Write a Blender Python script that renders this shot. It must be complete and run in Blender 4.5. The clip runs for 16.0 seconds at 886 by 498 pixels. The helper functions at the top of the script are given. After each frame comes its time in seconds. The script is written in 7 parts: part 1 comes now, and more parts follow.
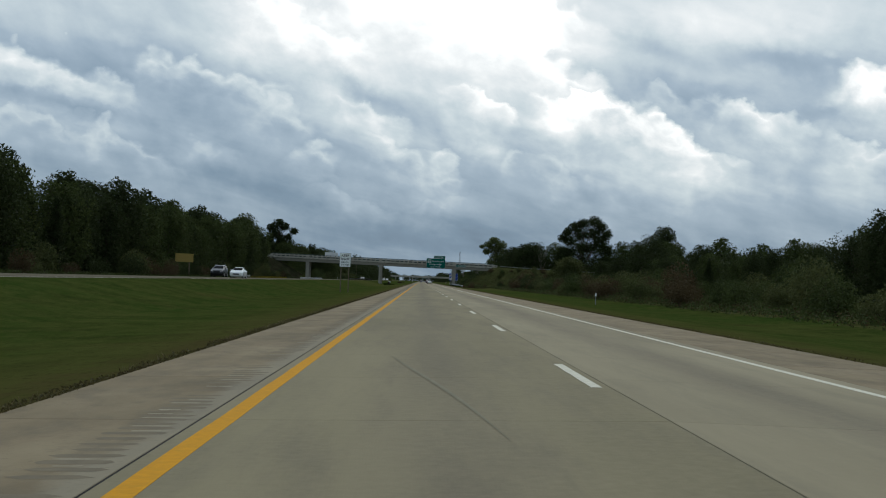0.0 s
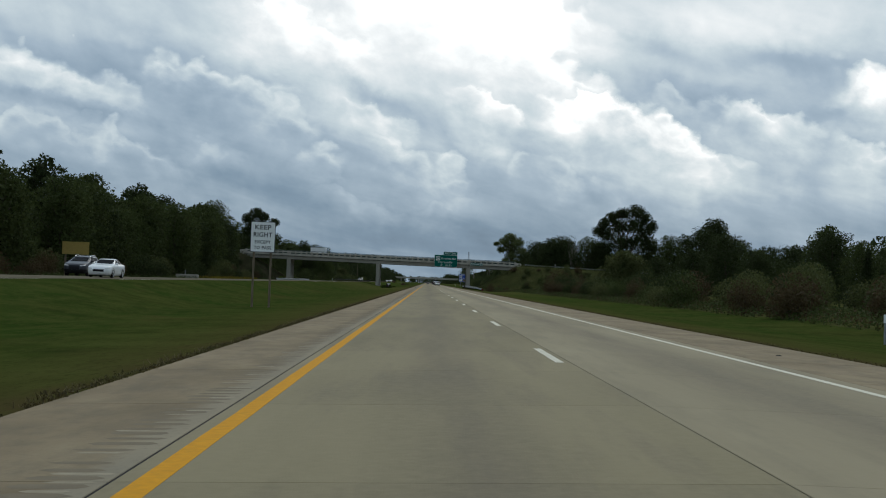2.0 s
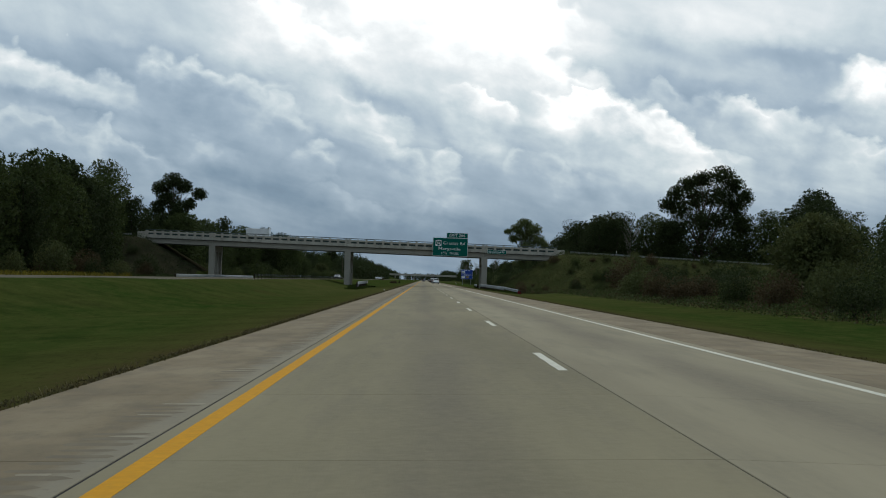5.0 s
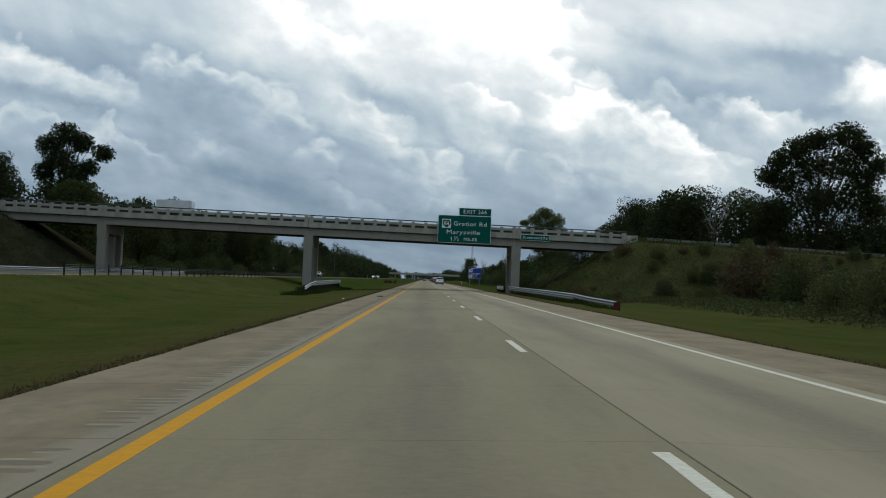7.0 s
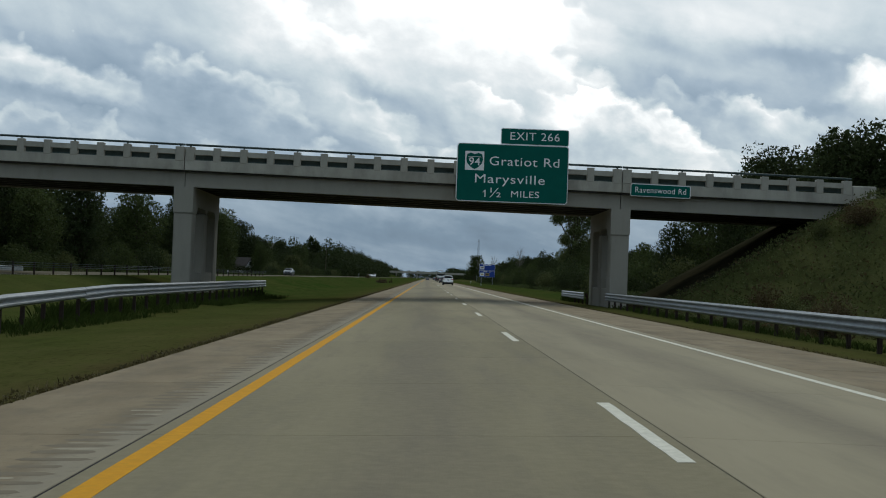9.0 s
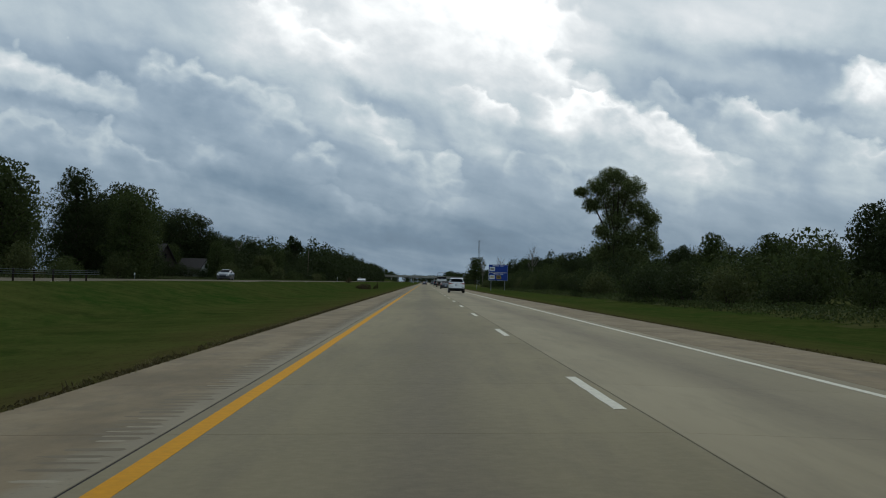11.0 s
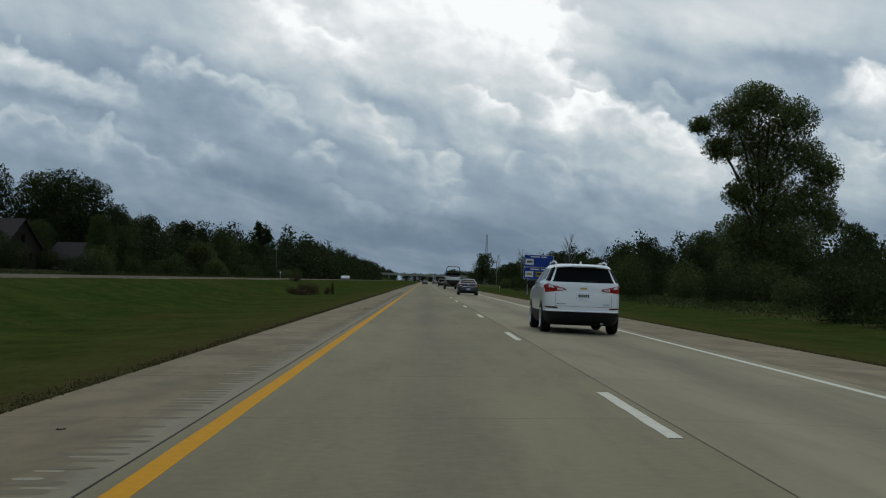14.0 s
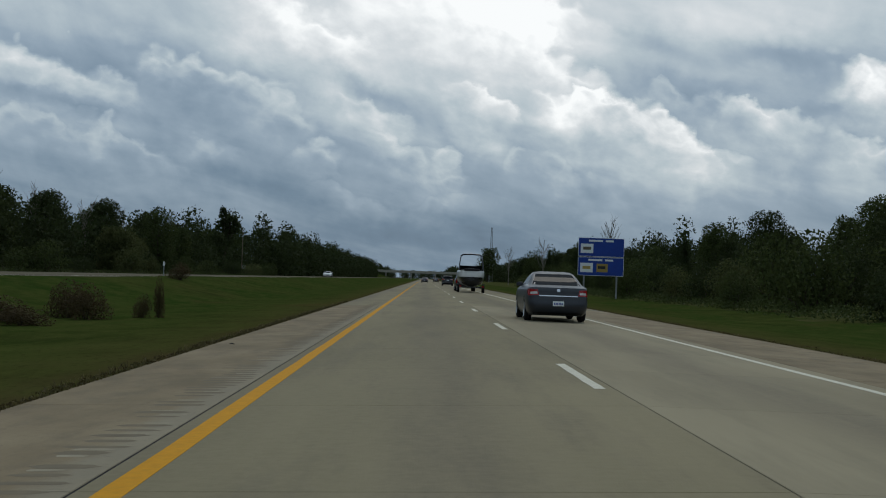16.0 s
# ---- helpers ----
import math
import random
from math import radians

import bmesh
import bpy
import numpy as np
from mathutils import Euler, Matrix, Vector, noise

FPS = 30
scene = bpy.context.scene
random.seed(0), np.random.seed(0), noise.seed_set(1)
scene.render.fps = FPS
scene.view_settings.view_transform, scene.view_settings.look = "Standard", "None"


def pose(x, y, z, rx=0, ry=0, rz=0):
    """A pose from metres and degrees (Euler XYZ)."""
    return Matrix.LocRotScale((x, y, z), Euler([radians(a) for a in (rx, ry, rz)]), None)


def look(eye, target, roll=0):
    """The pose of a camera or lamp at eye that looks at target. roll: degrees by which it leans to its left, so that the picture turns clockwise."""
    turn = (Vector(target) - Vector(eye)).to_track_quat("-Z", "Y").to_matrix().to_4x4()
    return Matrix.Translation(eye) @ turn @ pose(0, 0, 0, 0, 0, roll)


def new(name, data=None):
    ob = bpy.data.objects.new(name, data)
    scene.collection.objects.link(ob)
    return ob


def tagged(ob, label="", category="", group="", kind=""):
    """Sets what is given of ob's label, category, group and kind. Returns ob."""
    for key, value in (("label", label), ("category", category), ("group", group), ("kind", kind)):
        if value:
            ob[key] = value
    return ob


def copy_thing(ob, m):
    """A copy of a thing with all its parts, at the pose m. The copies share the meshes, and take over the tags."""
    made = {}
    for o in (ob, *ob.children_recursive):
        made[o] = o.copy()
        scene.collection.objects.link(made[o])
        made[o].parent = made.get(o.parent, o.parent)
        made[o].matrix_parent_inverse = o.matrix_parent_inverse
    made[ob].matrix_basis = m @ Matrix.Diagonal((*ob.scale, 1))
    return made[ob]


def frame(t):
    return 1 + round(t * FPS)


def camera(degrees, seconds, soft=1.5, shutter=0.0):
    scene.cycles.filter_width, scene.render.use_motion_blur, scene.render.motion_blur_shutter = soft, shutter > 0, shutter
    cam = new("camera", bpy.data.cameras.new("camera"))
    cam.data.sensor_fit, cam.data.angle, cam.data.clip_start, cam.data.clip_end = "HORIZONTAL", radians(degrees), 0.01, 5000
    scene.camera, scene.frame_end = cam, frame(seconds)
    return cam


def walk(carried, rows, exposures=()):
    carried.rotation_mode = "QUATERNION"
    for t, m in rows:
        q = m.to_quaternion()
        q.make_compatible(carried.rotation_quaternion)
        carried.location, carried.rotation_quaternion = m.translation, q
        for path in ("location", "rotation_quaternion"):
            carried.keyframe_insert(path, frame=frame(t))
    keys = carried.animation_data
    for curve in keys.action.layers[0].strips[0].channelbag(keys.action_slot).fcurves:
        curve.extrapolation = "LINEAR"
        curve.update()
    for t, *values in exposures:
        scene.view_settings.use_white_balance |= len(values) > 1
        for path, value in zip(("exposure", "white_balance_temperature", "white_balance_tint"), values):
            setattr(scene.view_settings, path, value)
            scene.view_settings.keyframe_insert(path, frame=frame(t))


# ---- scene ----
# Camera: a car-mounted lens in the passing lane of a straight motorway; +y is the way of travel,
# x = 0 the joint between the two lanes. Rows: t, x, y, z, pitch, roll, yaw.
FOV = 39.78
PATH = [
    (0, -2.157, 0.00, 1.102, 1.532, -2.200, -1.046),
    (0.5, -2.140, 17.72, 1.102, 1.512, -1.983, -0.918),
    (1, -2.103, 35.83, 1.103, 1.545, -2.025, -0.840),
    (1.5, -2.069, 53.85, 1.103, 1.546, -2.122, -0.745),
    (2, -2.161, 71.72, 1.100, 1.595, -2.198, -0.734),
    (2.5, -2.185, 89.75, 1.101, 1.482, -2.075, -0.794),
    (2.7, -2.176, 97.02, 1.101, 1.497, -2.035, -1.003),
    (3, -2.209, 107.87, 1.101, 1.532, -1.978, -0.898),
    (3.5, -2.133, 126.00, 1.105, 1.489, -1.887, -0.934),
    (4, -2.101, 144.18, 1.106, 1.459, -1.841, -0.948),
    (6.5, -1.828, 234.93, 1.112, 1.489, -1.886, -0.850),
    (7, -1.812, 252.89, 1.107, 1.444, -2.298, -0.857),
    (7.5, -1.837, 271.16, 1.115, 1.513, -2.203, -0.824),
    (8, -1.823, 289.36, 1.123, 1.444, -2.173, -0.789),
    (8.5, -1.840, 307.48, 1.128, 1.286, -2.248, -0.801),
    (9, -1.892, 325.65, 1.131, 1.377, -2.167, -0.731),
    (9.5, -1.905, 343.97, 1.125, 1.335, -2.110, -0.715),
    (10, -1.990, 362.33, 1.104, 1.521, -1.749, -0.920),
    (12.5, -1.984, 452.74, 1.101, 1.584, -1.767, -0.818),
    (13, -2.029, 470.93, 1.099, 1.498, -1.887, -0.845),
    (13.5, -2.080, 489.11, 1.105, 1.618, -2.037, -0.819),
    (14, -2.103, 507.25, 1.112, 1.522, -2.136, -0.877),
    (14.5, -2.068, 525.29, 1.121, 1.586, -2.071, -0.852),
    (15, -1.953, 543.35, 1.120, 1.460, -2.082, -0.891),
    (15.5, -1.931, 561.52, 1.116, 1.412, -2.094, -0.905),
    (16, -2.086, 579.63, 1.107, 1.402, -2.063, -0.907),
]
cam = camera(FOV, 16.0, soft=1.05)
walk(cam, [(t, pose(x, y, z, 90 + pi, ro, ya)) for t, x, y, z, pi, ro, ya in PATH],
     exposures=[(0, 0.0, 6450, 10), (9.0, -0.02, 6420, 10), (10.2, -0.08, 6380, 10), (12.4, -0.32, 6340, 10), (16, -0.32, 6340, 10)])

# ---------------------------------------------------------------- sky and light
def nd(tree, kind, **kw):
    n = tree.nodes.new(kind)
    for k, v in kw.items():
        if k == "operation":
            n.operation = v
        elif k == "blend_type":
            n.blend_type = v
        elif k == "data_type":
            n.data_type = v
    return n


class Nodes:
    """Short hand for building node trees."""

    def __init__(self, tree):
        self.t = tree

    def put(self, sock, v):
        if hasattr(v, "is_linked"):
            self.t.links.new(v, sock)
        else:
            sock.default_value = v

    def math(self, op, a, b=0.0, c=None, clamp=False):
        n = nd(self.t, "ShaderNodeMath", operation=op)
        n.use_clamp = clamp
        self.put(n.inputs[0], a)
        self.put(n.inputs[1], b)
        if c is not None:
            self.put(n.inputs[2], c)
        return n.outputs[0]

    def noise(self, vec, scale, detail=4.0, rough=0.55, distort=0.0):
        n = self.t.nodes.new("ShaderNodeTexNoise")
        self.put(n.inputs["Vector"], vec)
        n.inputs["Scale"].default_value = scale
        n.inputs["Detail"].default_value = detail
        n.inputs["Roughness"].default_value = rough
        n.inputs["Distortion"].default_value = distort
        return n.outputs["Fac"]

    def ramp(self, fac, stops):
        n = self.t.nodes.new("ShaderNodeValToRGB")
        self.put(n.inputs["Fac"], fac)
        el = n.color_ramp.elements
        while len(el) < len(stops):
            el.new(0.5)
        for e, (p, c) in zip(el, stops):
            e.position = p
            e.color = (*c, 1) if len(c) == 3 else c
        return n.outputs["Color"]

    def mix(self, fac, a, b, blend="MIX"):
        n = self.t.nodes.new("ShaderNodeMix")
        n.data_type = "RGBA"
        n.blend_type = blend
        self.put(n.inputs["Factor"], fac)
        self.put(n.inputs["A"], (*a, 1) if isinstance(a, tuple) and len(a) == 3 else a)
        self.put(n.inputs["B"], (*b, 1) if isinstance(b, tuple) and len(b) == 3 else b)
        return n.outputs["Result"]

    def scaled(self, vec, s):
        n = self.t.nodes.new("ShaderNodeMapping")
        self.put(n.inputs["Vector"], vec)
        n.inputs["Scale"].default_value = s
        return n.outputs["Vector"]


SUN_EL, SUN_AZ = 52.0, 12.0   # the sun stands high ahead, behind thin cloud

world = bpy.data.worlds.new("cloudy_sky")
scene.world = world
world.use_nodes = True
wt = world.node_tree
wt.nodes.clear()
W = Nodes(wt)
wout = wt.nodes.new("ShaderNodeOutputWorld")
bg = wt.nodes.new("ShaderNodeBackground")
wt.links.new(bg.outputs[0], wout.inputs[0])
coord = wt.nodes.new("ShaderNodeTexCoord").outputs["Generated"]
sep = wt.nodes.new("ShaderNodeSeparateXYZ")
wt.links.new(coord, sep.inputs[0])
dx, dy, dz = sep.outputs[0], sep.outputs[1], sep.outputs[2]

sky = wt.nodes.new("ShaderNodeTexSky")
sky.sky_type = "NISHITA"
sky.sun_disc = False
sky.sun_elevation = radians(SUN_EL)
sky.sun_rotation = radians(SUN_AZ)
sky.air_density, sky.dust_density = 1.0, 2.0
blue = W.mix(1.0, sky.outputs[0], (0.075, 0.075, 0.075), "MULTIPLY")

# heaped clouds with a crisp upper edge that fade downwards: azimuth, height, half length, depth, lean, density
HEAPS = [
    (-0.286, 0.17, 0.06, 0.028, 13, 0.5), (-0.216, 0.173, 0.011, 0.007, 6, 0.4), (-0.165, 0.169, 0.062, 0.023, 10, 0.42), (0.092, 0.206, 0.069, 0.044, 31, 0.62),
    (-0.048, 0.147, 0.042, 0.021, 28, 0.45), (0.129, 0.161, 0.042, 0.032, 4, 0.75), (0.192, 0.135, 0.053, 0.028, 30, 0.7), (0.048, 0.16, 0.035, 0.028, 28, 0.5),
    (-0.086, 0.115, 0.019, 0.018, 12, 0.42), (-0.008, 0.109, 0.042, 0.017, 20, 0.42), (-0.235, 0.113, 0.046, 0.017, 18, 0.36), (-0.31, 0.119, 0.035, 0.012, 6, 0.3),
    (0.268, 0.153, 0.042, 0.023, 20, 0.55), (0.338, 0.18, 0.028, 0.023, 12, 0.75), (0.339, 0.133, 0.025, 0.023, 13, 0.5), (0.164, 0.163, 0.006, 0.007, 10, 0.4),
]
HEAPS += [
    (0.202, 0.162, 0.032, 0.012, 20, 0.3), (0.072, 0.11, 0.01, 0.008, 10, 0.3), (-0.094, 0.214, 0.06, 0.034, 23, 0.55), (-0.004, 0.262, 0.12, 0.05, 10, 0.7),
    (-0.12, 0.144, 0.028, 0.014, 22, 0.35), (0.114, 0.103, 0.028, 0.014, 19, 0.28), (-0.172, 0.106, 0.028, 0.011, 15, 0.22), (0.014, 0.077, 0.028, 0.01, 10, 0.22),
    (-0.055, 0.075, 0.037, 0.009, 8, 0.2), (0.241, 0.116, 0.018, 0.011, 5, 0.35),
]
# broad soft masses (negative: dull grey bases and blue gaps)
MASSES = [
    (-0.031, 0.199, 0.12, 0.032, 10, 0.38), (0.23, 0.216, 0.138, 0.035, 3, 0.60), (0.176, 0.193, 0.035, 0.012, 8, -0.3), (0.274, 0.183, 0.039, 0.01, 6, -0.4),
    (0.32, 0.199, 0.028, 0.014, 2, -0.12), (-0.27, 0.201, 0.115, 0.023, 0, 0.2), (-0.208, 0.148, 0.069, 0.018, 11, -0.22), (0.202, 0.156, 0.032, 0.013, 20, -0.22),
    (-0.057, 0.156, 0.028, 0.006, 26, -0.3), (-0.29, 0.129, 0.06, 0.006, 8, -0.28), (-0.185, 0.074, 0.138, 0.018, 3, -0.12), (0.275, 0.092, 0.12, 0.037, 4, 0.2),
    (0.063, 0.12, 0.06, 0.023, 13, 0.14), (-0.094, 0.172, 0.069, 0.023, 15, 0.2), (0.111, 0.175, 0.023, 0.007, 19, -0.2), (0.305, 0.144, 0.012, 0.009, 11, -0.25),
]
MASSES += [
    (-0.007, 0.026, 0.194, 0.023, 0, -0.22), (-0.056, 0.127, 0.028, 0.01, 18, 0.16), (0.026, 0.135, 0.042, 0.007, 26, -0.16), (0.133, 0.076, 0.055, 0.011, 17, -0.12),
    (0.03, 0.222, 0.08, 0.03, 8, 0.34), (0.185, 0.18, 0.092, 0.006, 12, 0.1),
]


def offset(vec, loc, scale):
    n = wt.nodes.new("ShaderNodeMapping")
    wt.links.new(vec, n.inputs["Vector"])
    n.inputs["Location"].default_value = loc
    n.inputs["Scale"].default_value = scale
    return n.outputs["Vector"]


def puffs(scale, loc):
    """Rounded lumps, as cloud tops have."""
    n = wt.nodes.new("ShaderNodeTexVoronoi")
    n.feature = "SMOOTH_F1"
    n.inputs["Smoothness"].default_value = 0.35
    n.inputs["Scale"].default_value = scale
    n.inputs["Randomness"].default_value = 1.0
    wt.links.new(offset(wobbly, loc, (1.0, 1.0, 1.25)), n.inputs["Vector"])
    return n.outputs["Distance"]


# ragged, lumpy edges: the clouds are read through a warped direction
w1 = W.math("SUBTRACT", W.noise(offset(coord, (0, 0, 0), (17.0, 17.0, 22.0)), 1.0, 8.0, 0.58), 0.5)
w2 = W.math("SUBTRACT", W.noise(offset(coord, (3.1, 1.7, 0.4), (17.0, 17.0, 22.0)), 1.0, 8.0, 0.58), 0.5)
wob = wt.nodes.new("ShaderNodeCombineXYZ")
wt.links.new(W.math("MULTIPLY_ADD", w1, 0.05, dx), wob.inputs[0])
wt.links.new(dy, wob.inputs[1])
wt.links.new(W.math("MULTIPLY_ADD", w2, 0.04, dz), wob.inputs[2])
wobbly = wob.outputs[0]
lump = W.math("ADD", W.math("MULTIPLY", puffs(34.0, (0.2, 0, 0.1)), -0.030), W.math("MULTIPLY", puffs(80.0, (0, 0, 0)), -0.012))
wx = W.math("MULTIPLY_ADD", w1, 0.046, dx)
wz = W.math("MULTIPLY_ADD", w2, 0.034, dz)
ez = W.math("SUBTRACT", wz, W.math("ADD", lump, 0.014))
front = W.math("MULTIPLY", dy, 8.0, clamp=True)


def local(u, v, ru, rv, lean, zz):
    c, s = math.cos(radians(lean)), math.sin(radians(lean))
    du = W.math("SUBTRACT", wx, u)
    dv = W.math("SUBTRACT", zz, v)
    a = W.math("SUBTRACT", W.math("MULTIPLY", du, c / ru), W.math("MULTIPLY", dv, s / ru))
    b = W.math("ADD", W.math("MULTIPLY", du, s / rv), W.math("MULTIPLY", dv, c / rv))
    return a, b


heaps = None
for (u, v, ru, rv, lean, amp) in HEAPS:
    a, b = local(u, v, ru, rv, lean, ez)
    a2 = W.math("MULTIPLY", a, a)
    b = W.math("MULTIPLY_ADD", a2, 0.22, b)                                  # the top is arched
    edge = W.math("MULTIPLY_ADD", b, -0.22 * rv / 0.0022, 0.5, clamp=True)   # crisp above
    body = W.math("EXPONENT", W.math("MINIMUM", b, 0.0))                     # fading below
    run = W.math("EXPONENT", W.math("MULTIPLY", W.math("MULTIPLY", a2, a2), -0.9))
    e = W.math("MULTIPLY", W.math("MULTIPLY", edge, body), W.math("MULTIPLY", run, amp))
    heaps = e if heaps is None else W.math("MAXIMUM", heaps, W.math("MULTIPLY_ADD", heaps, 0.45, e))
soft = None
for (u, v, ru, rv, lean, amp) in MASSES:
    a, b = local(u, v, ru, rv, lean, wz)
    q = W.math("ADD", W.math("MULTIPLY", a, a), W.math("MULTIPLY", b, b))
    e = W.math("MULTIPLY", W.math("EXPONENT", W.math("MULTIPLY", q, -0.8)), amp)
    soft = e if soft is None else W.math("ADD", soft, e)
heaps = W.math("MULTIPLY", heaps, front)
soft = W.math("MULTIPLY", soft, front)
# the rest of the sky: broad cover, finer heaps overhead, long flat streaks towards the horizon
flat = W.math("ADD", dz, 0.12)
pv = wt.nodes.new("ShaderNodeCombineXYZ")
wt.links.new(W.math("DIVIDE", dx, flat), pv.inputs[0])
wt.links.new(W.math("DIVIDE", dy, flat), pv.inputs[1])
broad = W.noise(pv.outputs[0], 0.9, 5.0, 0.55)
# wisps lean down to the right; relief is the difference between two readings a little apart, so that lumps have a lit side
lv = wt.nodes.new("ShaderNodeCombineXYZ")
wt.links.new(dx, lv.inputs[0])
wt.links.new(dy, lv.inputs[1])
wt.links.new(W.math("MULTIPLY_ADD", dx, 0.22, dz), lv.inputs[2])
leant = lv.outputs[0]
grain = W.noise(offset(leant, (0, 0, 0), (21.0, 21.0, 30.0)), 1.0, 8.0, 0.54, 0.2)
behind = W.noise(offset(leant, (0.12, 0, 0.22), (21.0, 21.0, 30.0)), 1.0, 8.0, 0.54, 0.2)
relief = W.math("SUBTRACT", grain, behind)
streak = W.noise(offset(leant, (0, 0, 0), (6.5, 6.5, 40.0)), 1.0, 5.0, 0.5, 0.6)
high = W.math("MULTIPLY_ADD", dz, 7.0, -0.3, clamp=True)
cover = W.math("MULTIPLY_ADD", W.math("SUBTRACT", broad, 0.5), 0.20, 0.288)
cover = W.math("ADD", cover, W.math("MULTIPLY", high, 0.15))
cover = W.math("ADD", cover, W.math("MULTIPLY", W.math("SUBTRACT", streak, 0.5), W.math("MULTIPLY_ADD", high, -0.24, 0.34)))
cover = W.math("ADD", cover, W.math("MULTIPLY", W.math("SUBTRACT", grain, 0.5), W.math("MULTIPLY_ADD", heaps, 0.45, 0.20)))
cover = W.math("ADD", cover, W.math("MULTIPLY", relief, W.math("MULTIPLY_ADD", heaps, 0.60, 0.12)))
cover = W.math("MULTIPLY_ADD", heaps, 0.72, cover)
cover = W.math("MULTIPLY_ADD", soft, 0.50, cover)
cloud = W.ramp(cover, [(0.0, (0.115, 0.18, 0.255)), (0.2, (0.186, 0.278, 0.375)), (0.42, (0.365, 0.465, 0.555)),
                       (0.58, (0.588, 0.68, 0.72)), (0.76, (0.87, 0.91, 0.915)), (0.96, (1.26, 1.27, 1.24))])
skycol = W.mix(0.92, blue, cloud)
wt.links.new(skycol, bg.inputs["Color"])
bg.inputs["Strength"].default_value = 1.0

sun = new("sun", bpy.data.lights.new("sun", "SUN"))
sun.data.energy = 0.85
sun.data.angle = radians(28)
sun.data.color = (1.0, 0.95, 0.84)
sun.matrix_world = look((0, 0, 0), (-math.sin(radians(SUN_AZ)) * math.cos(radians(SUN_EL)),
                                    -math.cos(radians(SUN_AZ)) * math.cos(radians(SUN_EL)), -math.sin(radians(SUN_EL))))


# ---------------------------------------------------------------- materials
def material(name, colours, scale=4.0, rough=0.8, metal=0.0, bump=0.0, bump_scale=None, spread=(0.3, 0.7), detail=6.0,
             stretch=(1, 1, 1), per_object=0.0, per_island=0.0, second=None, rough_var=0.1, coat=0.0, space="Object", spec=None):
    """A surface with two scales of variation. colours: two or three stops; second: (colour, scale, amount) of stains."""
    m = bpy.data.materials.new(name)
    m.use_nodes = True
    n = Nodes(m.node_tree)
    t = m.node_tree
    p = t.nodes["Principled BSDF"]
    tc = t.nodes.new("ShaderNodeTexCoord")
    v = n.scaled(tc.outputs["Object"], stretch) if space == "Object" else n.scaled(t.nodes.new("ShaderNodeNewGeometry").outputs["Position"], stretch)
    f = n.noise(v, scale, detail, 0.6)
    k = len(colours)
    stops = [(spread[0] + (spread[1] - spread[0]) * i / max(1, k - 1), c) for i, c in enumerate(colours)]
    col = n.ramp(f, stops)
    if second:
        c2, s2, a2 = second
        g = n.noise(v, s2, 5.0, 0.65)
        gm = n.math("MULTIPLY", n.math("MULTIPLY_ADD", g, 4.0, -1.9, clamp=True), a2)
        col = n.mix(gm, col, c2)
    if per_object or per_island:
        src = t.nodes.new("ShaderNodeObjectInfo").outputs["Random"] if per_object else t.nodes.new("ShaderNodeNewGeometry").outputs["Random Per Island"]
        amt = per_object or per_island
        val = n.math("MULTIPLY_ADD", src, 2 * amt, 1 - amt)
        hs = t.nodes.new("ShaderNodeHueSaturation")
        n.put(hs.inputs["Value"], val)
        n.put(hs.inputs["Color"], col)
        col = hs.outputs["Color"]
    t.links.new(col, p.inputs["Base Color"])
    n.put(p.inputs["Roughness"], n.math("MULTIPLY_ADD", f, rough_var, rough - rough_var / 2))
    p.inputs["Metallic"].default_value = metal
    p.inputs["Specular IOR Level"].default_value = spec if spec is not None else (0.5 if rough < 0.6 else 0.15)
    if coat:
        p.inputs["Coat Weight"].default_value = coat
    if bump:
        b = t.nodes.new("ShaderNodeBump")
        b.inputs["Strength"].default_value = 0.6
        b.inputs["Distance"].default_value = bump
        n.put(b.inputs["Height"], n.noise(v, bump_scale or scale * 4, 6.0, 0.65))
        t.links.new(b.outputs[0], p.inputs["Normal"])
    return m


M_LANE = material("lane_concrete", [(0.176, 0.150, 0.088), (0.234, 0.200, 0.119), (0.284, 0.241, 0.146)], 0.35, 0.85, bump=0.003, bump_scale=60,
                  stretch=(1, 0.12, 1), per_object=0.04, second=((0.158, 0.133, 0.092), 1.7, 0.6), space="World")
M_SHOULDER = material("shoulder_concrete", [(0.176, 0.136, 0.082), (0.238, 0.186, 0.113), (0.292, 0.234, 0.146)], 0.9, 0.88, bump=0.005, bump_scale=40,
                      stretch=(1, 0.45, 1), per_object=0.05, second=((0.135, 0.112, 0.080), 2.6, 0.55), space="World")


def pale_strip(mat):
    """A strip of scoured, paler concrete along the lane joint, and fine pitting."""
    t = mat.node_tree
    n = Nodes(t)
    p = t.nodes["Principled BSDF"]
    old = p.inputs["Base Color"].links[0].from_socket
    s = t.nodes.new("ShaderNodeSeparateXYZ")
    pos = t.nodes.new("ShaderNodeNewGeometry").outputs["Position"]
    t.links.new(pos, s.inputs[0])
    x = n.math("MULTIPLY_ADD", n.math("SUBTRACT", n.noise(pos, 1.1, 5.0, 0.6), 0.5), 0.5, s.outputs[0])
    f = n.math("MULTIPLY", n.math("MULTIPLY_ADD", x, 5.0, 21.6, clamp=True), n.math("LESS_THAN", s.outputs[0], -3.0))
    col = n.mix(n.math("MULTIPLY", f, 0.5), old, (0.31, 0.285, 0.215))
    pit = n.noise(pos, 14.0, 8.0, 0.75)
    col = n.mix(n.math("MULTIPLY_ADD", pit, -3.2, 1.42, clamp=True), col, (0.125, 0.102, 0.066))
    t.links.new(col, p.inputs["Base Color"])


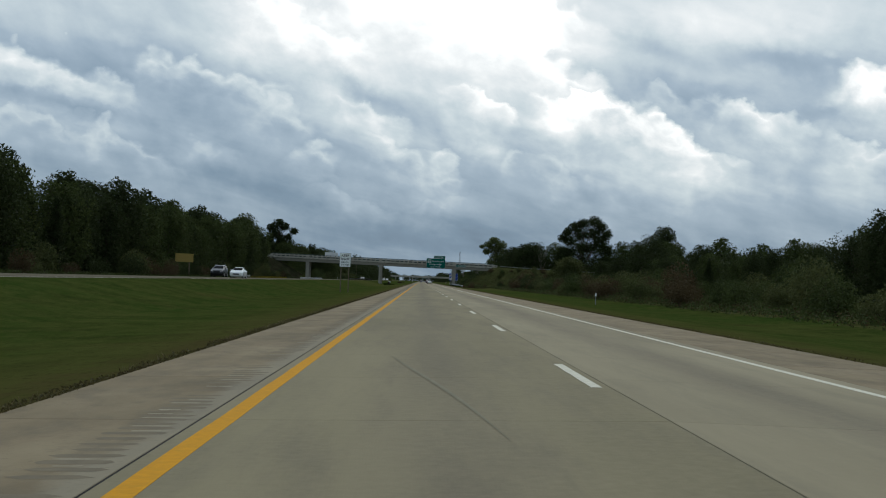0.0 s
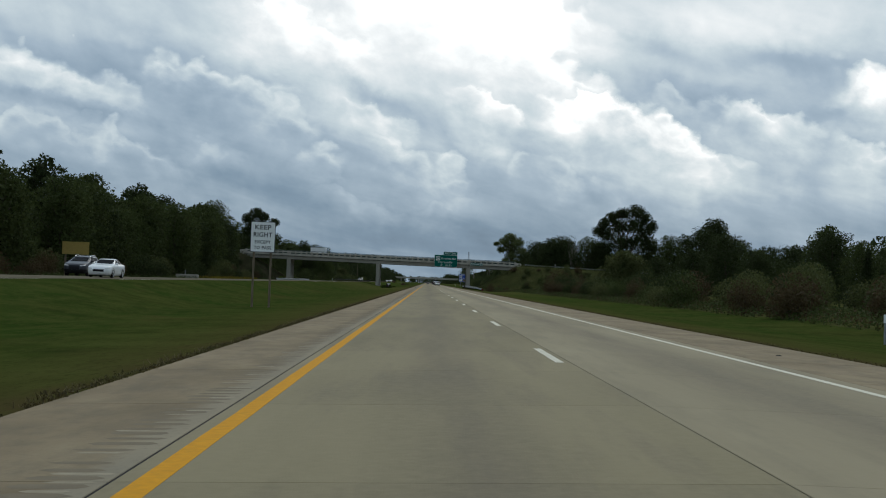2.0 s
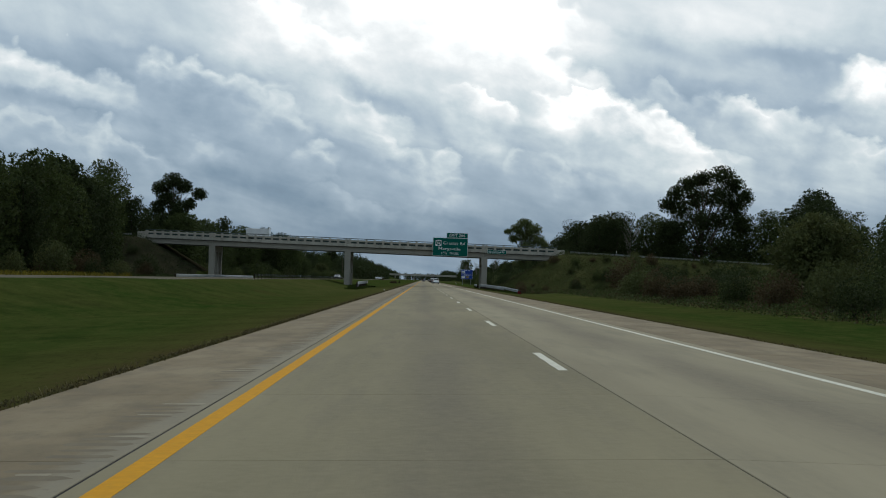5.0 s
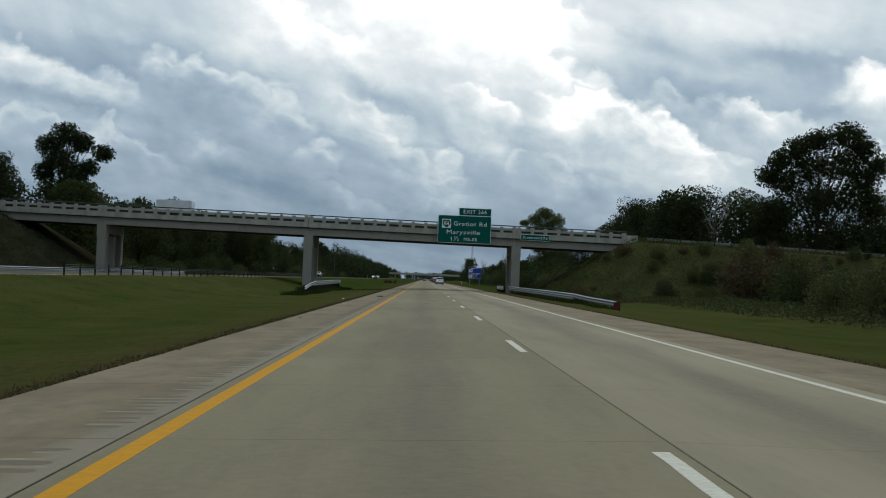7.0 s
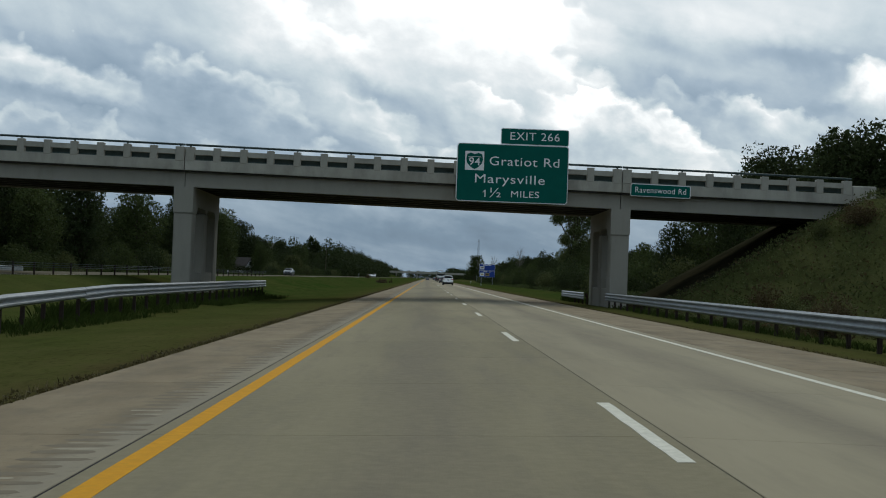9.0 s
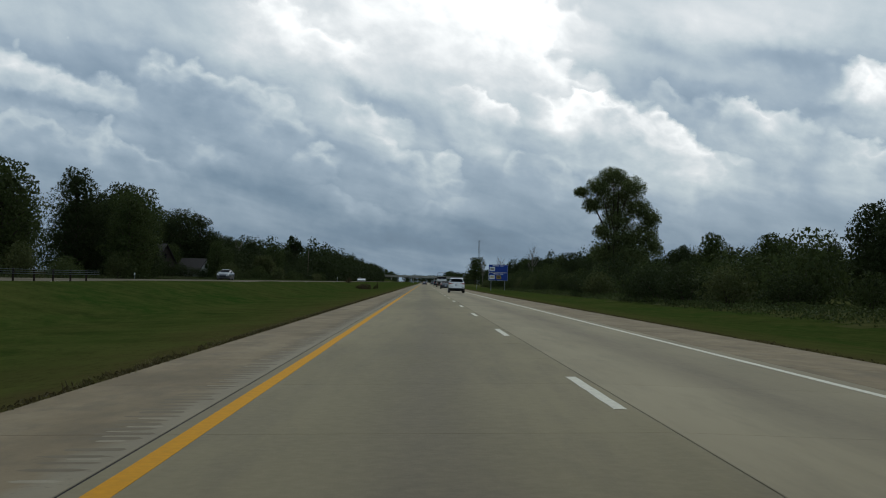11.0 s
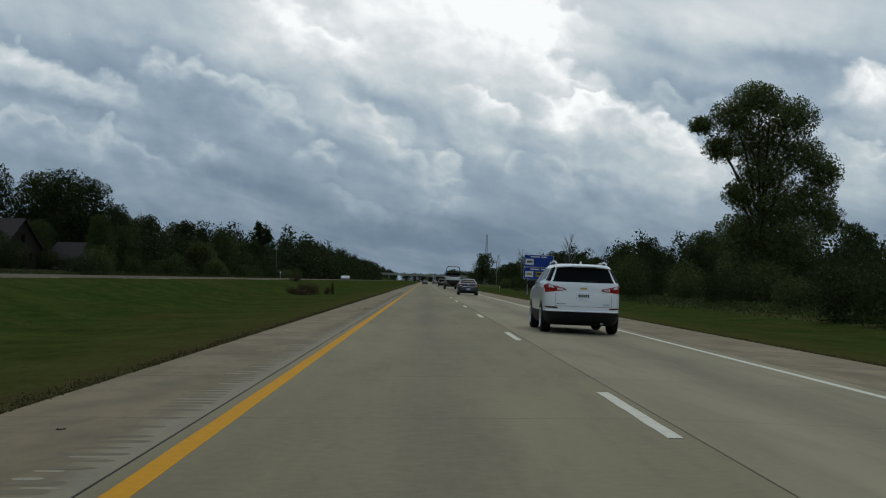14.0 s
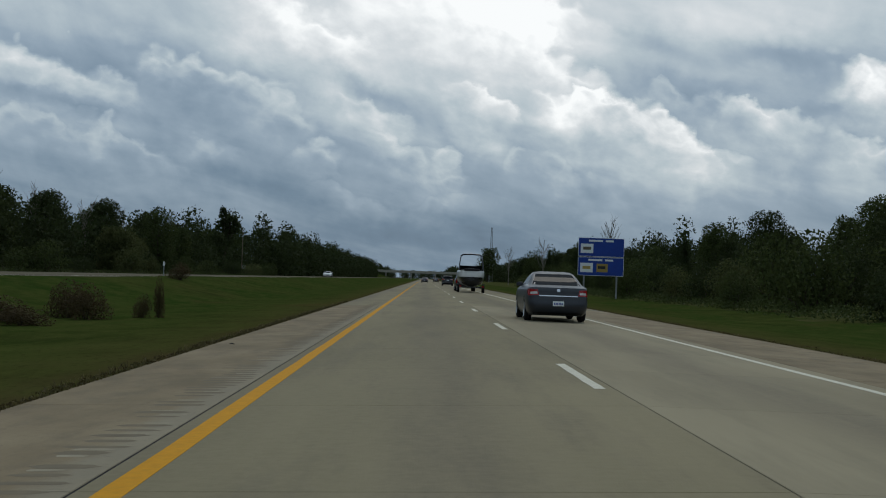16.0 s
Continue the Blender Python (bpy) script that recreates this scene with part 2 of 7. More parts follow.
pale_strip(M_SHOULDER)
M_OPP = material("aged_concrete", [(0.115, 0.102, 0.074), (0.165, 0.148, 0.110)], 0.8, 0.95, stretch=(1, 0.3, 1), space="World", spec=0.0)
M_JOINT = material("joint_sealant", [(0.008, 0.008, 0.008), (0.018, 0.017, 0.016)], 3, 0.8)
M_YELLOW = material("yellow_line_paint", [(0.58, 0.262, 0.007), (0.68, 0.318, 0.010)], 9, 0.85, second=((0.42, 0.24, 0.03), 14, 0.35), space="World")
M_WHITE = material("white_line_paint", [(0.60, 0.57, 0.46), (0.76, 0.725, 0.60)], 9, 0.8, second=((0.40, 0.37, 0.28), 16, 0.4), space="World")
# flat rumble marks: groove shade as a dark colour, lit edges as a pale one
M_RUMBLE = material("rumble_groove", [(0.165, 0.137, 0.094), (0.215, 0.177, 0.118)], 5, 0.9, space="World")
M_RUMBLE_LIT = material("rumble_ridge", [(0.26, 0.220, 0.150), (0.36, 0.320, 0.235)], 5, 0.9, space="World")
M_DARKSTEEL = material("weathered_dark_steel", [(0.040, 0.058, 0.055), (0.070, 0.095, 0.088)], 3, 0.6, 0.4)
# bridge concrete darkened: shade beneath the deck is put into the colour
M_UNDER_SHADE = material("sooty_girder_concrete", [(0.055, 0.052, 0.047), (0.10, 0.096, 0.086)], 1.2, 0.9, stretch=(1, 1, 0.4))
M_FLOWER = material("goldenrod", [(0.16, 0.12, 0.012), (0.24, 0.18, 0.02)], 0.6, 0.8, per_island=0.3, space="World")
M_SKID = material("tyre_mark", [(0.195, 0.176, 0.118), (0.235, 0.212, 0.145)], 3, 0.85, space="World")
M_GROUND = material("grass_ground", [(0.025, 0.036, 0.009), (0.042, 0.056, 0.013), (0.060, 0.074, 0.019)], 0.30, 0.95, spec=0.0, bump=0.05, bump_scale=6,
                    second=((0.058, 0.058, 0.018), 0.16, 0.5), space="World", detail=10)

def dry_bands(mat):
    """Drier, browner grass close to the pavement of the carriageway."""
    t = mat.node_tree
    n = Nodes(t)
    p = t.nodes["Principled BSDF"]
    old = p.inputs["Base Color"].links[0].from_socket
    s = t.nodes.new("ShaderNodeSeparateXYZ")
    pos = t.nodes.new("ShaderNodeNewGeometry").outputs["Position"]
    t.links.new(pos, s.inputs[0])
    d = n.math("SUBTRACT", n.math("ABSOLUTE", s.outputs[0]), 5.6)
    wob = n.math("MULTIPLY_ADD", n.noise(pos, 0.35, 6.0, 0.65), 4.0, -2.0)
    f = n.math("SUBTRACT", 1.0, n.math("DIVIDE", n.math("ADD", d, wob), 3.2), clamp=True)
    col = n.mix(n.math("MULTIPLY", f, 0.8), old, (0.074, 0.064, 0.023))
    lush = n.noise(n.scaled(pos, (1.0, 0.4, 1)), 0.16, 4.0, 0.6)
    away = n.math("MULTIPLY_ADD", d, 0.28, -0.6, clamp=True)
    col = n.mix(n.math("MULTIPLY", n.math("MULTIPLY_ADD", lush, 3.4, -1.35, clamp=True), away), col, (0.024, 0.050, 0.009))
    by = n.math("SUBTRACT", 1.0, n.math("DIVIDE", n.math("ABSOLUTE", n.math("SUBTRACT", n.math("MULTIPLY_ADD", wob, 6.0, s.outputs[1]), 335.0)), 90.0), clamp=True)
    straw = n.noise(n.scaled(pos, (1.0, 0.5, 1)), 0.5, 6.0, 0.65)
    col = n.mix(n.math("MULTIPLY", by, n.math("MULTIPLY_ADD", straw, 2.2, -0.55, clamp=True)), col, (0.090, 0.084, 0.030))
    near = n.math("SUBTRACT", 1.0, n.math("DIVIDE", n.math("MULTIPLY_ADD", wob, 0.22, d), 1.1), clamp=True)
    col = n.mix(n.math("MULTIPLY", near, 0.85), col, (0.060, 0.043, 0.021))
    mid = n.noise(n.scaled(pos, (1.0, 0.35, 1)), 1.6, 7.0, 0.7)
    col = n.mix(n.math("MULTIPLY_ADD", mid, 3.0, -1.30, clamp=True), col, (0.066, 0.074, 0.020))
    rust = n.noise(n.scaled(pos, (1.0, 0.45, 1)), 0.11, 6.0, 0.7)
    col = n.mix(n.math("MULTIPLY_ADD", rust, 5.0, -2.95, clamp=True), col, (0.078, 0.056, 0.022))
    tip = n.noise(n.scaled(pos, (1.0, 0.3, 1)), 9.0, 6.0, 0.7)
    col = n.mix(n.math("MULTIPLY_ADD", tip, -3.0, 1.45, clamp=True), col, (0.021, 0.027, 0.008))
    t.links.new(col, p.inputs["Base Color"])


dry_bands(M_GROUND)

def wheel_tracks(mat):
    """Two paler wheel paths and a darker drip line in each lane, broken up along the road."""
    t = mat.node_tree
    n = Nodes(t)
    p = t.nodes["Principled BSDF"]
    old = p.inputs["Base Color"].links[0].from_socket
    s = t.nodes.new("ShaderNodeSeparateXYZ")
    pos = t.nodes.new("ShaderNodeNewGeometry").outputs["Position"]
    t.links.new(pos, s.inputs[0])
    x = n.math("MULTIPLY_ADD", n.math("SUBTRACT", n.noise(n.scaled(pos, (0.3, 0.04, 1)), 1.0, 3.0), 0.5), 0.5, s.outputs[0])
    wave = n.math("COSINE", n.math("MULTIPLY", n.math("SUBTRACT", x, 1.75), 2 * math.pi / 3.62))
    patch = n.noise(n.scaled(pos, (1.2, 0.10, 1)), 1.0, 6.0, 0.6)
    f = n.math("MULTIPLY", n.math("POWER", n.math("MULTIPLY_ADD", wave, 0.5, 0.5), 5.0), n.math("MULTIPLY_ADD", patch, 1.4, -0.1, clamp=True))
    col = n.mix(n.math("MULTIPLY", f, 0.85), old, (0.150, 0.126, 0.090))
    fine = n.noise(pos, 9.0, 8.0, 0.7)
    col = n.mix(n.math("MULTIPLY_ADD", fine, 0.8, -0.3, clamp=True), col, (0.332, 0.284, 0.180))
    t.links.new(col, p.inputs["Base Color"])


wheel_tracks(M_LANE)
M_LANE2 = material("driving_lane_concrete", [(0.222, 0.188, 0.120), (0.293, 0.250, 0.162), (0.345, 0.296, 0.195)], 0.35, 0.85, bump=0.003, bump_scale=60,
                   stretch=(1, 0.12, 1), per_object=0.04, second=((0.175, 0.156, 0.108), 1.7, 0.5), space="World")
wheel_tracks(M_LANE2)
M_BANK = material("rank_bank_growth", [(0.040, 0.045, 0.016), (0.066, 0.070, 0.024), (0.098, 0.092, 0.036)], 0.5, 0.95, spec=0.0, bump=0.12, bump_scale=3.5,
                  second=((0.030, 0.046, 0.012), 0.25, 0.7), space="World", detail=10)
# M_BANK darkened: the left bank's shade in its colour, also bare overpass earth
M_SHADE_EARTH = material("bramble_ground", [(0.020, 0.020, 0.012), (0.034, 0.032, 0.018), (0.050, 0.043, 0.025)], 0.5, 0.95, spec=0.0, bump=0.12, bump_scale=3.5, space="World", detail=10)
M_BLADE = material("grass_blades", [(0.030, 0.046, 0.009), (0.056, 0.074, 0.018)], 0.3, 0.9, per_island=0.2, spec=0.0, space="World")
M_DRY = material("dry_grass_blades", [(0.12, 0.090, 0.040), (0.17, 0.135, 0.062)], 0.5, 0.8, per_island=0.3, space="World")
M_WEED = material("weed_blades", [(0.042, 0.046, 0.014), (0.085, 0.082, 0.028)], 0.15, 0.8, per_island=0.3, space="World")
M_BRIDGE = material("bridge_concrete", [(0.29, 0.27, 0.222), (0.38, 0.355, 0.295), (0.44, 0.41, 0.345)], 0.9, 0.85, bump=0.006, bump_scale=22,
                    second=((0.15, 0.14, 0.125), 1.1, 0.45), stretch=(1, 1, 0.4))
M_PIER = material("pier_concrete", [(0.26, 0.242, 0.20), (0.355, 0.332, 0.28)], 0.8, 0.85, bump=0.006, bump_scale=20,
                  second=((0.15, 0.14, 0.12), 0.8, 0.5), stretch=(1, 1, 0.35))
M_STEEL = material("galvanised_steel", [(0.24, 0.255, 0.26), (0.36, 0.375, 0.38)], 3, 0.5, 0.65, second=((0.17, 0.16, 0.15), 5, 0.4))
M_POST = material("weathered_post_wood", [(0.12, 0.09, 0.06), (0.21, 0.165, 0.115)], 6, 0.85, stretch=(4, 4, 0.5))
M_GREEN = material("green_sign_sheeting", [(0.000, 0.092, 0.070), (0.001, 0.108, 0.082)], 2.0, 0.65, spec=0.12)
M_BLUE = material("blue_sign_sheeting", [(0.004, 0.035, 0.26), (0.006, 0.05, 0.33)], 1.5, 0.45)
M_SIGNWHITE = material("white_sign_sheeting", [(0.76, 0.77, 0.75), (0.86, 0.87, 0.85)], 2.5, 0.5)
M_BLACK = material("black_ink", [(0.012, 0.012, 0.012), (0.02, 0.02, 0.02)], 5, 0.5)
M_ALU = material("bare_aluminium", [(0.30, 0.30, 0.30), (0.42, 0.42, 0.42)], 4, 0.5, 0.6)
M_TAN = material("plywood_tan", [(0.34, 0.24, 0.07), (0.44, 0.31, 0.09)], 2.5, 0.7, stretch=(1, 1, 6))
M_BARK = material("bark", [(0.035, 0.027, 0.019), (0.085, 0.066, 0.047)], 5, 0.9, bump=0.02, bump_scale=14, stretch=(1, 1, 0.25))
M_DEAD = material("dead_grey_bark", [(0.15, 0.13, 0.11), (0.26, 0.23, 0.19)], 5, 0.9, stretch=(1, 1, 0.25))


def leafy(name, a, b):
    """Leaves: a matt surface that lets a third of the light through."""
    m = material(name, [a, b], 0.35, 0.7, per_island=0.22, space="World")
    t = m.node_tree
    p = t.nodes["Principled BSDF"]
    p.inputs["Specular IOR Level"].default_value = 0.08
    tr = t.nodes.new("ShaderNodeBsdfTranslucent")
    t.links.new(p.inputs["Base Color"].links[0].from_socket, tr.inputs["Color"])
    mx = t.nodes.new("ShaderNodeMixShader")
    mx.inputs[0].default_value = 0.30
    t.links.new(p.outputs[0], mx.inputs[1])
    t.links.new(tr.outputs[0], mx.inputs[2])
    t.links.new(mx.outputs[0], t.nodes["Material Output"].inputs["Surface"])
    return m


M_LEAF_A = leafy("dark_oak_leaves", (0.027, 0.038, 0.013), (0.047, 0.061, 0.021))
M_LEAF_B = leafy("mid_green_leaves", (0.040, 0.055, 0.017), (0.076, 0.095, 0.029))
M_LEAF_C = leafy("cottonwood_leaves", (0.085, 0.105, 0.038), (0.145, 0.165, 0.060))
M_LEAF_D = leafy("olive_shrub_leaves", (0.058, 0.072, 0.024), (0.108, 0.116, 0.042))
M_LEAF_E = leafy("brown_brush_leaves", (0.062, 0.044, 0.022), (0.100, 0.074, 0.036))

M_TUFT = leafy("edge_tuft_blades", (0.082, 0.060, 0.028), (0.084, 0.080, 0.029))

M_WPAINT = material("white_car_paint", [(0.88, 0.885, 0.88), (0.92, 0.925, 0.92)], 1.2, 0.22, rough_var=0.06, coat=0.6, second=((0.7, 0.7, 0.68), 3, 0.08))
M_DPAINT = material("dark_slate_car_paint", [(0.020, 0.023, 0.031), (0.030, 0.034, 0.044)], 1.2, 0.34, 0.0, rough_var=0.06, coat=0.12)
M_GPAINT = material("mid_grey_car_paint", [(0.10, 0.105, 0.115), (0.14, 0.145, 0.155)], 1.2, 0.3, 0.4, coat=0.5)
M_KPAINT = material("black_car_paint", [(0.010, 0.010, 0.012), (0.02, 0.02, 0.022)], 1.2, 0.28, coat=0.25)
M_SPAINT = material("silver_car_paint", [(0.30, 0.31, 0.33), (0.38, 0.39, 0.41)], 1.2, 0.3, 0.5, coat=0.7)
M_CLAD = material("black_plastic_cladding", [(0.010, 0.010, 0.011), (0.018, 0.018, 0.019)], 6, 0.6, spec=0.2)
M_TYRE = material("tyre_rubber", [(0.010, 0.010, 0.010), (0.022, 0.021, 0.02)], 8, 0.8)
M_RIM = material("alloy_rim", [(0.50, 0.51, 0.52), (0.66, 0.67, 0.68)], 3, 0.28, 0.9)
M_CHROME = material("chrome_trim", [(0.62, 0.63, 0.64), (0.72, 0.73, 0.74)], 3, 0.12, 1.0)
M_GLASS = material("tinted_car_glass", [(0.006, 0.007, 0.008), (0.010, 0.011, 0.012)], 1, 0.06, rough_var=0.02, spec=0.2)
M_GLASS.node_tree.nodes["Principled BSDF"].inputs["IOR"].default_value = 1.12
M_TAIL = material("red_tail_lens", [(0.30, 0.008, 0.010), (0.42, 0.014, 0.014)], 12, 0.15, coat=0.6)
M_DRED = material("dark_red_reflector", [(0.05, 0.004, 0.006), (0.08, 0.006, 0.008)], 12, 0.3)
M_CLEAR = material("clear_lens", [(0.60, 0.56, 0.54), (0.75, 0.72, 0.70)], 14, 0.12, coat=0.6)
M_GOLD = material("gold_badge", [(0.45, 0.30, 0.08), (0.60, 0.42, 0.12)], 8, 0.3, 0.7)
M_HULL = material("white_gelcoat", [(0.66, 0.66, 0.64), (0.76, 0.76, 0.74)], 1.5, 0.25, coat=0.5)
M_CANVAS = material("dark_boat_cover", [(0.015, 0.015, 0.018), (0.04, 0.04, 0.045)], 4, 0.8)
M_HOUSE = material("white_clapboard", [(0.62, 0.61, 0.58), (0.74, 0.73, 0.70)], 2, 0.75, stretch=(1, 1, 8))
M_ROOF = material("dark_shingle", [(0.04, 0.034, 0.030), (0.075, 0.066, 0.06)], 3, 0.9, stretch=(1, 1, 4))
M_BARN = material("brown_barn_board", [(0.026, 0.018, 0.014), (0.048, 0.034, 0.026)], 3, 0.9, stretch=(6, 6, 0.5))


# ---------------------------------------------------------------- mesh helpers
class Geo:
    """Collects vertices and faces of one mesh."""

    def __init__(self):
        self.v, self.f = [], []

    def add(self, verts, faces):
        k = len(self.v)
        self.v += [tuple(p) for p in verts]
        self.f += [tuple(i + k for i in q) for q in faces]
        return self

    def box(self, x0, x1, y0, y1, z0, z1, bevel=0.0):
        if bevel <= 0:
            return self.add([(x0, y0, z0), (x1, y0, z0), (x1, y1, z0), (x0, y1, z0), (x0, y0, z1), (x1, y0, z1), (x1, y1, z1), (x0, y1, z1)],
                            [(0, 3, 2, 1), (4, 5, 6, 7), (0, 1, 5, 4), (1, 2, 6, 5), (2, 3, 7, 6), (3, 0, 4, 7)])
        b = bevel
        ring = [(x0 + b, y0), (x1 - b, y0), (x1, y0 + b), (x1, y1 - b), (x1 - b, y1), (x0 + b, y1), (x0, y1 - b), (x0, y0 + b)]
        cx, cy = (x0 + x1) / 2, (y0 + y1) / 2
        sx, sy = 1 - b / max(1e-6, (x1 - x0) / 2), 1 - b / max(1e-6, (y1 - y0) / 2)
        inn = [(cx + (x - cx) * sx, cy + (y - cy) * sy) for x, y in ring]
        v = [(x, y, z0) for x, y in inn] + [(x, y, z0 + b) for x, y in ring] + [(x, y, z1 - b) for x, y in ring] + [(x, y, z1) for x, y in inn]
        f = [tuple(range(7, -1, -1)), tuple(range(24, 32))]
        for r in range(3):
            for i in range(8):
                j = (i + 1) % 8
                f.append((r * 8 + i, r * 8 + j, r * 8 + 8 + j, r * 8 + 8 + i))
        return self.add(v, f)

    def tube(self, pts, radii, n=8, caps=True):
        """A tube along points."""
        pts = [Vector(p) for p in pts]
        base = len(self.v)
        for i, p in enumerate(pts):
            d = (pts[min(i + 1, len(pts) - 1)] - pts[max(i - 1, 0)]).normalized()
            a = d.cross(Vector((0, 0, 1)))
            if a.length < 1e-3:
                a = d.cross(Vector((1, 0, 0)))
            a.normalize()
            b = d.cross(a)
            r = radii[i] if isinstance(radii, (list, tuple)) else radii
            for k in range(n):
                t = 2 * math.pi * k / n
                self.v.append(tuple(p + a * (r * math.cos(t)) + b * (r * math.sin(t))))
        for i in range(len(pts) - 1):
            for k in range(n):
                q = (k + 1) % n
                self.f.append((base + i * n + k, base + i * n + q, base + (i + 1) * n + q, base + (i + 1) * n + k))
        if caps:
            self.f.append(tuple(base + k for k in range(n - 1, -1, -1)))
            self.f.append(tuple(base + (len(pts) - 1) * n + k for k in range(n)))
        return self

    def sweep(self, section, pts, closed=False, ups=None):
        """A flat section (side, up) carried along points; side is to the right of travel."""
        base, n = len(self.v), len(section)
        pts = [Vector(p) for p in pts]
        for i, p in enumerate(pts):
            d = (pts[min(i + 1, len(pts) - 1)] - pts[max(i - 1, 0)])
            d.z = 0
            d.normalize()
            s = Vector((d.y, -d.x, 0))
            for a, b in section:
                self.v.append(tuple(p + s * a + Vector((0, 0, b))))
        m = n if closed else n - 1
        for i in range(len(pts) - 1):
            for k in range(m):
                q = (k + 1) % n
                self.f.append((base + i * n + k, base + (i + 1) * n + k, base + (i + 1) * n + q, base + i * n + q))
        if closed:
            self.f.append(tuple(base + k for k in range(n)))
            self.f.append(tuple(base + (len(pts) - 1) * n + k for k in range(n - 1, -1, -1)))
        return self

    def grid(self, fn, nu, nv):
        """A sheet fn(u, v), both 0 to 1."""
        base = len(self.v)
        for i in range(nu + 1):
            for j in range(nv + 1):
                self.v.append(tuple(fn(i / nu, j / nv)))
        for i in range(nu):
            for j in range(nv):
                a = base + i * (nv + 1) + j
                self.f.append((a, a + nv + 1, a + nv + 2, a + 1))
        return self

    def mesh(self, name, mat, smooth=False):
        me = bpy.data.meshes.new(name)
        me.from_pydata(self.v, [], self.f)
        me.materials.append(mat)
        if smooth:
            me.shade_smooth()
            me.set_sharp_from_angle(angle=radians(38))
        me.update()
        return me


def part(name, geo, mat, parent=None, label="", smooth=False, thick=0.0):
    me = geo if isinstance(geo, bpy.types.Mesh) else geo.mesh(name, mat, smooth)
    ob = new(name, me)
    if parent is not None:
        ob.parent = parent
    if label:
        ob["label"] = label
    if thick:
        s = ob.modifiers.new("thick", "SOLIDIFY")
        s.thickness = thick
    return ob


def thing(name, label, category, m=None, group="", kind=""):
    ob = new(name)
    if m is not None:
        ob.matrix_basis = m
    return tagged(ob, label, category, group, kind)


def structure(name, geo, mat, label, category, smooth=False):
    return tagged(part(name, geo, mat, smooth=smooth), label, category, "", "structure")


# ---------------------------------------------------------------- ground
X_YEL, X_SHL, X_EDGE_L = -3.735, -3.955, -5.75      # yellow line, shoulder joint, grass edge
X_WHT, X_EDGE_R = 3.21, 5.70
SL, SR = 0.032, -0.008                              # cross falls of the passing and the driving lane
OPP0, OPP1, OPP_Z = -36.5, -22.0, 0.5               # the opposite carriageway
BR_Y0, BR_Y1 = 391.6, 401.2                         # faces of the overpass
BR_X0, BR_X1 = -50.0, 20.9


def road_z(x):
    return SL * x if x < 0 else SR * x


def rail_z(x):
    """Height of the overpass's hand rail."""
    return 7.73 - 0.013 * (x + 5)


def lerp_table(x, tab):
    if x <= tab[0][0]:
        return tab[0][1]
    for (a, za), (b, zb) in zip(tab, tab[1:]):
        if x <= b:
            t = (x - a) / (b - a)
            return za + (zb - za) * t
    return tab[-1][1]


CROSS = [(-200, 1.2), (-80, 0.9), (-60, 0.6), (-48, 0.1), (-40, 0.1), (-36.6, 0.38), (-21.9, 0.42), (-20.6, 0.63), (-18.6, 0.56), (-16, -0.02), (-13, -0.5), (-10, -0.45), (-5.75, -0.2),
         (-5.6, -0.35), (5.55, -0.35), (5.7, -0.065), (8, -0.12), (12, -0.5), (16, -0.55), (22, -0.1), (40, 0.3), (90, 0.8), (200, 1.2)]


def ground_z(x, y):
    z = lerp_table(x, CROSS)
    if 340 < y < 450:
        out = max(BR_Y0 - 2.5 - y, y - BR_Y1 - 2.5, 0)
        if x > 0:
            top, side = 6.2 - 0.027 * max(0, x - 22), max(0, BR_X1 + 0.6 - x)
        else:
            top, side = 6.95 - 0.018 * max(0, -62 - x), max(0, x - BR_X0 + 0.2)
        e = top - out / 2.0 - side / 1.75
        if abs(x) > 9 and not (-37 < x < 10):
            z = max(z, e)
    if abs(x) > 6.2 and not (OPP0 - 0.5 < x < OPP1 + 0.5):
        z += 0.07 * noise.noise((x * 0.13, y * 0.05, 0))
    return z


def frange(a, b, s):
    out = []
    while a < b - 1e-6:
        out.append(a)
        a += s
    return out


gx = [-4200, -2500, -1200, -600, -350] + frange(-220, -100, 20) + frange(-100, -60, 4) + frange(-60, -37, 1.5) + [-36.7, -36.6, -29, -21.9, -21.8] + \
     frange(-21, -6.5, 1.0) + [-6.2, -5.75, -5.6, 0, 5.55, 5.7, 6.2] + frange(7, 28, 1.2) + frange(28, 60, 2.5) + frange(60, 110, 5) + frange(110, 230, 20) + [350, 600, 1200, 2500, 4200]
gy = [-300, -150, -60] + frange(-30, 340, 4) + frange(340, 450, 1.6) + frange(450, 720, 4) + frange(720, 1000, 20) + frange(1000, 2000, 100) + [2300, 2800, 3500, 4500]
G = Geo()
for x in gx:
    for y in gy:
        G.v.append((x, y, ground_z(x, y)))
ny = len(gy)
for i in range(len(gx) - 1):
    for j in range(ny - 1):
        a = i * ny + j
        G.f.append((a, a + ny, a + ny + 1, a + 1))
gob = structure("ground", G, M_GROUND, "mown green grass verges and median with dry brown patches", "grass", True)
gob.data.materials.append(M_BANK)
gob.data.materials.append(M_SHADE_EARTH)
for poly in gob.data.polygons:
    cx, cy, cz = poly.center
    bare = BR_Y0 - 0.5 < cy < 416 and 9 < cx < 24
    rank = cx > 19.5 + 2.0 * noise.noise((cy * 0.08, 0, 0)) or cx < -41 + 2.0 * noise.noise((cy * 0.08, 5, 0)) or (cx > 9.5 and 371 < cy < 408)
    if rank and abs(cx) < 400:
        # index 2 paints shade on the left bank; beside the overpass, bare earth
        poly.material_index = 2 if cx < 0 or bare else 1

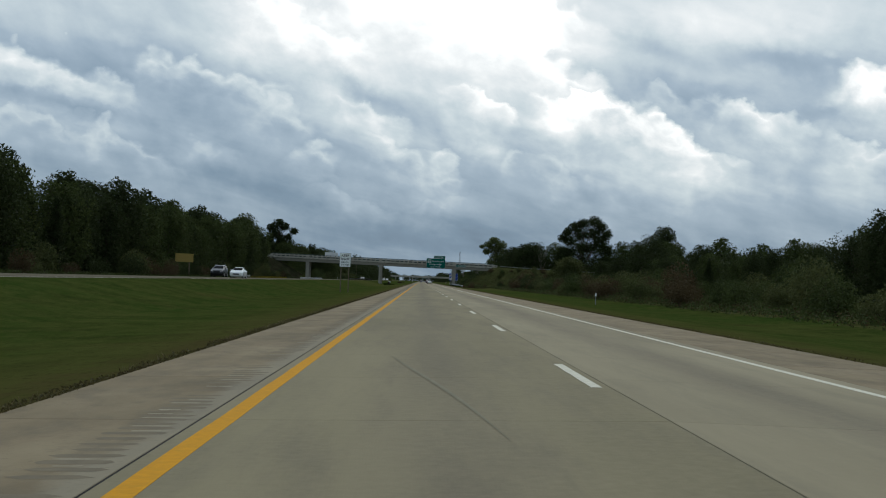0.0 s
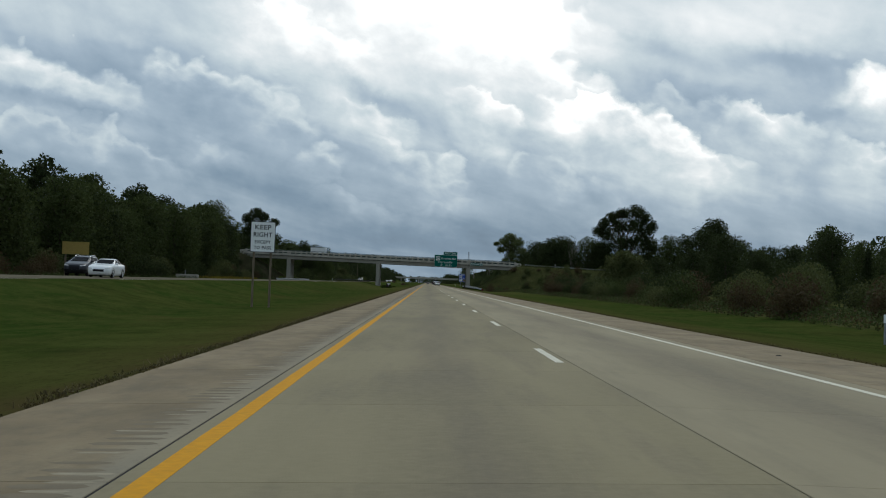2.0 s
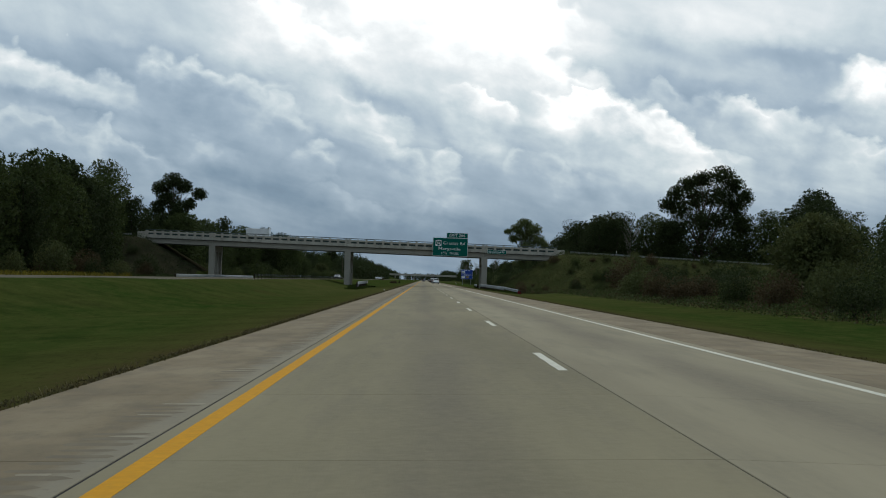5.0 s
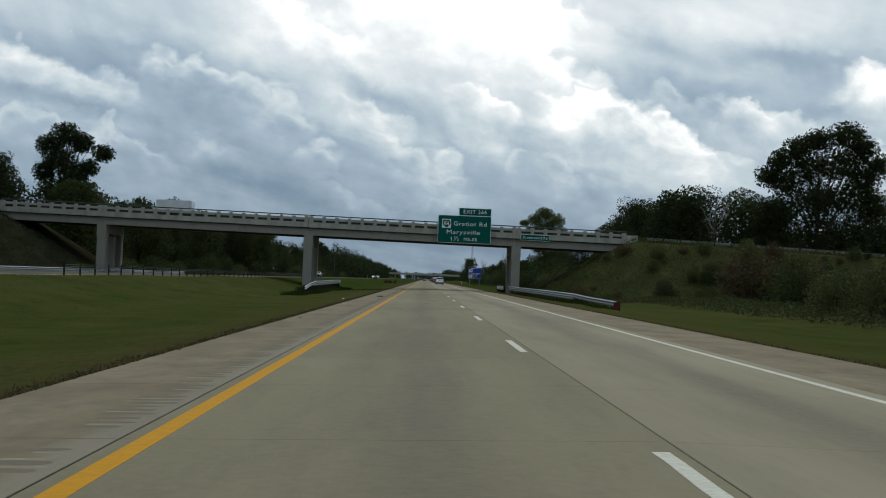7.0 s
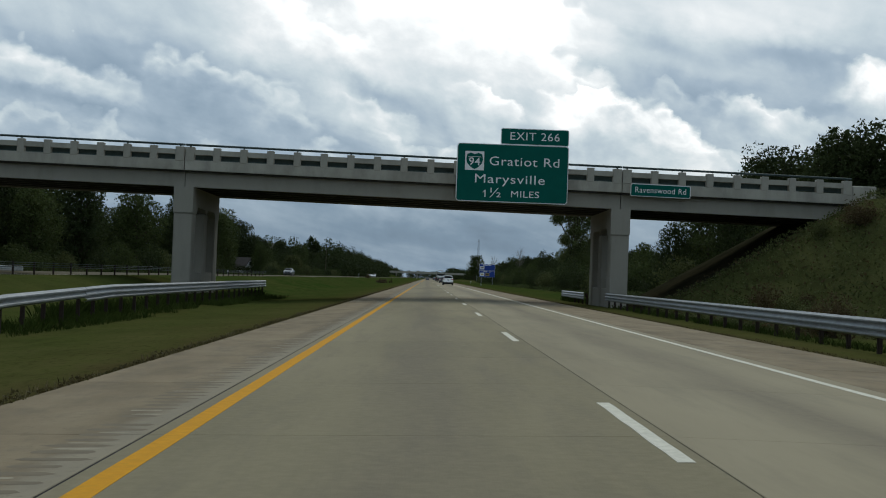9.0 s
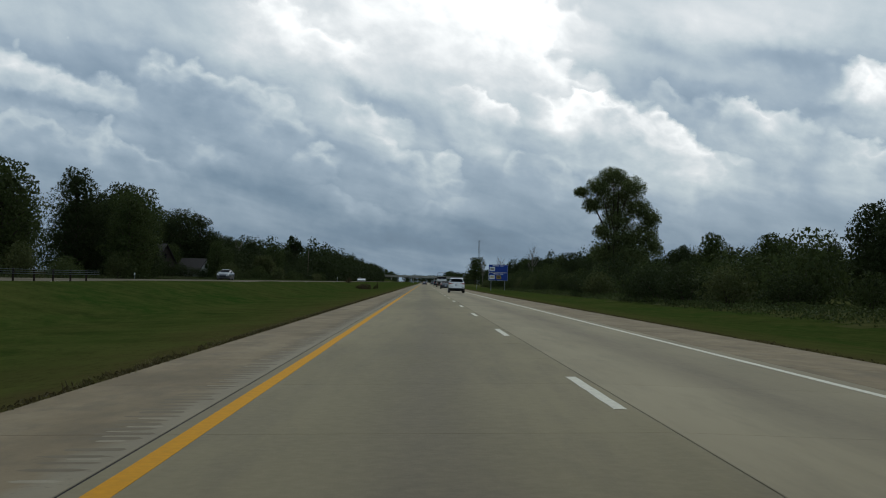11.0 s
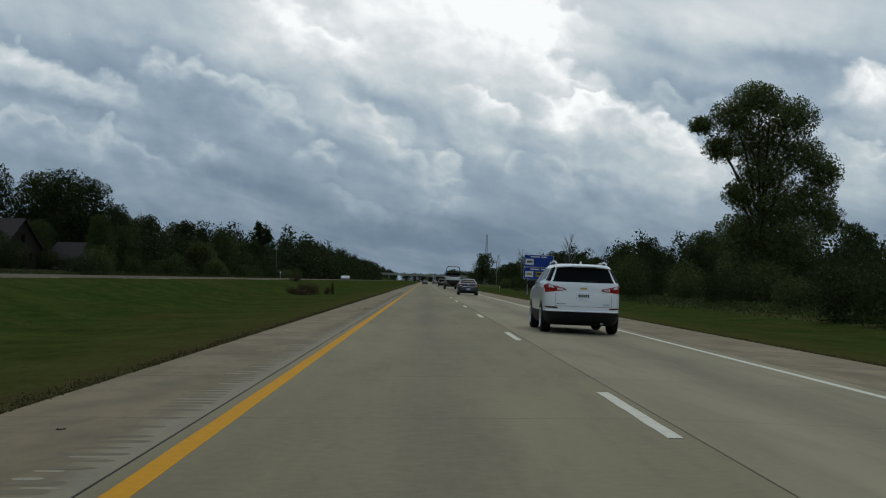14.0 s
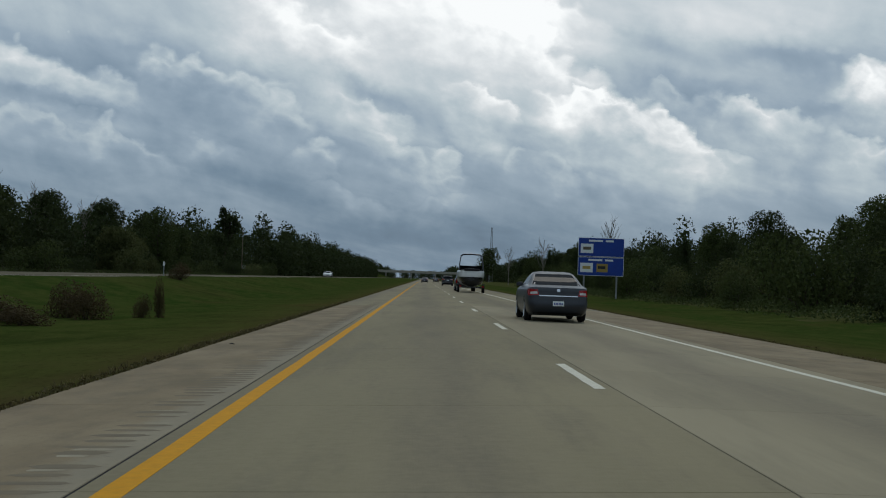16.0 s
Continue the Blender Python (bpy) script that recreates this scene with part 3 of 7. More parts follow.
# opposite carriageway: two lanes and shoulders on a low bank
G = Geo()
prof = [(OPP0, 0.30), (OPP0 + 3.0, 0.46), (-29, 0.58), (OPP1 - 1.8, 0.48), (OPP1, 0.36)]
G.sweep([(x, z) for x, z in prof] + [(OPP1, -0.2), (OPP0, -0.2)], [(0, -100, 0), (0, 1000, 0), (0, 2600, 0)], True)
structure("road_opposite", G, M_OPP, "pale concrete lanes of the opposite carriageway", "road")
G = Geo()
for x, z in ((OPP0 + 3.1, 0.47), (OPP1 - 1.9, 0.49)):
    G.add([(x - 0.07, -100, z + 0.006), (x + 0.07, -100, z + 0.006), (x + 0.07, 2600, z + 0.006), (x - 0.07, 2600, z + 0.006)], [(0, 1, 2, 3)])
structure("road_marking_opposite", G, M_WHITE, "thin edge lines of the opposite carriageway", "road marking")

# our carriageway: a dark bed under the slabs, and plain concrete before and beyond them
SLAB_A, SLAB_N, SLAB_L = -12.55, 141, 4.572
SLAB_B = SLAB_A + SLAB_N * SLAB_L
G = Geo()
bed = [(X_EDGE_L, 0), (X_SHL, 0), (0, 0), (X_WHT + 0.35, 0), (X_EDGE_R, 0)]
G.sweep([(x, road_z(x) - 0.055) for x, _ in bed] + [(X_EDGE_R, -0.4), (X_EDGE_L, -0.4)], [(0, SLAB_A, 0), (0, SLAB_B, 0)], True)
structure("road_bed", G, M_JOINT, "dark sealed joints between the concrete slabs", "road")
for nm, y0, y1 in (("road_far", SLAB_B, 2600), ("road_near", -120, SLAB_A)):
    G = Geo()
    G.sweep([(x, road_z(x)) for x, _ in bed] + [(X_EDGE_R, -0.4), (X_EDGE_L, -0.4)], [(0, y0, 0), (0, y1, 0)], True)
    structure(nm, G, M_LANE, "pale grey concrete motorway lanes", "road")

# painted lines: a solid yellow and a solid white one, with slightly uneven edges
def painted_line(name, x, half, mat, label, y0=-60, y1=2600):
    g = Geo()
    ys = frange(y0, 640, 1.5) + frange(640, y1, 60)
    for y in ys:
        w = 0.012 * noise.noise((y * 0.9, x, 0))
        a, b = x - half + w, x + half + w * 0.6
        g.v += [(a, y, road_z(a) - 0.001), (a, y, road_z(a) + 0.002), (b, y, road_z(b) + 0.002), (b, y, road_z(b) - 0.001)]
    for i in range(len(ys) - 1):
        for k in range(3):
            g.f.append((4 * i + k, 4 * i + k + 1, 4 * i + 5 + k, 4 * i + 4 + k))
    return structure(name, g, mat, label, "road marking")


painted_line("yellow_edge_line", X_YEL, 0.085, M_YELLOW, "solid yellow edge line beside the median shoulder")
painted_line("white_edge_line", X_WHT, 0.065, M_WHITE, "solid white edge line beside the outer shoulder")

lane_marks = tagged(new("lane_line"), "broken white lane line on the concrete", "road marking", "", "structure")
DASH0, PERIOD, DASH_L = 13.56, 15.24, 3.81
g = Geo()
n = 8
for i in range(n + 1):
    w = 0.006 * math.sin(i * 2.1)
    a, b = -0.06 + w, 0.06 + w * 0.5
    g.v += [(a, DASH_L * i / n, -0.004), (a, DASH_L * i / n, 0), (b, DASH_L * i / n, 0.004), (b, DASH_L * i / n, -0.001)]
for i in range(n):
    for k in range(3):
        g.f.append((4 * i + k, 4 * i + k + 1, 4 * i + 5 + k, 4 * i + 4 + k))
dash_mesh = g.mesh("lane_dash", M_WHITE)
for k in range(-3, 75):
    ob = part("lane_dash", dash_mesh, None, lane_marks)
    ob.location = (-0.163, DASH0 + k * PERIOD, road_z(-0.163) + 0.002)

# rumble strip in the shoulder: worn uneven marks, groove shade and lit edges painted
g, g2 = Geo(), Geo()
y = -6.0
random.seed(5)


def smear(gg, x0, x1, ya, yb):
    """A thin mark with tapered ends."""
    k = (x1 - x0) * random.uniform(0.06, 0.22)
    z = 0.001
    m = (ya + yb) / 2
    gg.add([(x0, m, road_z(x0) + z), (x0 + k, ya, road_z(x0 + k) + z), (x1 - k, ya, road_z(x1 - k) + z), (x1, m, road_z(x1) + z), (x1 - k, yb, road_z(x1 - k) + z), (x0 + k, yb, road_z(x0 + k) + z)], [(0, 1, 2, 3, 4, 5)])


while y < 640:
    wear = noise.noise((y * 0.09, 4.0, 0)) + 0.5 * noise.noise((y * 0.9, 9.0, 0))
    if wear > -0.45:
        x0, x1 = -4.55 + random.uniform(-0.03, 0.09), -4.03 + random.uniform(-0.10, 0.02)
        if random.random() < 0.85:
            smear(g, x0, x1, y, y + random.uniform(0.10, 0.17))
        if random.random() < 0.35 + 0.6 * max(0, wear):
            a = random.uniform(x0, x0 + 0.2)
            smear(g2, a, min(x1 + 0.02, a + random.uniform(0.2, 0.45)), y + 0.19, y + 0.19 + random.uniform(0.05, 0.10))
    y += 0.305 + random.uniform(-0.015, 0.015)
tagged(part("rumble_strip", g, M_RUMBLE), "flat dark marks for the shaded grooves of a rumble strip in the shoulder", "rumble strip", "", "stuff")
tagged(part("rumble_ridge", g2, M_RUMBLE_LIT), "flat pale marks for the lit worn ridges of a rumble strip in the shoulder", "rumble strip", "", "stuff")

# long faint tyre marks in the passing lane
g = Geo()
for (x0, y0, x1, y1, w) in ((-1.45, 9.0, -2.55, 19.5, 0.03),):
    for i in range(13):
        t = i / 12
        x = x0 + (x1 - x0) * t + 0.05 * math.sin(t * 5)
        h = w * math.sin(math.pi * min(1, max(0.03, t)))
        g.v += [(x - h, y0 + (y1 - y0) * t, road_z(x) + 0.004), (x + h, y0 + (y1 - y0) * t, road_z(x) + 0.005)]
        if i:
            k = len(g.v)
            g.f.append((k - 4, k - 3, k - 1, k - 2))
tagged(part("tyre_mark", g, M_SKID), "long faint dark tyre marks on the lane", "tyre mark", "", "stuff")


# ---------------------------------------------------------------- overpass
def sloped(g, x0, x1, y0, y1, d0, d1):
    """A beam across the motorway between two drops below the hand rail."""
    za, zb = rail_z(x0), rail_z(x1)
    return g.add([(x0, y0, za - d1), (x1, y0, zb - d1), (x1, y1, zb - d1), (x0, y1, za - d1), (x0, y0, za - d0), (x1, y0, zb - d0), (x1, y1, zb - d0), (x0, y1, za - d0)],
                 [(0, 3, 2, 1), (4, 5, 6, 7), (0, 1, 5, 4), (1, 2, 6, 5), (2, 3, 7, 6), (3, 0, 4, 7)])


PIER_Y1 = 399.9
GIRDER = 2.31       # underside of the girders below the hand rail
PIERS = (-38.5, -15.17, 8.42)
bridge = thing("overpass_bridge", "pale concrete overpass with slotted parapets and steel hand rail", "bridge", kind="structure")
spans = [BR_X0, PIERS[0], PIERS[1], PIERS[2], BR_X1]
for a, b in zip(spans, spans[1:]):
    a, b = a + 0.02, b - 0.02
    part("deck", sloped(Geo(), a, b, BR_Y0 + 0.05, BR_Y1 - 0.05, 1.28, 1.52), M_UNDER_SHADE, bridge)
    for k in range(6):
        y = BR_Y0 + 0.26 + k * (BR_Y1 - BR_Y0 - 1.02) / 5
        gd = Geo()
        sloped(gd, a, b, y, y + 0.5, 1.44 if k in (0, 5) else 1.53, 1.66)
        sloped(gd, a, b, y + 0.12, y + 0.38, 1.66, 2.18) if 0 < k < 5 else sloped(gd, a, b, y + 0.004, y + 0.496, 1.66, 2.12)
        sloped(gd, a, b, y, y + 0.5, 2.12, GIRDER)
        # shade in the colour: near-black inside, darker pier tone under the deck edge
        part("girder", gd, M_PIER if k in (0, 5) else M_UNDER_SHADE, bridge)
    for y0, y1, ys in ((BR_Y0 - 0.10, BR_Y0 + 0.22, 1), (BR_Y1 - 0.22, BR_Y1 + 0.10, -1)):
        part("deck_edge", sloped(Geo(), a, b, y0 - 0.03, y1 + 0.03, 1.17, 1.43), M_BRIDGE, bridge)
        yy0, yy1 = y0, y1
        yi = (y1 + 0.12) if ys > 0 else (y0 - 0.20)
        part("inner_rail", sloped(Geo(), a, b, yi, yi + 0.08, 0.55, 0.80), M_DARKSTEEL, bridge, "dark steel barrier rail behind the parapet")
        part("parapet_base", sloped(Geo(), a, b, yy0, yy1, 0.88, 1.17), M_BRIDGE, bridge)
        part("parapet_beam", sloped(Geo(), a, b, yy0 + 0.03, yy1 - 0.03, 0.31, 0.58), M_BRIDGE, bridge)
        part("hand_rail", Geo().tube([(a, (y0 + y1) / 2, rail_z(a) - 0.05), (b, (y0 + y1) / 2, rail_z(b) - 0.05)], 0.06, 8), M_DARKSTEEL, bridge, "dark steel hand rail")
post_mesh = Geo().box(-0.19, 0.19, -0.175, 0.175, -0.94, -0.17, 0.02).mesh("parapet_post", M_BRIDGE)
end_mesh = Geo().box(-0.24, 0.24, -0.18, 0.18, -0.94, -0.17, 0.02).mesh("parapet_post", M_BRIDGE)
iron_mesh = Geo().box(-0.04, 0.04, -0.04, 0.04, -0.4, -0.02).mesh("rail_post", M_DARKSTEEL)
for y in (BR_Y0 + 0.06, BR_Y1 - 0.06):
    for a, b in zip(spans, spans[1:]):
        n = round((b - a - 0.54) / 1.45)
        for i in range(n + 1):
            x = a + 0.27 + (b - a - 0.54) * i / n
            p = part("parapet_post", end_mesh if i in (0, n) else post_mesh, None, bridge)
            p.location = (x, y, rail_z(x))
            if i % 2 == 0 or i == n:
                q = part("rail_post", iron_mesh, None, bridge)
                q.location = (x, y, rail_z(x))


def pier(x):
    top = rail_z(x) - GIRDER
    gz = -0.3
    p = part("pier", Geo().box(x - 0.42, x + 0.42, BR_Y0 + 0.1, PIER_Y1 - 0.1, gz, 0.95, 0.04), M_PIER, bridge, "concrete pier on a low crash wall")
    for y in (BR_Y0 + 0.6, (BR_Y0 + PIER_Y1) / 2, PIER_Y1 - 0.6):
        part("column", Geo().box(x - 0.5, x + 0.5, y - 0.55, y + 0.55, gz, top - 1.3, 0.06), M_PIER, p)
    cap = Geo()
    y0, y1 = BR_Y0 - 0.02, PIER_Y1 + 0.02
    cols = [(y0, 1.4), (y0 + 1.25, 1.4), (y0 + 1.6, 1.05), (y0 + 3.7, 1.05), (y0 + 4.2, 1.4), (y1 - 4.2, 1.4), (y1 - 3.7, 1.05), (y1 - 1.6, 1.05), (y1 - 1.25, 1.4), (y1, 1.4)]
    for y, d in cols:
        cap.v += [(x - 0.52, y, top - d), (x + 0.52, y, top - d), (x + 0.52, y, top - 0.01), (x - 0.52, y, top - 0.01)]
    for i in range(len(cols) - 1):
        for k in range(4):
            cap.f.append((4 * i + k, 4 * i + (k + 1) % 4, 4 * i + 4 + (k + 1) % 4, 4 * i + 4 + k))
    cap.f += [(3, 2, 1, 0), tuple(4 * (len(cols) - 1) + k for k in range(4))]
    part("pier_cap", cap, M_PIER, p)


for x in PIERS:
    pier(x)
for x, s in ((BR_X1, 1), (BR_X0, -1)):
    z = rail_z(x)
    a = Geo().box(min(x, x + s * 1.0), max(x, x + s * 1.0), BR_Y0 - 0.12, BR_Y1 + 0.12, z - 4.2, z - 1.5, 0.03)
    part("abutment", a, M_BRIDGE, bridge)
    for y0 in (BR_Y0 - 0.15, BR_Y1 - 0.25):
        part("end_block", Geo().box(min(x, x + s * 1.3), max(x, x + s * 1.3), y0, y0 + 0.4, z - 3.6, z - 0.42, 0.05), M_BRIDGE, bridge)

# a second overpass far down the road
far = thing("far_overpass", "distant pale overpass crossing the motorway", "bridge", kind="structure")
part("deck", Geo().box(-75, 75, 1740, 1750, 5.6, 7.0, 0.05), M_BRIDGE, far)
part("parapet", Geo().box(-75, 75, 1739.8, 1740.2, 7.0, 7.9, 0.03), M_BRIDGE, far)
for x in (-38, -14, 9):
    part("column", Geo().box(x - 0.6, x + 0.6, 1741, 1749, -0.3, 5.6), M_PIER, far)
for s in (-1, 1):
    part("embankment", Geo().add([(s * 30, 1742, 0), (s * 55, 1742, 6.8), (s * 400, 1735, 5), (s * 400, 1700, 0), (s * 40, 1722, 0)], [(0, 1, 2, 3, 4)]), M_GROUND, far)


# ---------------------------------------------------------------- writing and signs
def text_mesh(s, width, height, mat, depth=0.004, bold=0.0):
    """A flat word of the given width and capital height, centred, facing -y."""
    cu = bpy.data.curves.new("word", "FONT")
    cu.body = s
    cu.align_x, cu.align_y = "CENTER", "CENTER"
    cu.size = 1.0
    cu.space_character = 1.08
    cu.resolution_u = 4
    cu.offset = bold
    ob = bpy.data.objects.new("word", cu)
    scene.collection.objects.link(ob)
    me = bpy.data.meshes.new_from_object(ob.evaluated_get(bpy.context.evaluated_depsgraph_get()))
    bpy.data.objects.remove(ob)
    xs = [v.co.x for v in me.vertices]
    cap = 0.69
    sx, sy = width / (max(xs) - min(xs)), height / cap
    mx = (max(xs) + min(xs)) / 2
    # one mesh for every letter: pieces that stand over one another belong together
    bm = bmesh.new()
    bm.from_mesh(me)
    left, pieces = set(bm.faces), []
    while left:
        stack, isle = [left.pop()], set()
        while stack:
            f = stack.pop()
            isle.add(f)
            for e in f.edges:
                for o in e.link_faces:
                    if o in left:
                        left.discard(o)
                        stack.append(o)
        px = [v.co.x for f in isle for v in f.verts]
        pieces.append([min(px), max(px), isle])
    pieces.sort(key=lambda p: p[0])
    groups = []
    for p in pieces:
        if groups and p[0] < groups[-1][1] - 0.3 * min(p[1] - p[0], groups[-1][1] - groups[-1][0]):
            groups[-1][1] = max(groups[-1][1], p[1])
            groups[-1][2] |= p[2]
        else:
            groups.append(p)
    out = []
    for a, b, isle in groups:
        vs = list({v for f in isle for v in f.verts})
        at = {v: i for i, v in enumerate(vs)}
        g = Geo().add([((v.co.x - mx) * sx, -depth, v.co.y * sy) for v in vs], [[at[v] for v in f.verts] for f in isle])
        out.append(g.mesh("letter", mat))
    bm.free()
    return out


def rounded_plate(w, h, r, t, y0=0.0, n=5):
    """A plate centred on the origin, facing -y, with rounded corners."""
    g = Geo()
    ring = []
    for cx, cz, a0 in ((w / 2 - r, h / 2 - r, 0), (-w / 2 + r, h / 2 - r, 90), (-w / 2 + r, -h / 2 + r, 180), (w / 2 - r, -h / 2 + r, 270)):
        for i in range(n + 1):
            a = radians(a0 + 90 * i / n)
            ring.append((cx + r * math.cos(a), cz + r * math.sin(a)))
    m = len(ring)
    g.v = [(x, y0, z) for x, z in ring] + [(x, y0 + t, z) for x, z in ring]
    g.f = [tuple(range(m)), tuple(range(2 * m - 1, m - 1, -1))] + [(i, i + m, (i + 1) % m + m, (i + 1) % m) for i in range(m)]
    return g


def bordered(parent, w, h, r, face, rim, cx=0.0, cz=0.0, edge=0.055, y=0.0, name="panel"):
    p = part(name, rounded_plate(w, h, r, 0.04, y), rim, parent)
    p.location = (cx, 0, cz)
    q = part("face", rounded_plate(w - 2 * edge, h - 2 * edge, max(0.01, r - edge), 0.006, y - 0.006), face, p)
    return p


def word(parent, s, w, h, x, z, mat, y=-0.010, bold=0.0):
    for me in text_mesh(s, w, h, mat, bold=bold):
        ob = part("letter", me, None, parent)
        ob.location = (x, y, z)


sign = thing("exit_sign", "large green exit sign hung on the overpass", "road sign", pose(2.45, BR_Y0 - 0.42, 6.89))
main = bordered(sign, 6.0, 3.12, 0.18, M_GREEN, M_SIGNWHITE, edge=0.04)
word(main, "Gratiot Rd", 3.75, 0.47, 0.63, 0.62, M_SIGNWHITE)
word(main, "Marysville", 3.75, 0.47, -0.12, -0.34, M_SIGNWHITE)
one = part("letter", Geo().add([(-0.03, 0, -0.20), (0.035, 0, -0.20), (0.035, 0, 0.20), (-0.01, 0, 0.20), (-0.12, 0, 0.10), (-0.12, 0, 0.045), (-0.03, 0, 0.11)], [(0, 1, 2, 3, 6), (3, 4, 5, 6)]), M_SIGNWHITE, main)
one.location = (-1.43, -0.014, -1.12)
word(main, "\u00bd", 0.60, 0.50, -0.88, -1.08, M_SIGNWHITE)
word(main, "MILES", 1.5, 0.34, 0.72, -1.12, M_SIGNWHITE)
shield_plate = part("route_marker", rounded_plate(1.02, 1.02, 0.04, 0.004, -0.012), M_SIGNWHITE, sign, "white route marker with a shield")
shield_plate.location = (-2.05, 0, 0.62)


def shield(s):
    g = Geo()
    pts = [(-0.40, 0.36), (-0.2, 0.43), (0, 0.36), (0.2, 0.43), (0.40, 0.36), (0.46, 0.1), (0.40, -0.15), (0.2, -0.36), (0, -0.46), (-0.2, -0.36), (-0.40, -0.15), (-0.46, 0.1)]
    g.add([(x * s, 0, z * s) for x, z in pts], [tuple(range(len(pts) - 1, -1, -1))])
    return g


p = part("shield_outline", shield(0.98), M_GREEN, shield_plate)
p.location = (0, -0.016, 0)
p = part("shield_field", shield(0.90), M_GREEN, shield_plate)
p.location = (0, -0.020, 0)
p = part("shield_band", Geo().add([(-0.36, 0, 0.2), (0.36, 0, 0.2), (0.36, 0, 0.225), (-0.36, 0, 0.225)], [(0, 1, 2, 3)]), M_SIGNWHITE, shield_plate)
p.location = (0, -0.024, 0)
word(shield_plate, "94", 0.60, 0.40, 0, -0.06, M_SIGNWHITE, -0.024, bold=0.01)
tab = bordered(sign, 3.66, 0.88, 0.10, M_GREEN, M_SIGNWHITE, 1.15, 2.0, edge=0.04)
word(tab, "EXIT 266", 2.65, 0.42, 0, 0, M_SIGNWHITE)
for x in (-2.4, -0.9, 0.9, 2.4):
    part("mounting_bar", Geo().box(x - 0.05, x + 0.05, 0.04, 0.42, -1.3, 1.3), M_ALU, sign)

rsign = thing("street_name_sign", "small green road name sign on the parapet", "road sign", pose(10.5, BR_Y0 - 0.16, 6.28, 0, 0.75))
pl = bordered(rsign, 3.25, 0.68, 0.10, M_GREEN, M_SIGNWHITE, edge=0.035)
word(pl, "Ravenswood Rd", 2.75, 0.30, 0, 0, M_SIGNWHITE)

kr = thing("keep_right_sign", "white road sign with black words on two wooden posts", "road sign", pose(-10.38, 132.4, 3.04, 0, 0, 3))
pl = bordered(kr, 1.22, 1.52, 0.08, M_SIGNWHITE, M_BLACK, edge=0.03)
for s, w, h, z in (("KEEP", 0.80, 0.22, 0.47), ("RIGHT", 0.92, 0.22, 0.10), ("EXCEPT", 0.78, 0.15, -0.26), ("TO PASS", 0.86, 0.15, -0.54)):
    word(pl, s, w, h, 0, z, M_BLACK, bold=0.02)
for x in (-0.42, 0.42):
    part("post", Geo().box(x - 0.05, x + 0.05, 0.05, 0.15, -3.9, 0.75, 0.008), M_POST, kr, "weathered wooden post")

bs = thing("service_sign", "blue motorway services sign on two steel posts", "road sign", pose(16.75, 710.0, 4.05))
for cz, h in ((1.03, 2.0), (-1.02, 1.98)):
    pl = bordered(bs, 4.9, h, 0.12, M_BLUE, M_SIGNWHITE, 0, cz, 0.04)
    for x0, x1 in ((-1.35, 0.15), (0.45, 1.3)):
        bar = part("legend_bar", Geo().box(x0, x1, -0.014, -0.007, 0.58, 0.78), M_SIGNWHITE, pl)
    lg = part("logo_panel", Geo().box(-2.2, -0.85, -0.016, -0.007, -0.65, 0.35), M_SIGNWHITE, pl, "white square service panel")
    part("logo_shape", Geo().box(-1.95, -1.1, -0.020, -0.017, -0.3, 0.02), M_POST if cz > 0 else M_GOLD, lg)
    if cz < 0:
        lg = part("logo_panel", Geo().box(-0.45, 0.75, -0.016, -0.007, -0.6, 0.3), M_TAN, pl, "brown and tan service panel")
        part("logo_shape", Geo().box(-0.3, 0.5, -0.020, -0.017, -0.25, 0.05), M_BLACK, lg)
for x in (-1.75, 1.75):
    part("post", Geo().box(x - 0.08, x + 0.08, 0.05, 0.2, -4.6, 2.0), M_STEEL, bs, "grey steel post")

yb = thing("tan_board_sign", "tan board on two posts beyond the opposite lanes", "sign", pose(-44.3, 218.5, 0.4))
part("board", Geo().box(-1.6, 1.6, -0.03, 0.03, 2.45, 3.95, 0.01), M_TAN, yb)
for x in (-1.2, 0.9):
    part("post", Geo().box(x - 0.09, x + 0.09, 0.03, 0.2, -0.6, 3.8), M_POST, yb)


up = thing("utility_pole", "slim grey utility pole beyond the opposite lanes", "pole", pose(-49.7, 900.4, ground_z(-49.7, 900.4)))
part("pole", Geo().tube([(0, 0, -0.5), (0, 0, 12.3)], [0.11, 0.07], 8), M_POST, up)
part("small_board", Geo().box(0.15, 1.6, -0.05, 0.02, 1.6, 2.5, 0.01), M_STEEL, up)

cb = thing("concrete_block", "low pale concrete headwall beside the opposite lanes", "concrete block", pose(-43.0, 281, ground_z(-43.0, 281)))
part("block", Geo().box(-2.0, 1.8, -0.3, 0.3, -0.3, 0.85, 0.04), M_BRIDGE, cb)
part("marker", Geo().box(-0.55, -0.45, 0.31, 0.36, 0.5, 1.6), M_STEEL, cb)


def litter(name, label, x, y, size, mat, seed):
    """A small scrap lying on the pavement."""
    rng = random.Random(seed)
    t = thing(name, label, "litter", pose(x, y, road_z(x) + 0.002 if X_EDGE_L < x < X_EDGE_R else ground_z(x, y), 0, 0, rng.uniform(0, 180)))
    g = Geo()
    n = 9
    ring = [(size * rng.uniform(0.6, 1.1) * math.cos(2 * math.pi * i / n), size * 0.45 * rng.uniform(0.6, 1.1) * math.sin(2 * math.pi * i / n)) for i in range(n)]
    g.v = [(a, b, 0.0) for a, b in ring] + [(a * 0.6, b * 0.6, size * rng.uniform(0.05, 0.22)) for a, b in ring]
    g.f = [(i, (i + 1) % n, n + (i + 1) % n, n + i) for i in range(n)] + [tuple(range(n, 2 * n)), tuple(range(n - 1, -1, -1))]
    part("scrap", g, mat, t)


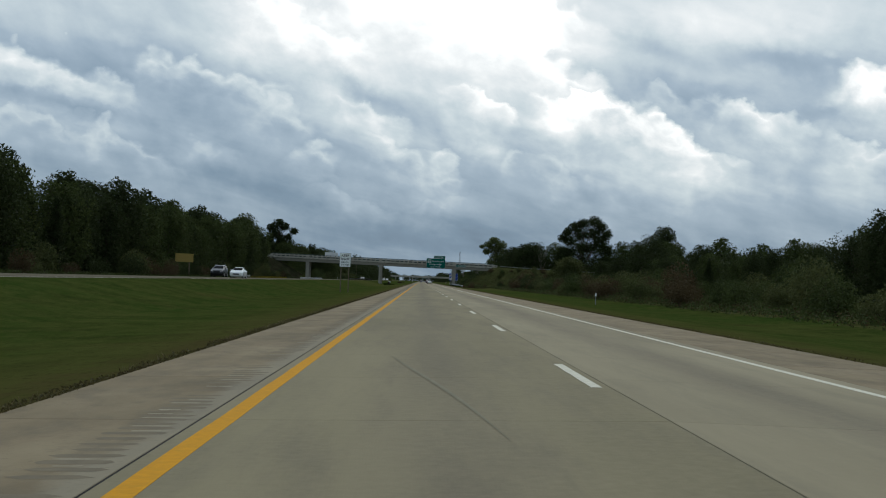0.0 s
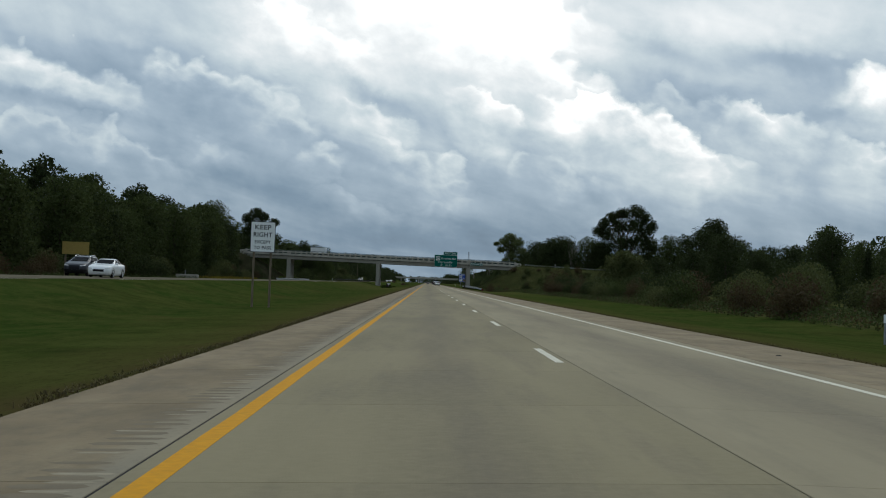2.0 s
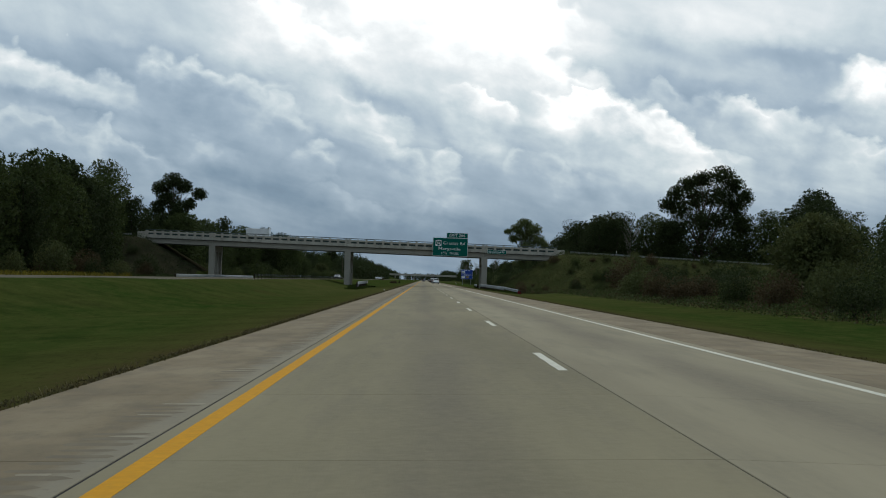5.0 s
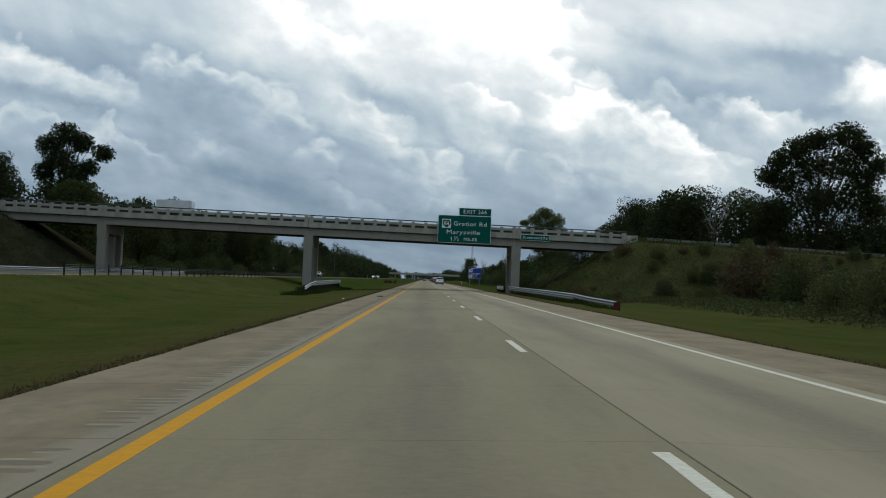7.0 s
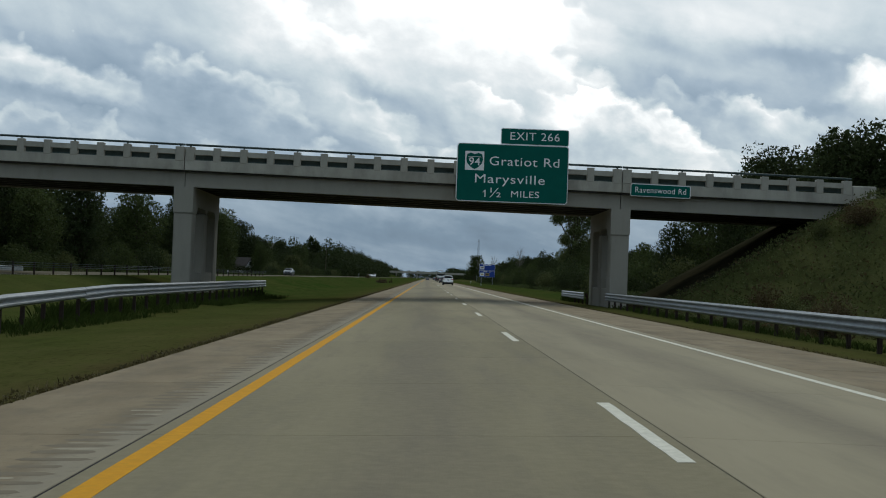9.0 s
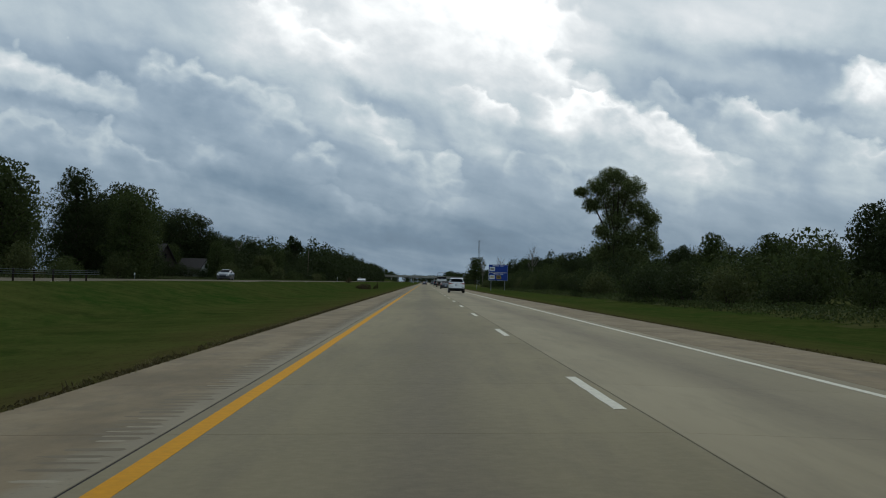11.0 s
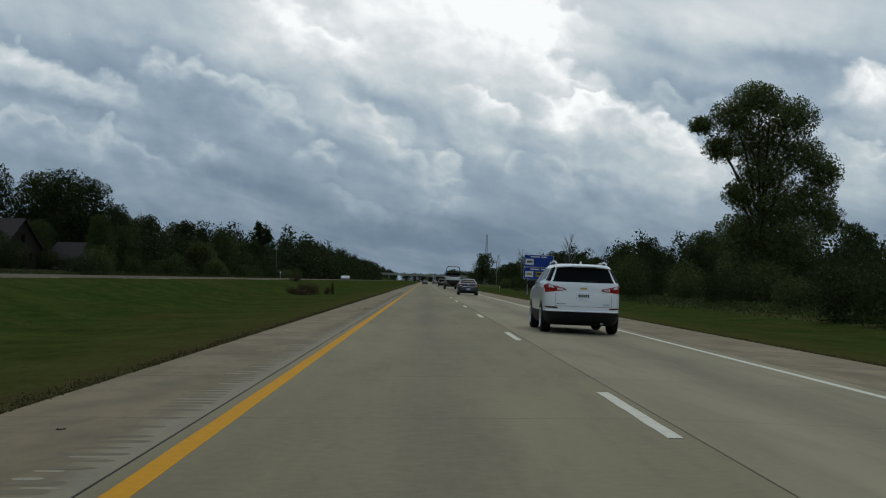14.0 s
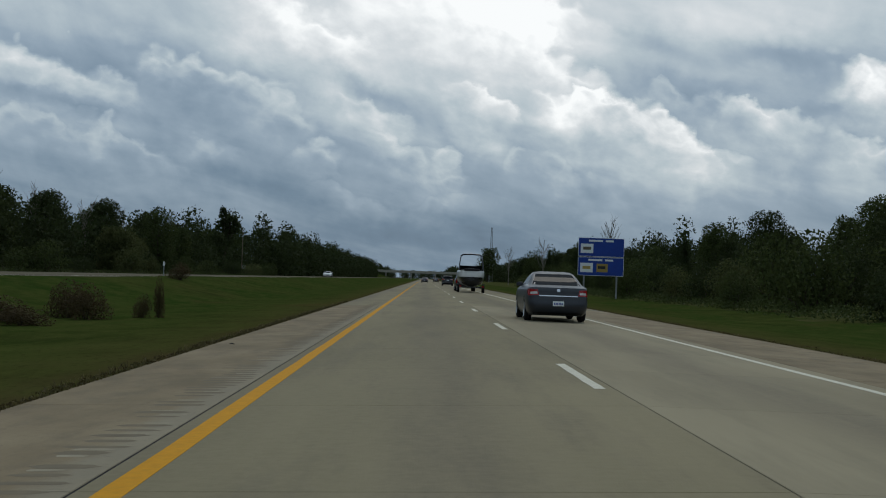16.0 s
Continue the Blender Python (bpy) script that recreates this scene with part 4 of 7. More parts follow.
for i, (x, y, sz) in enumerate(((-4.62, 332.3, 0.30), (-5.45, 289.3, 0.11), (-5.42, 153.4, 0.07), (4.55, 94.9, 0.10), (-4.5, 558.1, 0.14), (-4.75, 558.6, 0.09), (-5.42, 601.3, 0.08), (5.2, 477, 0.12), (-4.9, 516.9, 0.05))):
    litter("tyre_scrap", "black scrap of tyre rubber on the shoulder", x, y, sz, M_TYRE, i)
litter("white_scrap", "white scrap of litter at the shoulder edge", -5.84, 535.8, 0.13, M_SIGNWHITE, 40)
litter("white_scrap", "white scrap of litter in the median grass", -6.6, 325.8, 0.17, M_SIGNWHITE, 44)


def marker(x, y, h=1.15, label="slim white reflector post in the grass"):
    m = thing("marker_post", label, "marker post", pose(x, y, ground_z(x, y) - 0.05))
    part("post", Geo().box(-0.035, 0.035, -0.02, 0.02, 0, h, 0.006), M_STEEL, m)
    part("reflector", Geo().box(-0.07, 0.07, -0.028, -0.021, h - 0.3, h), M_SIGNWHITE, m)


for x, y in ((14.5, 116), (14.0, 35), (-21.2, 670), (13.5, 760), (-40, 560), (31, 390.6)):
    marker(x, y)


# ---------------------------------------------------------------- guard rails
WBEAM = [(0.0, 0.0), (0.02, 0.02), (0.075, 0.05), (0.075, 0.085), (0.01, 0.135), (0.01, 0.165), (0.075, 0.215), (0.075, 0.25), (0.02, 0.29), (0.0, 0.31)]


THRIE = [(a, 0.31 + 0.82 * (b - 0.34)) for a, b in [(a, b - 0.17) for a, b in WBEAM[:-2]] + [(0.01, 0.16), (0.01, 0.19), (0.075, 0.24), (0.075, 0.275), (0.02, 0.32), (0.0, 0.34)]]


def resample(pts, step):
    out = [Vector(pts[0])]
    for a, b in zip(pts, pts[1:]):
        a, b = Vector(a), Vector(b)
        n = max(1, round((b - a).length / step))
        out += [a + (b - a) * (i / n) for i in range(1, n + 1)]
    return out


def guard_rail(label, pts, face=1, ends=(False, False), deep_from=None):
    """pts: x, y, height of the rail's foot over the ground. face: 1 turns the corrugation to the right of travel."""
    gr = thing("guard_rail", label, "guard rail")
    path = [(x, y, ground_z(x, y) + h) for x, y, h in pts]
    fine = resample(path, 1.905)
    sec = [(face * a, b) for a, b in WBEAM]
    back = [(face * (a - 0.006), b) for a, b in reversed(WBEAM)]
    low = [p for p in fine if deep_from is None or p.y <= deep_from]
    deep = [] if deep_from is None else [p for p in fine if p.y > deep_from]
    if len(low) > 1:
        part("rail", Geo().sweep(sec + back, low + deep[:1], True), M_STEEL, gr, "corrugated galvanised steel rail", True)
    if deep:
        sec = [(face * (a + 0.004), b) for a, b in THRIE]
        back = [(face * (a - 0.004), b) for a, b in reversed(THRIE)]
        part("deep_rail", Geo().sweep(sec + back, deep, True), M_STEEL, gr, "deeper galvanised steel rail beside the pier", True)
    pm = Geo().box(-0.05, 0.05, -0.05, 0.05, -0.9, 0.27, 0.01).mesh("post", M_BARN)
    bm_ = Geo().box(-0.05, 0.05, -0.05, 0.05, 0.02, 0.28).mesh("block", M_BARN)
    for i, p in enumerate(fine):
        d = (fine[min(i + 1, len(fine) - 1)] - fine[max(i - 1, 0)]).normalized()
        s = Vector((d.y, -d.x, 0)) * -face
        ang = math.degrees(math.atan2(-d.x, d.y))
        q = part("post", pm, None, gr)
        q.matrix_basis = Matrix.Translation(p + s * 0.17) @ pose(0, 0, 0, 0, 0, ang)
        q = part("block", bm_, None, gr)
        q.matrix_basis = Matrix.Translation(p + s * 0.06) @ pose(0, 0, 0, 0, 0, ang)
    for e, at in zip(ends, (fine[0], fine[-1])):
        if e:
            t = part("end_plate", Geo().box(-0.17, 0.17, -0.03, 0.03, -0.17, 0.25), M_CLAD, gr, "dark end plate with red diagonal stripes")
            t.location = at + Vector((0, -0.08 if at is fine[0] else 0.08, 0))
            for k in range(4):
                z = -0.26 + k * 0.125
                ring = [(-0.16, z), (0.16, z + 0.17), (0.16, z + 0.21), (-0.16, z + 0.04)]
                st = part("stripe", Geo().add([(a, 0, min(0.24, max(-0.16, b))) for a, b in ring], [(0, 1, 2, 3)]), M_TAIL, t)
                st.location = (0, -0.034, 0)
    return gr


guard_rail("galvanised guard rail leading to the outer bridge pier", [(9.1, 322.2, 0.20), (8.7, 330, 0.24), (8.25, 335, 0.36), (7.75, 352, 0.45), (7.7, 391, 0.46)], -1, (True, False), 334.5)
guard_rail("short galvanised guard rail beyond the outer bridge pier", [(7.7, 400.1, 0.40), (7.7, 412.3, 0.40)], -1, (False, False), 0)
guard_rail("galvanised guard rail flaring across the grass median", [(-10.7, 344, 0.36), (-11.2, 353, 0.58), (-11.7, 364, 0.72), (-11.8, 390, 0.78), (-12.15, 403.4, 0.78)], 1, (False, False), 359)
guard_rail("guard rail beside the far bridge pier", [(-36.9, 354, 0.16), (-36.9, 432, 0.16)], 1, (False, False), 0)


def cable_barrier(label, x, y0, y1, step=3.05):
    """Slim dark posts with three steel cables."""
    b = thing("cable_barrier", label, "barrier")
    pm = Geo().box(-0.045, 0.045, -0.03, 0.03, -0.5, 0.62, 0.008).mesh("post", M_BARN)
    y = y0
    while y <= y1:
        q = part("post", pm, None, b)
        q.location = (x, y, ground_z(x, y))
        y += step
    for h in (0.36, 0.46, 0.56):
        part("cable", Geo().tube([(x + 0.05, y0 + (y1 - y0) * k / 20, ground_z(x, y0 + (y1 - y0) * k / 20) + h) for k in range(21)], 0.014, 5), M_DARKSTEEL, b, "thin steel cable")


cable_barrier("low cable barrier on dark posts beside the opposite lanes", -20.9, 318, 470)
guard_rail("guard rail on the overpass approach embankment", [(23, 391.0, 0.3), (60, 391.0, 0.3), (120, 391.0, 0.3)], -1)
guard_rail("guard rail on the overpass approach embankment", [(-52, 391.0, 0.3), (-100, 391.0, 0.3)], 1)


# ---------------------------------------------------------------- trees and shrubs
def leaves_mesh(name, centres, size, mat, rng):
    """Many small leaf sprays, each a pointed blade of its own size and turn."""
    c = np.asarray(centres, dtype=np.float64)
    n = len(c)
    a = rng.normal(size=(n, 3))
    a /= np.linalg.norm(a, axis=1)[:, None]
    b = np.cross(a, rng.normal(size=(n, 3)))
    b /= np.linalg.norm(b, axis=1)[:, None]
    s = np.asarray(size).reshape(-1, 1) * rng.uniform(0.6, 1.35, (n, 1))
    v = np.empty((n, 3, 3))
    v[:, 0] = c - a * s * 0.45 - b * s * 0.25
    v[:, 1] = c - a * s * 0.10 + b * s * 0.42
    v[:, 2] = c + a * s * 0.60
    return triangles(name, v, mat)


def triangles(name, v, mat):
    n = len(v)
    me = bpy.data.meshes.new(name)
    me.vertices.add(n * 3)
    me.vertices.foreach_set("co", v.reshape(-1))
    me.loops.add(n * 3)
    me.loops.foreach_set("vertex_index", np.arange(n * 3, dtype=np.int32))
    me.polygons.add(n)
    me.polygons.foreach_set("loop_start", np.arange(0, n * 3, 3, dtype=np.int32))
    me.materials.append(mat)
    me.update(calc_edges=True)
    return me


def clump_points(rng, centre, radii, n, p=0.45):
    d = rng.normal(size=(n, 3))
    d /= np.linalg.norm(d, axis=1)[:, None]
    r = rng.uniform(0.25, 1.0, (n, 1)) ** p
    return np.asarray(centre) + d * r * np.asarray(radii)


def profile(shape, u):
    """Half width of a crown at the height u of it, 0 to 1."""
    if shape == "cone":
        return 1.02 - u * 0.92
    if shape == "column":
        return min(1.0, 0.72 + u) * (1 - max(0.0, (u - 0.62) / 0.38) ** 2.2) ** 0.5 if u < 1 else 0.0
    return math.sqrt(max(0.0, 1 - ((u - 0.42) / 0.58) ** 2)) if u > 0.42 else 0.80 + 0.20 * u / 0.42


def envelope(rng, shape, h, base, spread, bend, n, seed, inner=False):
    """Points in an uneven crown: near its outside, or filling its heart."""
    out = []
    while len(out) < n:
        u = rng.uniform(0, 0.995)
        a = rng.uniform(0, 2 * math.pi)
        w = profile(shape, u)
        if rng.uniform() > w + 0.15:
            continue
        lump = 0.80 + 0.34 * noise.noise((math.cos(a) * 1.5 + seed, math.sin(a) * 1.5, u * h / spread * 0.95)) + 0.22 * noise.noise((math.cos(a) * 4 + seed, math.sin(a) * 4, u * h / spread * 2.4))
        r = 0.62 * rng.uniform() ** 0.5 if inner else rng.uniform(0.1, 1.0) ** 0.33
        uu = u * (0.90 if inner else 0.97 + 0.06 * noise.noise((math.cos(a) * 2, math.sin(a) * 2, seed)))
        z = h * (base + (1 - base) * uu)
        q = (z / h) ** 2
        out.append((bend[0] * q + math.cos(a) * r * spread * w * lump, bend[1] * q + math.sin(a) * r * spread * w * lump, z))
    return np.array(out)


def tree(name, label, seed, h, spread, mat, n_leaf=2600, leaf=0.5, base=0.18, lobes=16, shape="round", bark=None, gaps=0.0, category="tree", crown=None):
    """A tree: tapered trunk, limbs to every lobe of the crown, and a crown of small leaf sprays in uneven lobes."""
    rng = np.random.default_rng(seed)
    t = thing(name, label, category)
    bark = bark or M_BARK
    g = Geo()
    bend = rng.uniform(-0.05, 0.05, 2) * h
    tp = []
    for i in range(7):
        u = i / 6
        tp.append((bend[0] * u * u + 0.012 * h * math.sin(4 * u + seed), bend[1] * u * u, -0.4 + u * h * 0.82))
    r0 = 0.016 * h + 0.06
    g.tube(tp, [r0 * (1.25 if i == 0 else 1 - 0.85 * i / 6) for i in range(7)], 8)
    cents = []
    lim = g
    for k in range(lobes):
        u = base + (0.97 - base) * ((k + rng.uniform(0.1, 0.9)) / lobes)
        w = profile(shape, (u - base) / (1 - base))
        ang = k * 2.4 + rng.uniform(-0.6, 0.6)
        rad = spread * w * rng.uniform(0.35, 0.78)
        x0 = bend[0] * u * u
        y0 = bend[1] * u * u
        s = spread * rng.uniform(0.22, 0.36) * (0.6 + 0.4 * w)
        c = np.array((x0 + rad * math.cos(ang), y0 + rad * math.sin(ang), min(u * h, h - s * 0.8)))
        cents.append((c, (s, s, s * rng.uniform(0.6, 0.9))))
        ub = max(0.1, u - 0.16)
        st = Vector((bend[0] * ub * ub, bend[1] * ub * ub, -0.4 + ub * h * 0.9 if ub < 0.8 else h * 0.7))
        en = Vector(c)
        mid = st.lerp(en, 0.5) + Vector((0, 0, 0.02 * h))
        lr = r0 * 0.42 * (1.1 - 0.7 * u)
        lim.tube([st, mid, en], [lr, lr * 0.65, lr * 0.2], 5, False)
    if crown:
        cents = []
        for x, z, rx, rz in crown:
            yy = rng.uniform(-0.5, 0.5) * rx
            cents.append((np.array((x, yy, z)), (rx, rx, rz)))
            lim.tube([(x * 0.15, 0, max(1.0, z * 0.55)), (x * 0.55, yy * 0.5, z * 0.82), (x, yy, z)], [0.2, 0.12, 0.04], 5, False)
    part("trunk", g, bark, t)
    pts = []
    tot = sum(s[0] ** 2 for _, s in cents)
    share = n_leaf if crown else n_leaf * 0.42
    for c, s in cents:
        m = int(share * s[0] ** 2 / tot)
        # half of a lobe is loose, half in tight clumps, so that its edge is ragged
        pts.append(clump_points(rng, c, s, m // 2 + 2, 0.5))
        sub = max(4, m // 24)
        for q in clump_points(rng, c, np.array(s) * 0.95, sub, 0.5):
            pts.append(clump_points(rng, q, np.array(s) * rng.uniform(0.14, 0.32), max(3, int(m / sub / 2)), 0.8))
    # larger sprays fill the heart of the crown
    if crown:
        core = np.concatenate([clump_points(rng, c, np.array(s) * 0.62, max(5, n_leaf // 9 // len(cents)), 0.7) for c, s in cents])
    else:
        pts.append(envelope(rng, shape, h, base, spread, bend, int(n_leaf * 0.58), seed))
        core = envelope(rng, shape, h, base, spread, bend, n_leaf // 8, seed, True)
    core[:, 2] = np.maximum(core[:, 2], 0.4)
    pts = np.concatenate(pts)
    if gaps:
        keep = np.array([noise.noise(Vector(p) * 0.55) > -0.25 + gaps for p in pts])
        pts = pts[keep]
    pts[:, 2] = np.maximum(pts[:, 2], 0.15)
    part("crown", leaves_mesh("crown", pts, leaf, mat, rng), None, t)
    part("inner_crown", leaves_mesh("inner_crown", core, leaf * (2.1 if crown else 2.2), mat, rng), None, t)
    return t


def shrub(name, label, seed, h, spread, mat, n_leaf=2400, leaf=0.19):
    rng = np.random.default_rng(seed)
    t = thing(name, label, "shrub")
    g = Geo()
    pts = []
    for k in range(9):
        a = k * 2.4 + rng.uniform(-0.4, 0.4)
        r = spread * rng.uniform(0.1, 0.75)
        z = h * rng.uniform(0.12, 0.66) * (1.05 - 0.45 * r / spread)
        g.tube([(0.1 * math.cos(a), 0.1 * math.sin(a), -0.3), (r * 0.5 * math.cos(a), r * 0.5 * math.sin(a), z * 0.55), (r * math.cos(a), r * math.sin(a), z)], [0.05, 0.035, 0.012], 5, False)
        pts.append(clump_points(rng, (r * math.cos(a), r * math.sin(a), z), (spread * 0.48, spread * 0.48, h * 0.36), n_leaf // 12, 0.6))
    part("stem", g, M_BARK, t)
    pts.append(envelope(rng, "round", h, 0.0, spread, (0, 0), n_leaf // 4, seed))
    p = np.concatenate(pts)
    p[:, 2] = np.maximum(p[:, 2], 0.05)
    part("crown", leaves_mesh("crown", p, leaf, mat, rng), None, t)
    return t


def bare_tree(name, label, seed, h):
    rng = np.random.default_rng(seed)
    t = thing(name, label, "tree")
    g = Geo()
    g.tube([(0, 0, -0.4), (0.1, 0, h * 0.4), (0.0, 0.1, h * 0.85)], [0.2, 0.14, 0.03], 7)
    part("trunk", g, M_DEAD, t)
    b = Geo()
    for k in range(22):
        u = rng.uniform(0.25, 0.85)
        a = rng.uniform(0, 6.28)
        L = h * rng.uniform(0.18, 0.36)
        s = Vector((0.1 * u, 0, h * u * 0.95))
        e = s + Vector((math.cos(a) * L * 0.45, math.sin(a) * L * 0.45, L * 0.8))
        b.tube([s, s.lerp(e, 0.5) + Vector((math.cos(a) * 0.2, math.sin(a) * 0.2, 0)), e], [0.07, 0.045, 0.012], 5, False)
        for q in range(4):
            s2 = s.lerp(e, rng.uniform(0.3, 0.9))
            a2 = a + rng.uniform(-1.2, 1.2)
            e2 = s2 + Vector((math.cos(a2) * L * 0.2, math.sin(a2) * L * 0.2, L * 0.3))
            b.tube([s2, e2], [0.03, 0.008], 4, False)
    part("branch", b, M_DEAD, t)
    return t


def put(proto, x, y, s=1.0, rot=None, sz=None, sink=0.0):
    """A copy of a plant on the ground."""
    r = random.uniform(0, 360) if rot is None else rot
    q = proto.scale
    m = pose(x, y, ground_z(x, y) - sink, 0, 0, r) @ Matrix.Diagonal((s / q.x, s / q.y, (sz or s) / q.z, 1))
    return copy_thing(proto, m)


def first(proto, x, y, s=1.0, rot=0.0, sz=None):
    proto.matrix_basis = pose(x, y, ground_z(x, y), 0, 0, rot) @ Matrix.Diagonal((s, s, sz or s, 1))
    return proto


random.seed(11)
# single trees that stand out
LOPSIDED = [(-0.5, 23.6, 3.3, 2.2), (-3.5, 21.4, 3.0, 2.3), (3.0, 21.4, 3.4, 2.5), (-6.9, 20.4, 1.7, 1.3), (-4.6, 17.8, 2.3, 1.9), (0, 19, 4.0, 2.8), (4.6, 17.4, 3.1, 2.6), (0.6, 15, 3.6, 2.6),
            (7.3, 15.2, 2.5, 2.6), (6.0, 12, 3.5, 3.0), (1.5, 11, 4.0, 2.7), (-2.6, 12.4, 2.1, 1.9), (3.0, 7.5, 4.5, 3.0), (8.0, 9.6, 2.3, 2.5), (-2.0, 8.0, 3.1, 2.5), (0, 4.0, 4.6, 3.0)]
first(tree("cottonwood_tree", "tall cottonwood with a lopsided airy crown in the verge", 101, 24.5, 6.6, M_LEAF_C, 60000, 0.27, 0.16, 26, "column", crown=LOPSIDED), 36.8, 650)
BROAD = [(-7.2, 17.6, 2.2, 1.9), (8.0, 19.4, 2.2, 2.0), (8.2, 14.0, 2.8, 2.6), (-7.4, 12.0, 2.8, 2.6), (-5.6, 19.6, 2.2, 1.9), (-3.2, 21.6, 2.6, 2.1), (-0.4, 22.8, 2.5, 1.9), (3.2, 23.6, 3.0, 2.2), (6.0, 21.8, 2.4, 2.2), (-5.0, 16.6, 2.8, 2.4), (-1.4, 18.8, 3.0, 2.6), (3.0, 19.6, 3.6, 2.8), (6.4, 17.6, 2.8, 2.6),
         (-5.4, 12.4, 3.2, 2.8), (-0.6, 14.2, 3.6, 3.0), (4.4, 14.4, 3.8, 3.0), (-5.6, 8.0, 3.8, 3.2), (0, 9.2, 4.2, 3.4), (5.6, 9.0, 4.2, 3.4), (-4.6, 4.0, 4.4, 3.0), (2.0, 4.0, 4.6, 3.0), (7.0, 4.2, 3.8, 3.0)]
first(tree("cottonwood_tree", "tall broad many-stemmed tree beside the overpass approach", 103, 25.0, 7.0, M_LEAF_A, 46000, 0.34, 0.08, 26, "column", crown=BROAD), 54.5, 428)
HEADED = [(4.6, 16.2, 1.7, 1.3), (2.6, 14.2, 1.6, 1.3), (-0.6, 18.6, 2.3, 1.8), (-3.2, 17.2, 1.9, 1.6), (1.2, 17.6, 2.0, 1.6), (-1.6, 15.2, 2.6, 2.0), (-3.4, 13.4, 1.8, 1.6), (0.6, 13.0, 2.2, 1.8), (-1.0, 10.4, 2.4, 2.0), (-0.6, 7.4, 2.6, 2.4)]
first(tree("cottonwood_tree", "tall open-crowned tree behind the overpass embankment", 102, 20.5, 5.0, M_LEAF_A, 16000, 0.30, 0.3, 18, "column", crown=HEADED), -50.8, 420.5)
WILLOW = first(tree("willow_tree", "spreading light green willow standing in the shrubs", 114, 8.0, 5.2, M_LEAF_D, 9000, 0.34, 0.05, 18), 32.5, 288)
first(tree("cottonwood_tree", "tall broad tree behind the shrubs", 104, 25.5, 9.0, M_LEAF_A, 14000, 0.5, 0.12, 22), 91, 473)
first(tree("slim_tree", "slim ragged tree standing over the far woods", 105, 20.0, 3.4, M_LEAF_A, 2000, 0.6, 0.45, 9, "column", crown=[(-0.9, 17.2, 1.2, 2.4), (-0.8, 14.4, 1.2, 1.8), (1.6, 15.2, 1.9, 1.6), (3.0, 13.0, 1.5, 1.4), (0.4, 12.4, 2.0, 1.6), (0, 9, 2.2, 2.2)]), -59, 930)
first(tree("cottonwood_tree", "distant roundish tree beside the radio tower", 106, 21.0, 8.5, M_LEAF_B, 4500, 0.75, 0.2, 14, gaps=0.08), 36, 1314)

ROUND = [tree("broadleaf_tree", "dense dark green broadleaf tree in the roadside wood", 200 + i, 15.0, 5.0 + 0.5 * (i % 3), (M_LEAF_A, M_LEAF_B, M_LEAF_A, M_LEAF_B, M_LEAF_A)[i],
              9500, 0.30, 0.03, 24, ("round", "column", "round", "round", "column")[i]) for i in range(5)]
MID = [tree("broadleaf_tree", "dense dark green broadleaf tree in the roadside wood", 230 + i, 15.0, 5.0 + 0.4 * i, (M_LEAF_A, M_LEAF_B, M_LEAF_A, M_LEAF_B)[i],
            6000, 0.42, 0.03, 22, ("round", "column", "round", "column")[i]) for i in range(4)]
BACK = [tree("broadleaf_tree", "dark green broadleaf tree deep in the wood", 260 + i, 15.0, 5.2 + 0.4 * i, (M_LEAF_A, M_LEAF_B, M_LEAF_A)[i], 4600, 0.48, 0.04, 18) for i in range(3)]
CONE = tree("spruce_tree", "pointed dark evergreen tree among the broadleaf trees", 301, 13.0, 3.2, M_LEAF_A, 6500, 0.28, 0.05, 30, "cone")
SHRUBS = [shrub("shrub", ("olive green leafy roadside shrub", "dark green dense bushy shrub", "brownish dry weedy shrub in grass", "round mid green leafy shrub")[i], 400 + i, 3.0, 2.1,
                (M_LEAF_D, M_LEAF_A, M_LEAF_E, M_LEAF_B)[i]) for i in range(4)]
BARE = bare_tree("bare_tree", "leafless grey tree over the wood", 501, 15.0)

used = set()


def grow(proto, x, y, s, **k):
    """The first plant of a kind stands itself; the others are copies."""
    if proto.name not in used:
        used.add(proto.name)
        return first(proto, x, y, s, random.uniform(0, 360), k.get("sz"))
    return put(proto, x, y, s, **k)


def cleared(x, y):
    """The open yard in front of the house and the barn."""
    return 570 < y < 714 and -0.305 < x / (y - 452) < -0.215


def wood(x0, x1, y0, y1, n, h0, h1, cone=0.1, back=False, mid=False):
    """A belt of trees; taller ones stand further in."""
    for i in range(n):
        y = y0 + (y1 - y0) * (i + random.uniform(0.1, 0.9)) / n
        u = random.random()
        x = x0 + (x1 - x0) * u
        s = (h0 + (h1 - h0) * random.random() ** 1.3) / 15.0
        if cleared(x, y):
            continue
        if random.random() < cone:
            grow(CONE, x, y, s)
        else:
            grow(random.choice(BACK if back else MID if mid else ROUND), x, y, s)


